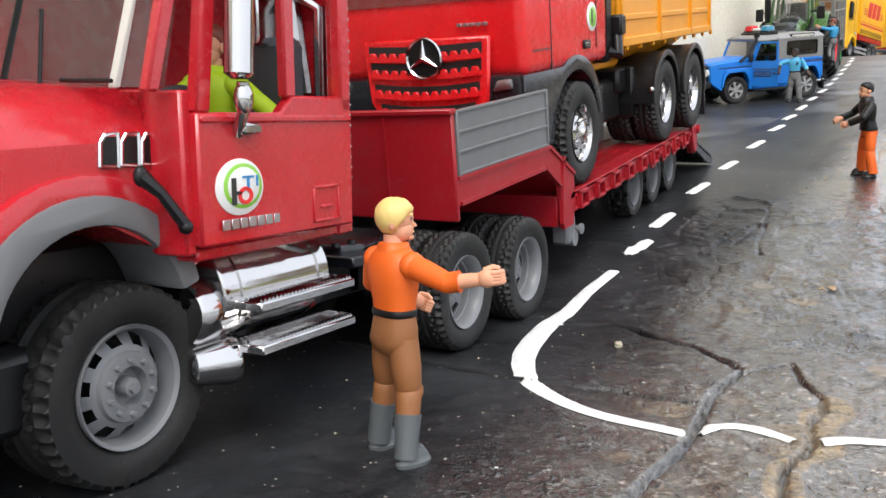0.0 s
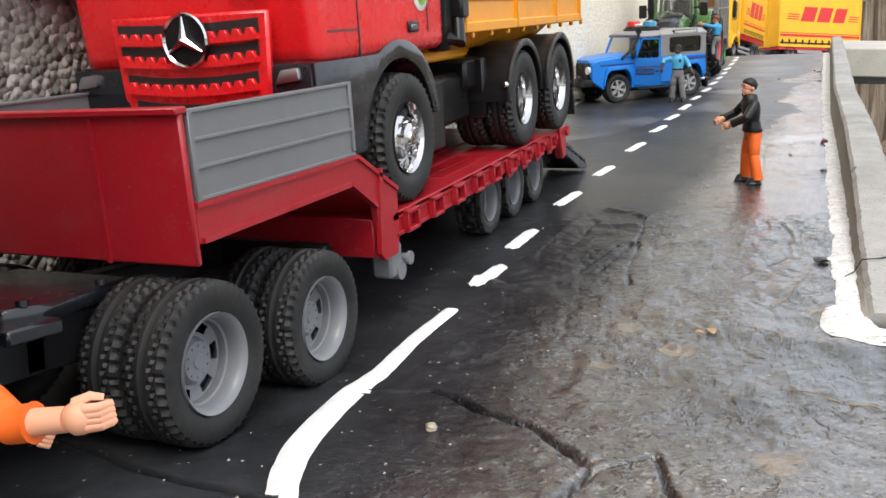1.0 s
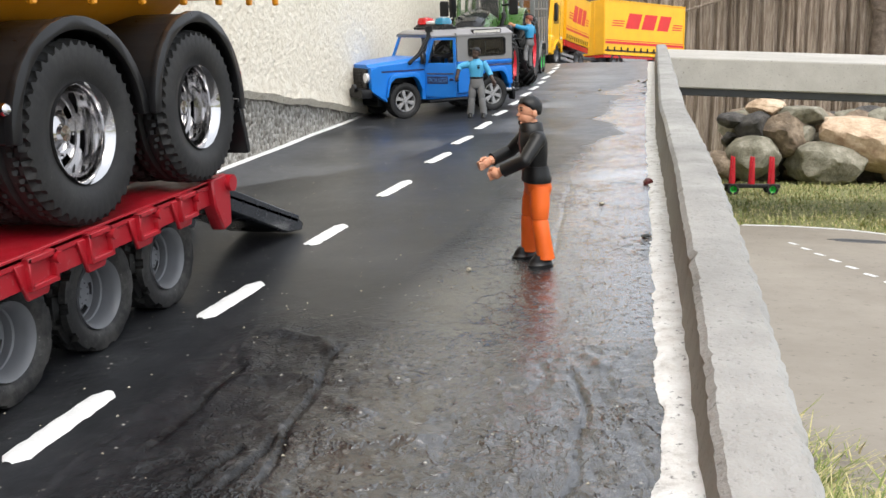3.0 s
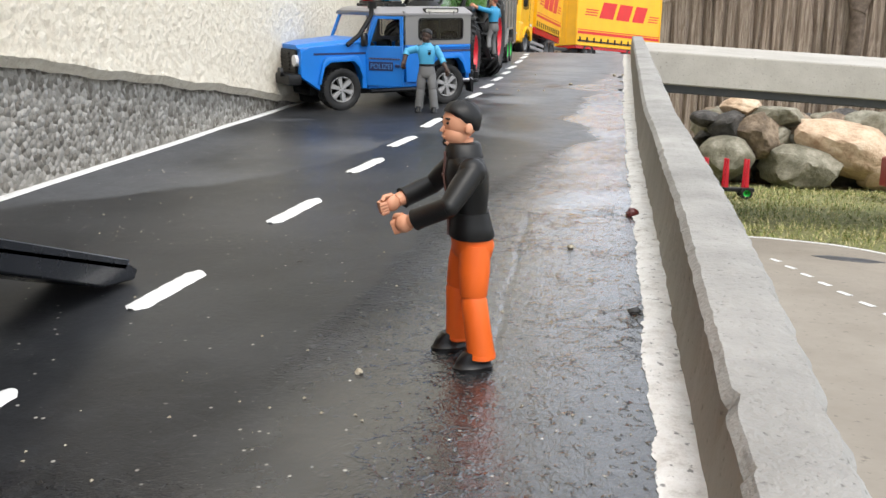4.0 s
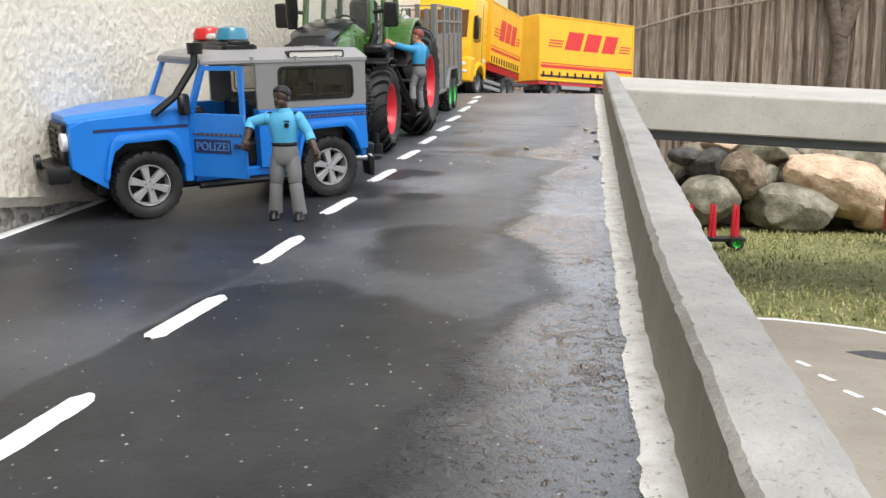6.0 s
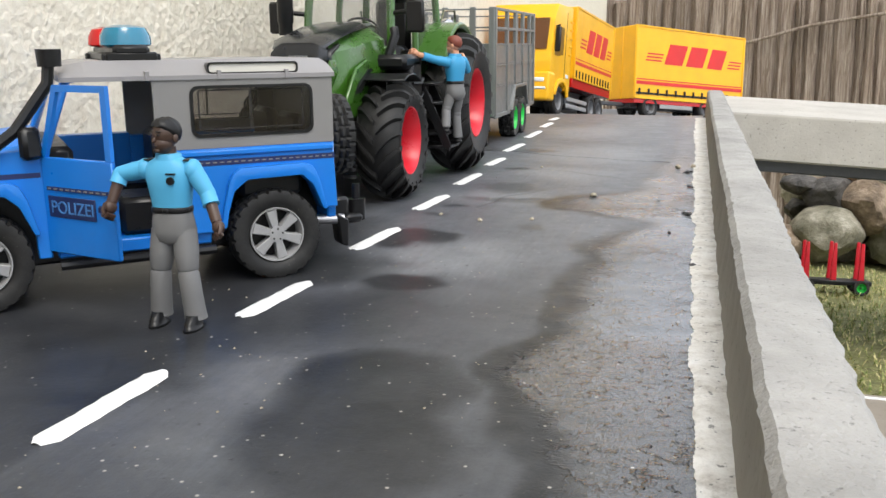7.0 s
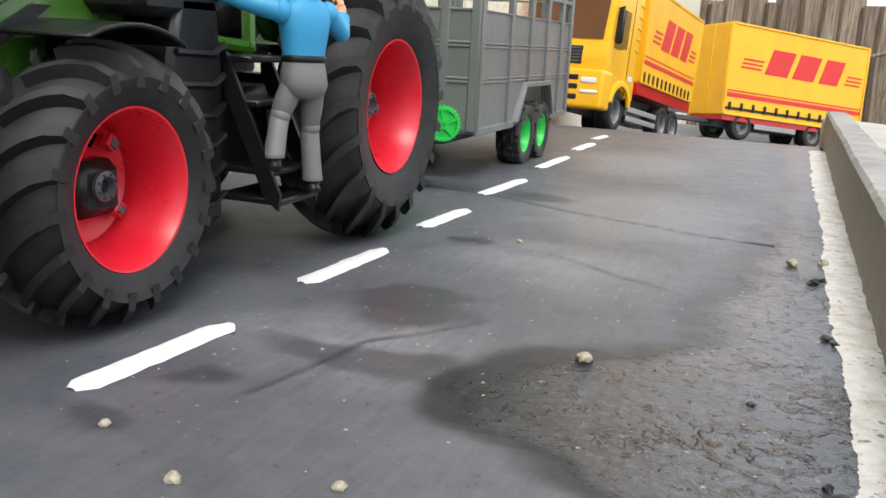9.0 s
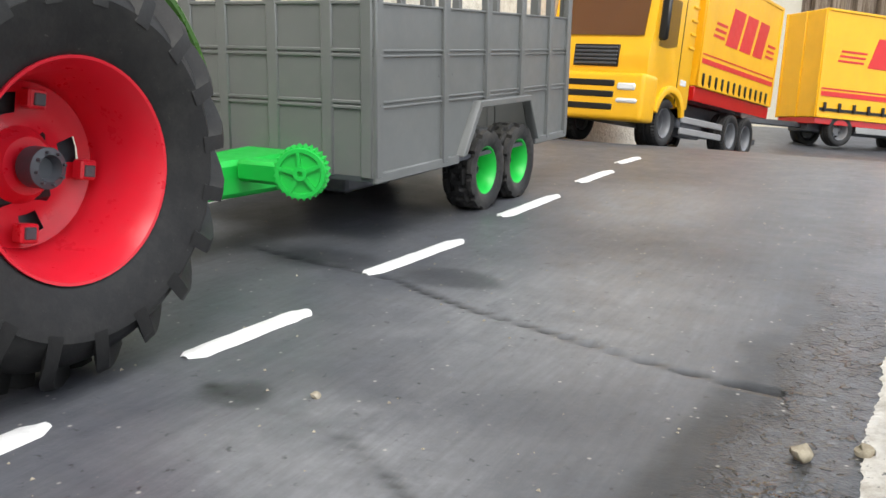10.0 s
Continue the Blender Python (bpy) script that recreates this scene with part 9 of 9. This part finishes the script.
def twig(pts, r, material, label):
    """A dry stalk that lies on the uneven ground."""
    bm = B()
    line = []
    for (ax, ay), (bx, by) in zip(pts, pts[1:]):
        for k in range(5):
            x, y = ax + (bx - ax) * k / 5, ay + (by - ay) * k / 5
            line.append(on_road(x, y, r * 1.2 + 0.0008 * math.sin(k * 1.3)))
    tube(bm, line, [r * (1 - 0.5 * i / len(line)) for i in range(len(line))], 6)
    return solid("twig", bm, material, RAMP, label, "twig", "stalks on the road")


STRAW = speckled("straw", ((0.3, (0.2, 0.13, 0.06)), (0.7, (0.42, 0.31, 0.16))), 200, 0.7, 0.3, 0.0005)
LEAF = speckled("dry_leaf", ((0.3, (0.22, 0.13, 0.06)), (0.7, (0.46, 0.33, 0.2))), 160, 0.7, 0.4, 0.0006)
for i, (x, y, a, l) in enumerate(((0.158, 0.607, 20, 0.03), (0.196, 0.63, 70, 0.045), (0.205, 0.56, 110, 0.02), (0.14, 0.535, 5, 0.018), (0.17, 0.57, 150, 0.03), (0.22, 0.62, 40, 0.05), (0.12, 0.6, 95, 0.02), (0.25, 0.49, 165, 0.05))):
    dx, dy = math.cos(radians(a)) * l, math.sin(radians(a)) * l
    twig([(x, y), (x + dx * 0.5 + 0.003, y + dy * 0.5 - 0.002), (x + dx, y + dy)], 0.00028 if l < 0.04 else 0.0004, STRAW, "dry straw-coloured stalk on the cracked concrete")


def leaf(x, y, size, turn, label):
    bm = B()
    rows = []
    for i in range(7):
        k = i / 6
        w = size * 0.42 * math.sin(math.pi * min(0.97, max(0.04, k))) ** 0.8
        z = 0.12 * size * math.sin(2.6 * k)
        rows.append([(q * w, (k - 0.5) * size, z + abs(q) * w * 0.35 + dz) for q, dz in ((-1, 0.0004), (0, 0.0004), (1, 0.0004), (1, 0), (0, 0), (-1, 0))])
    loft(bm, rows)
    return solid("dry_leaf", bm, LEAF, RAMP @ Matrix.Translation(on_road(x, y, 0.001)) @ Matrix.Rotation(radians(turn), 4, "Z"), label, "leaf", "dry leaves on the road")


leaf(0.167, 0.569, 0.0075, 30, "small curled brown leaf on the cracked concrete")
leaf(0.161, 0.566, 0.005, 110, "small pale brown leaf on the cracked concrete")
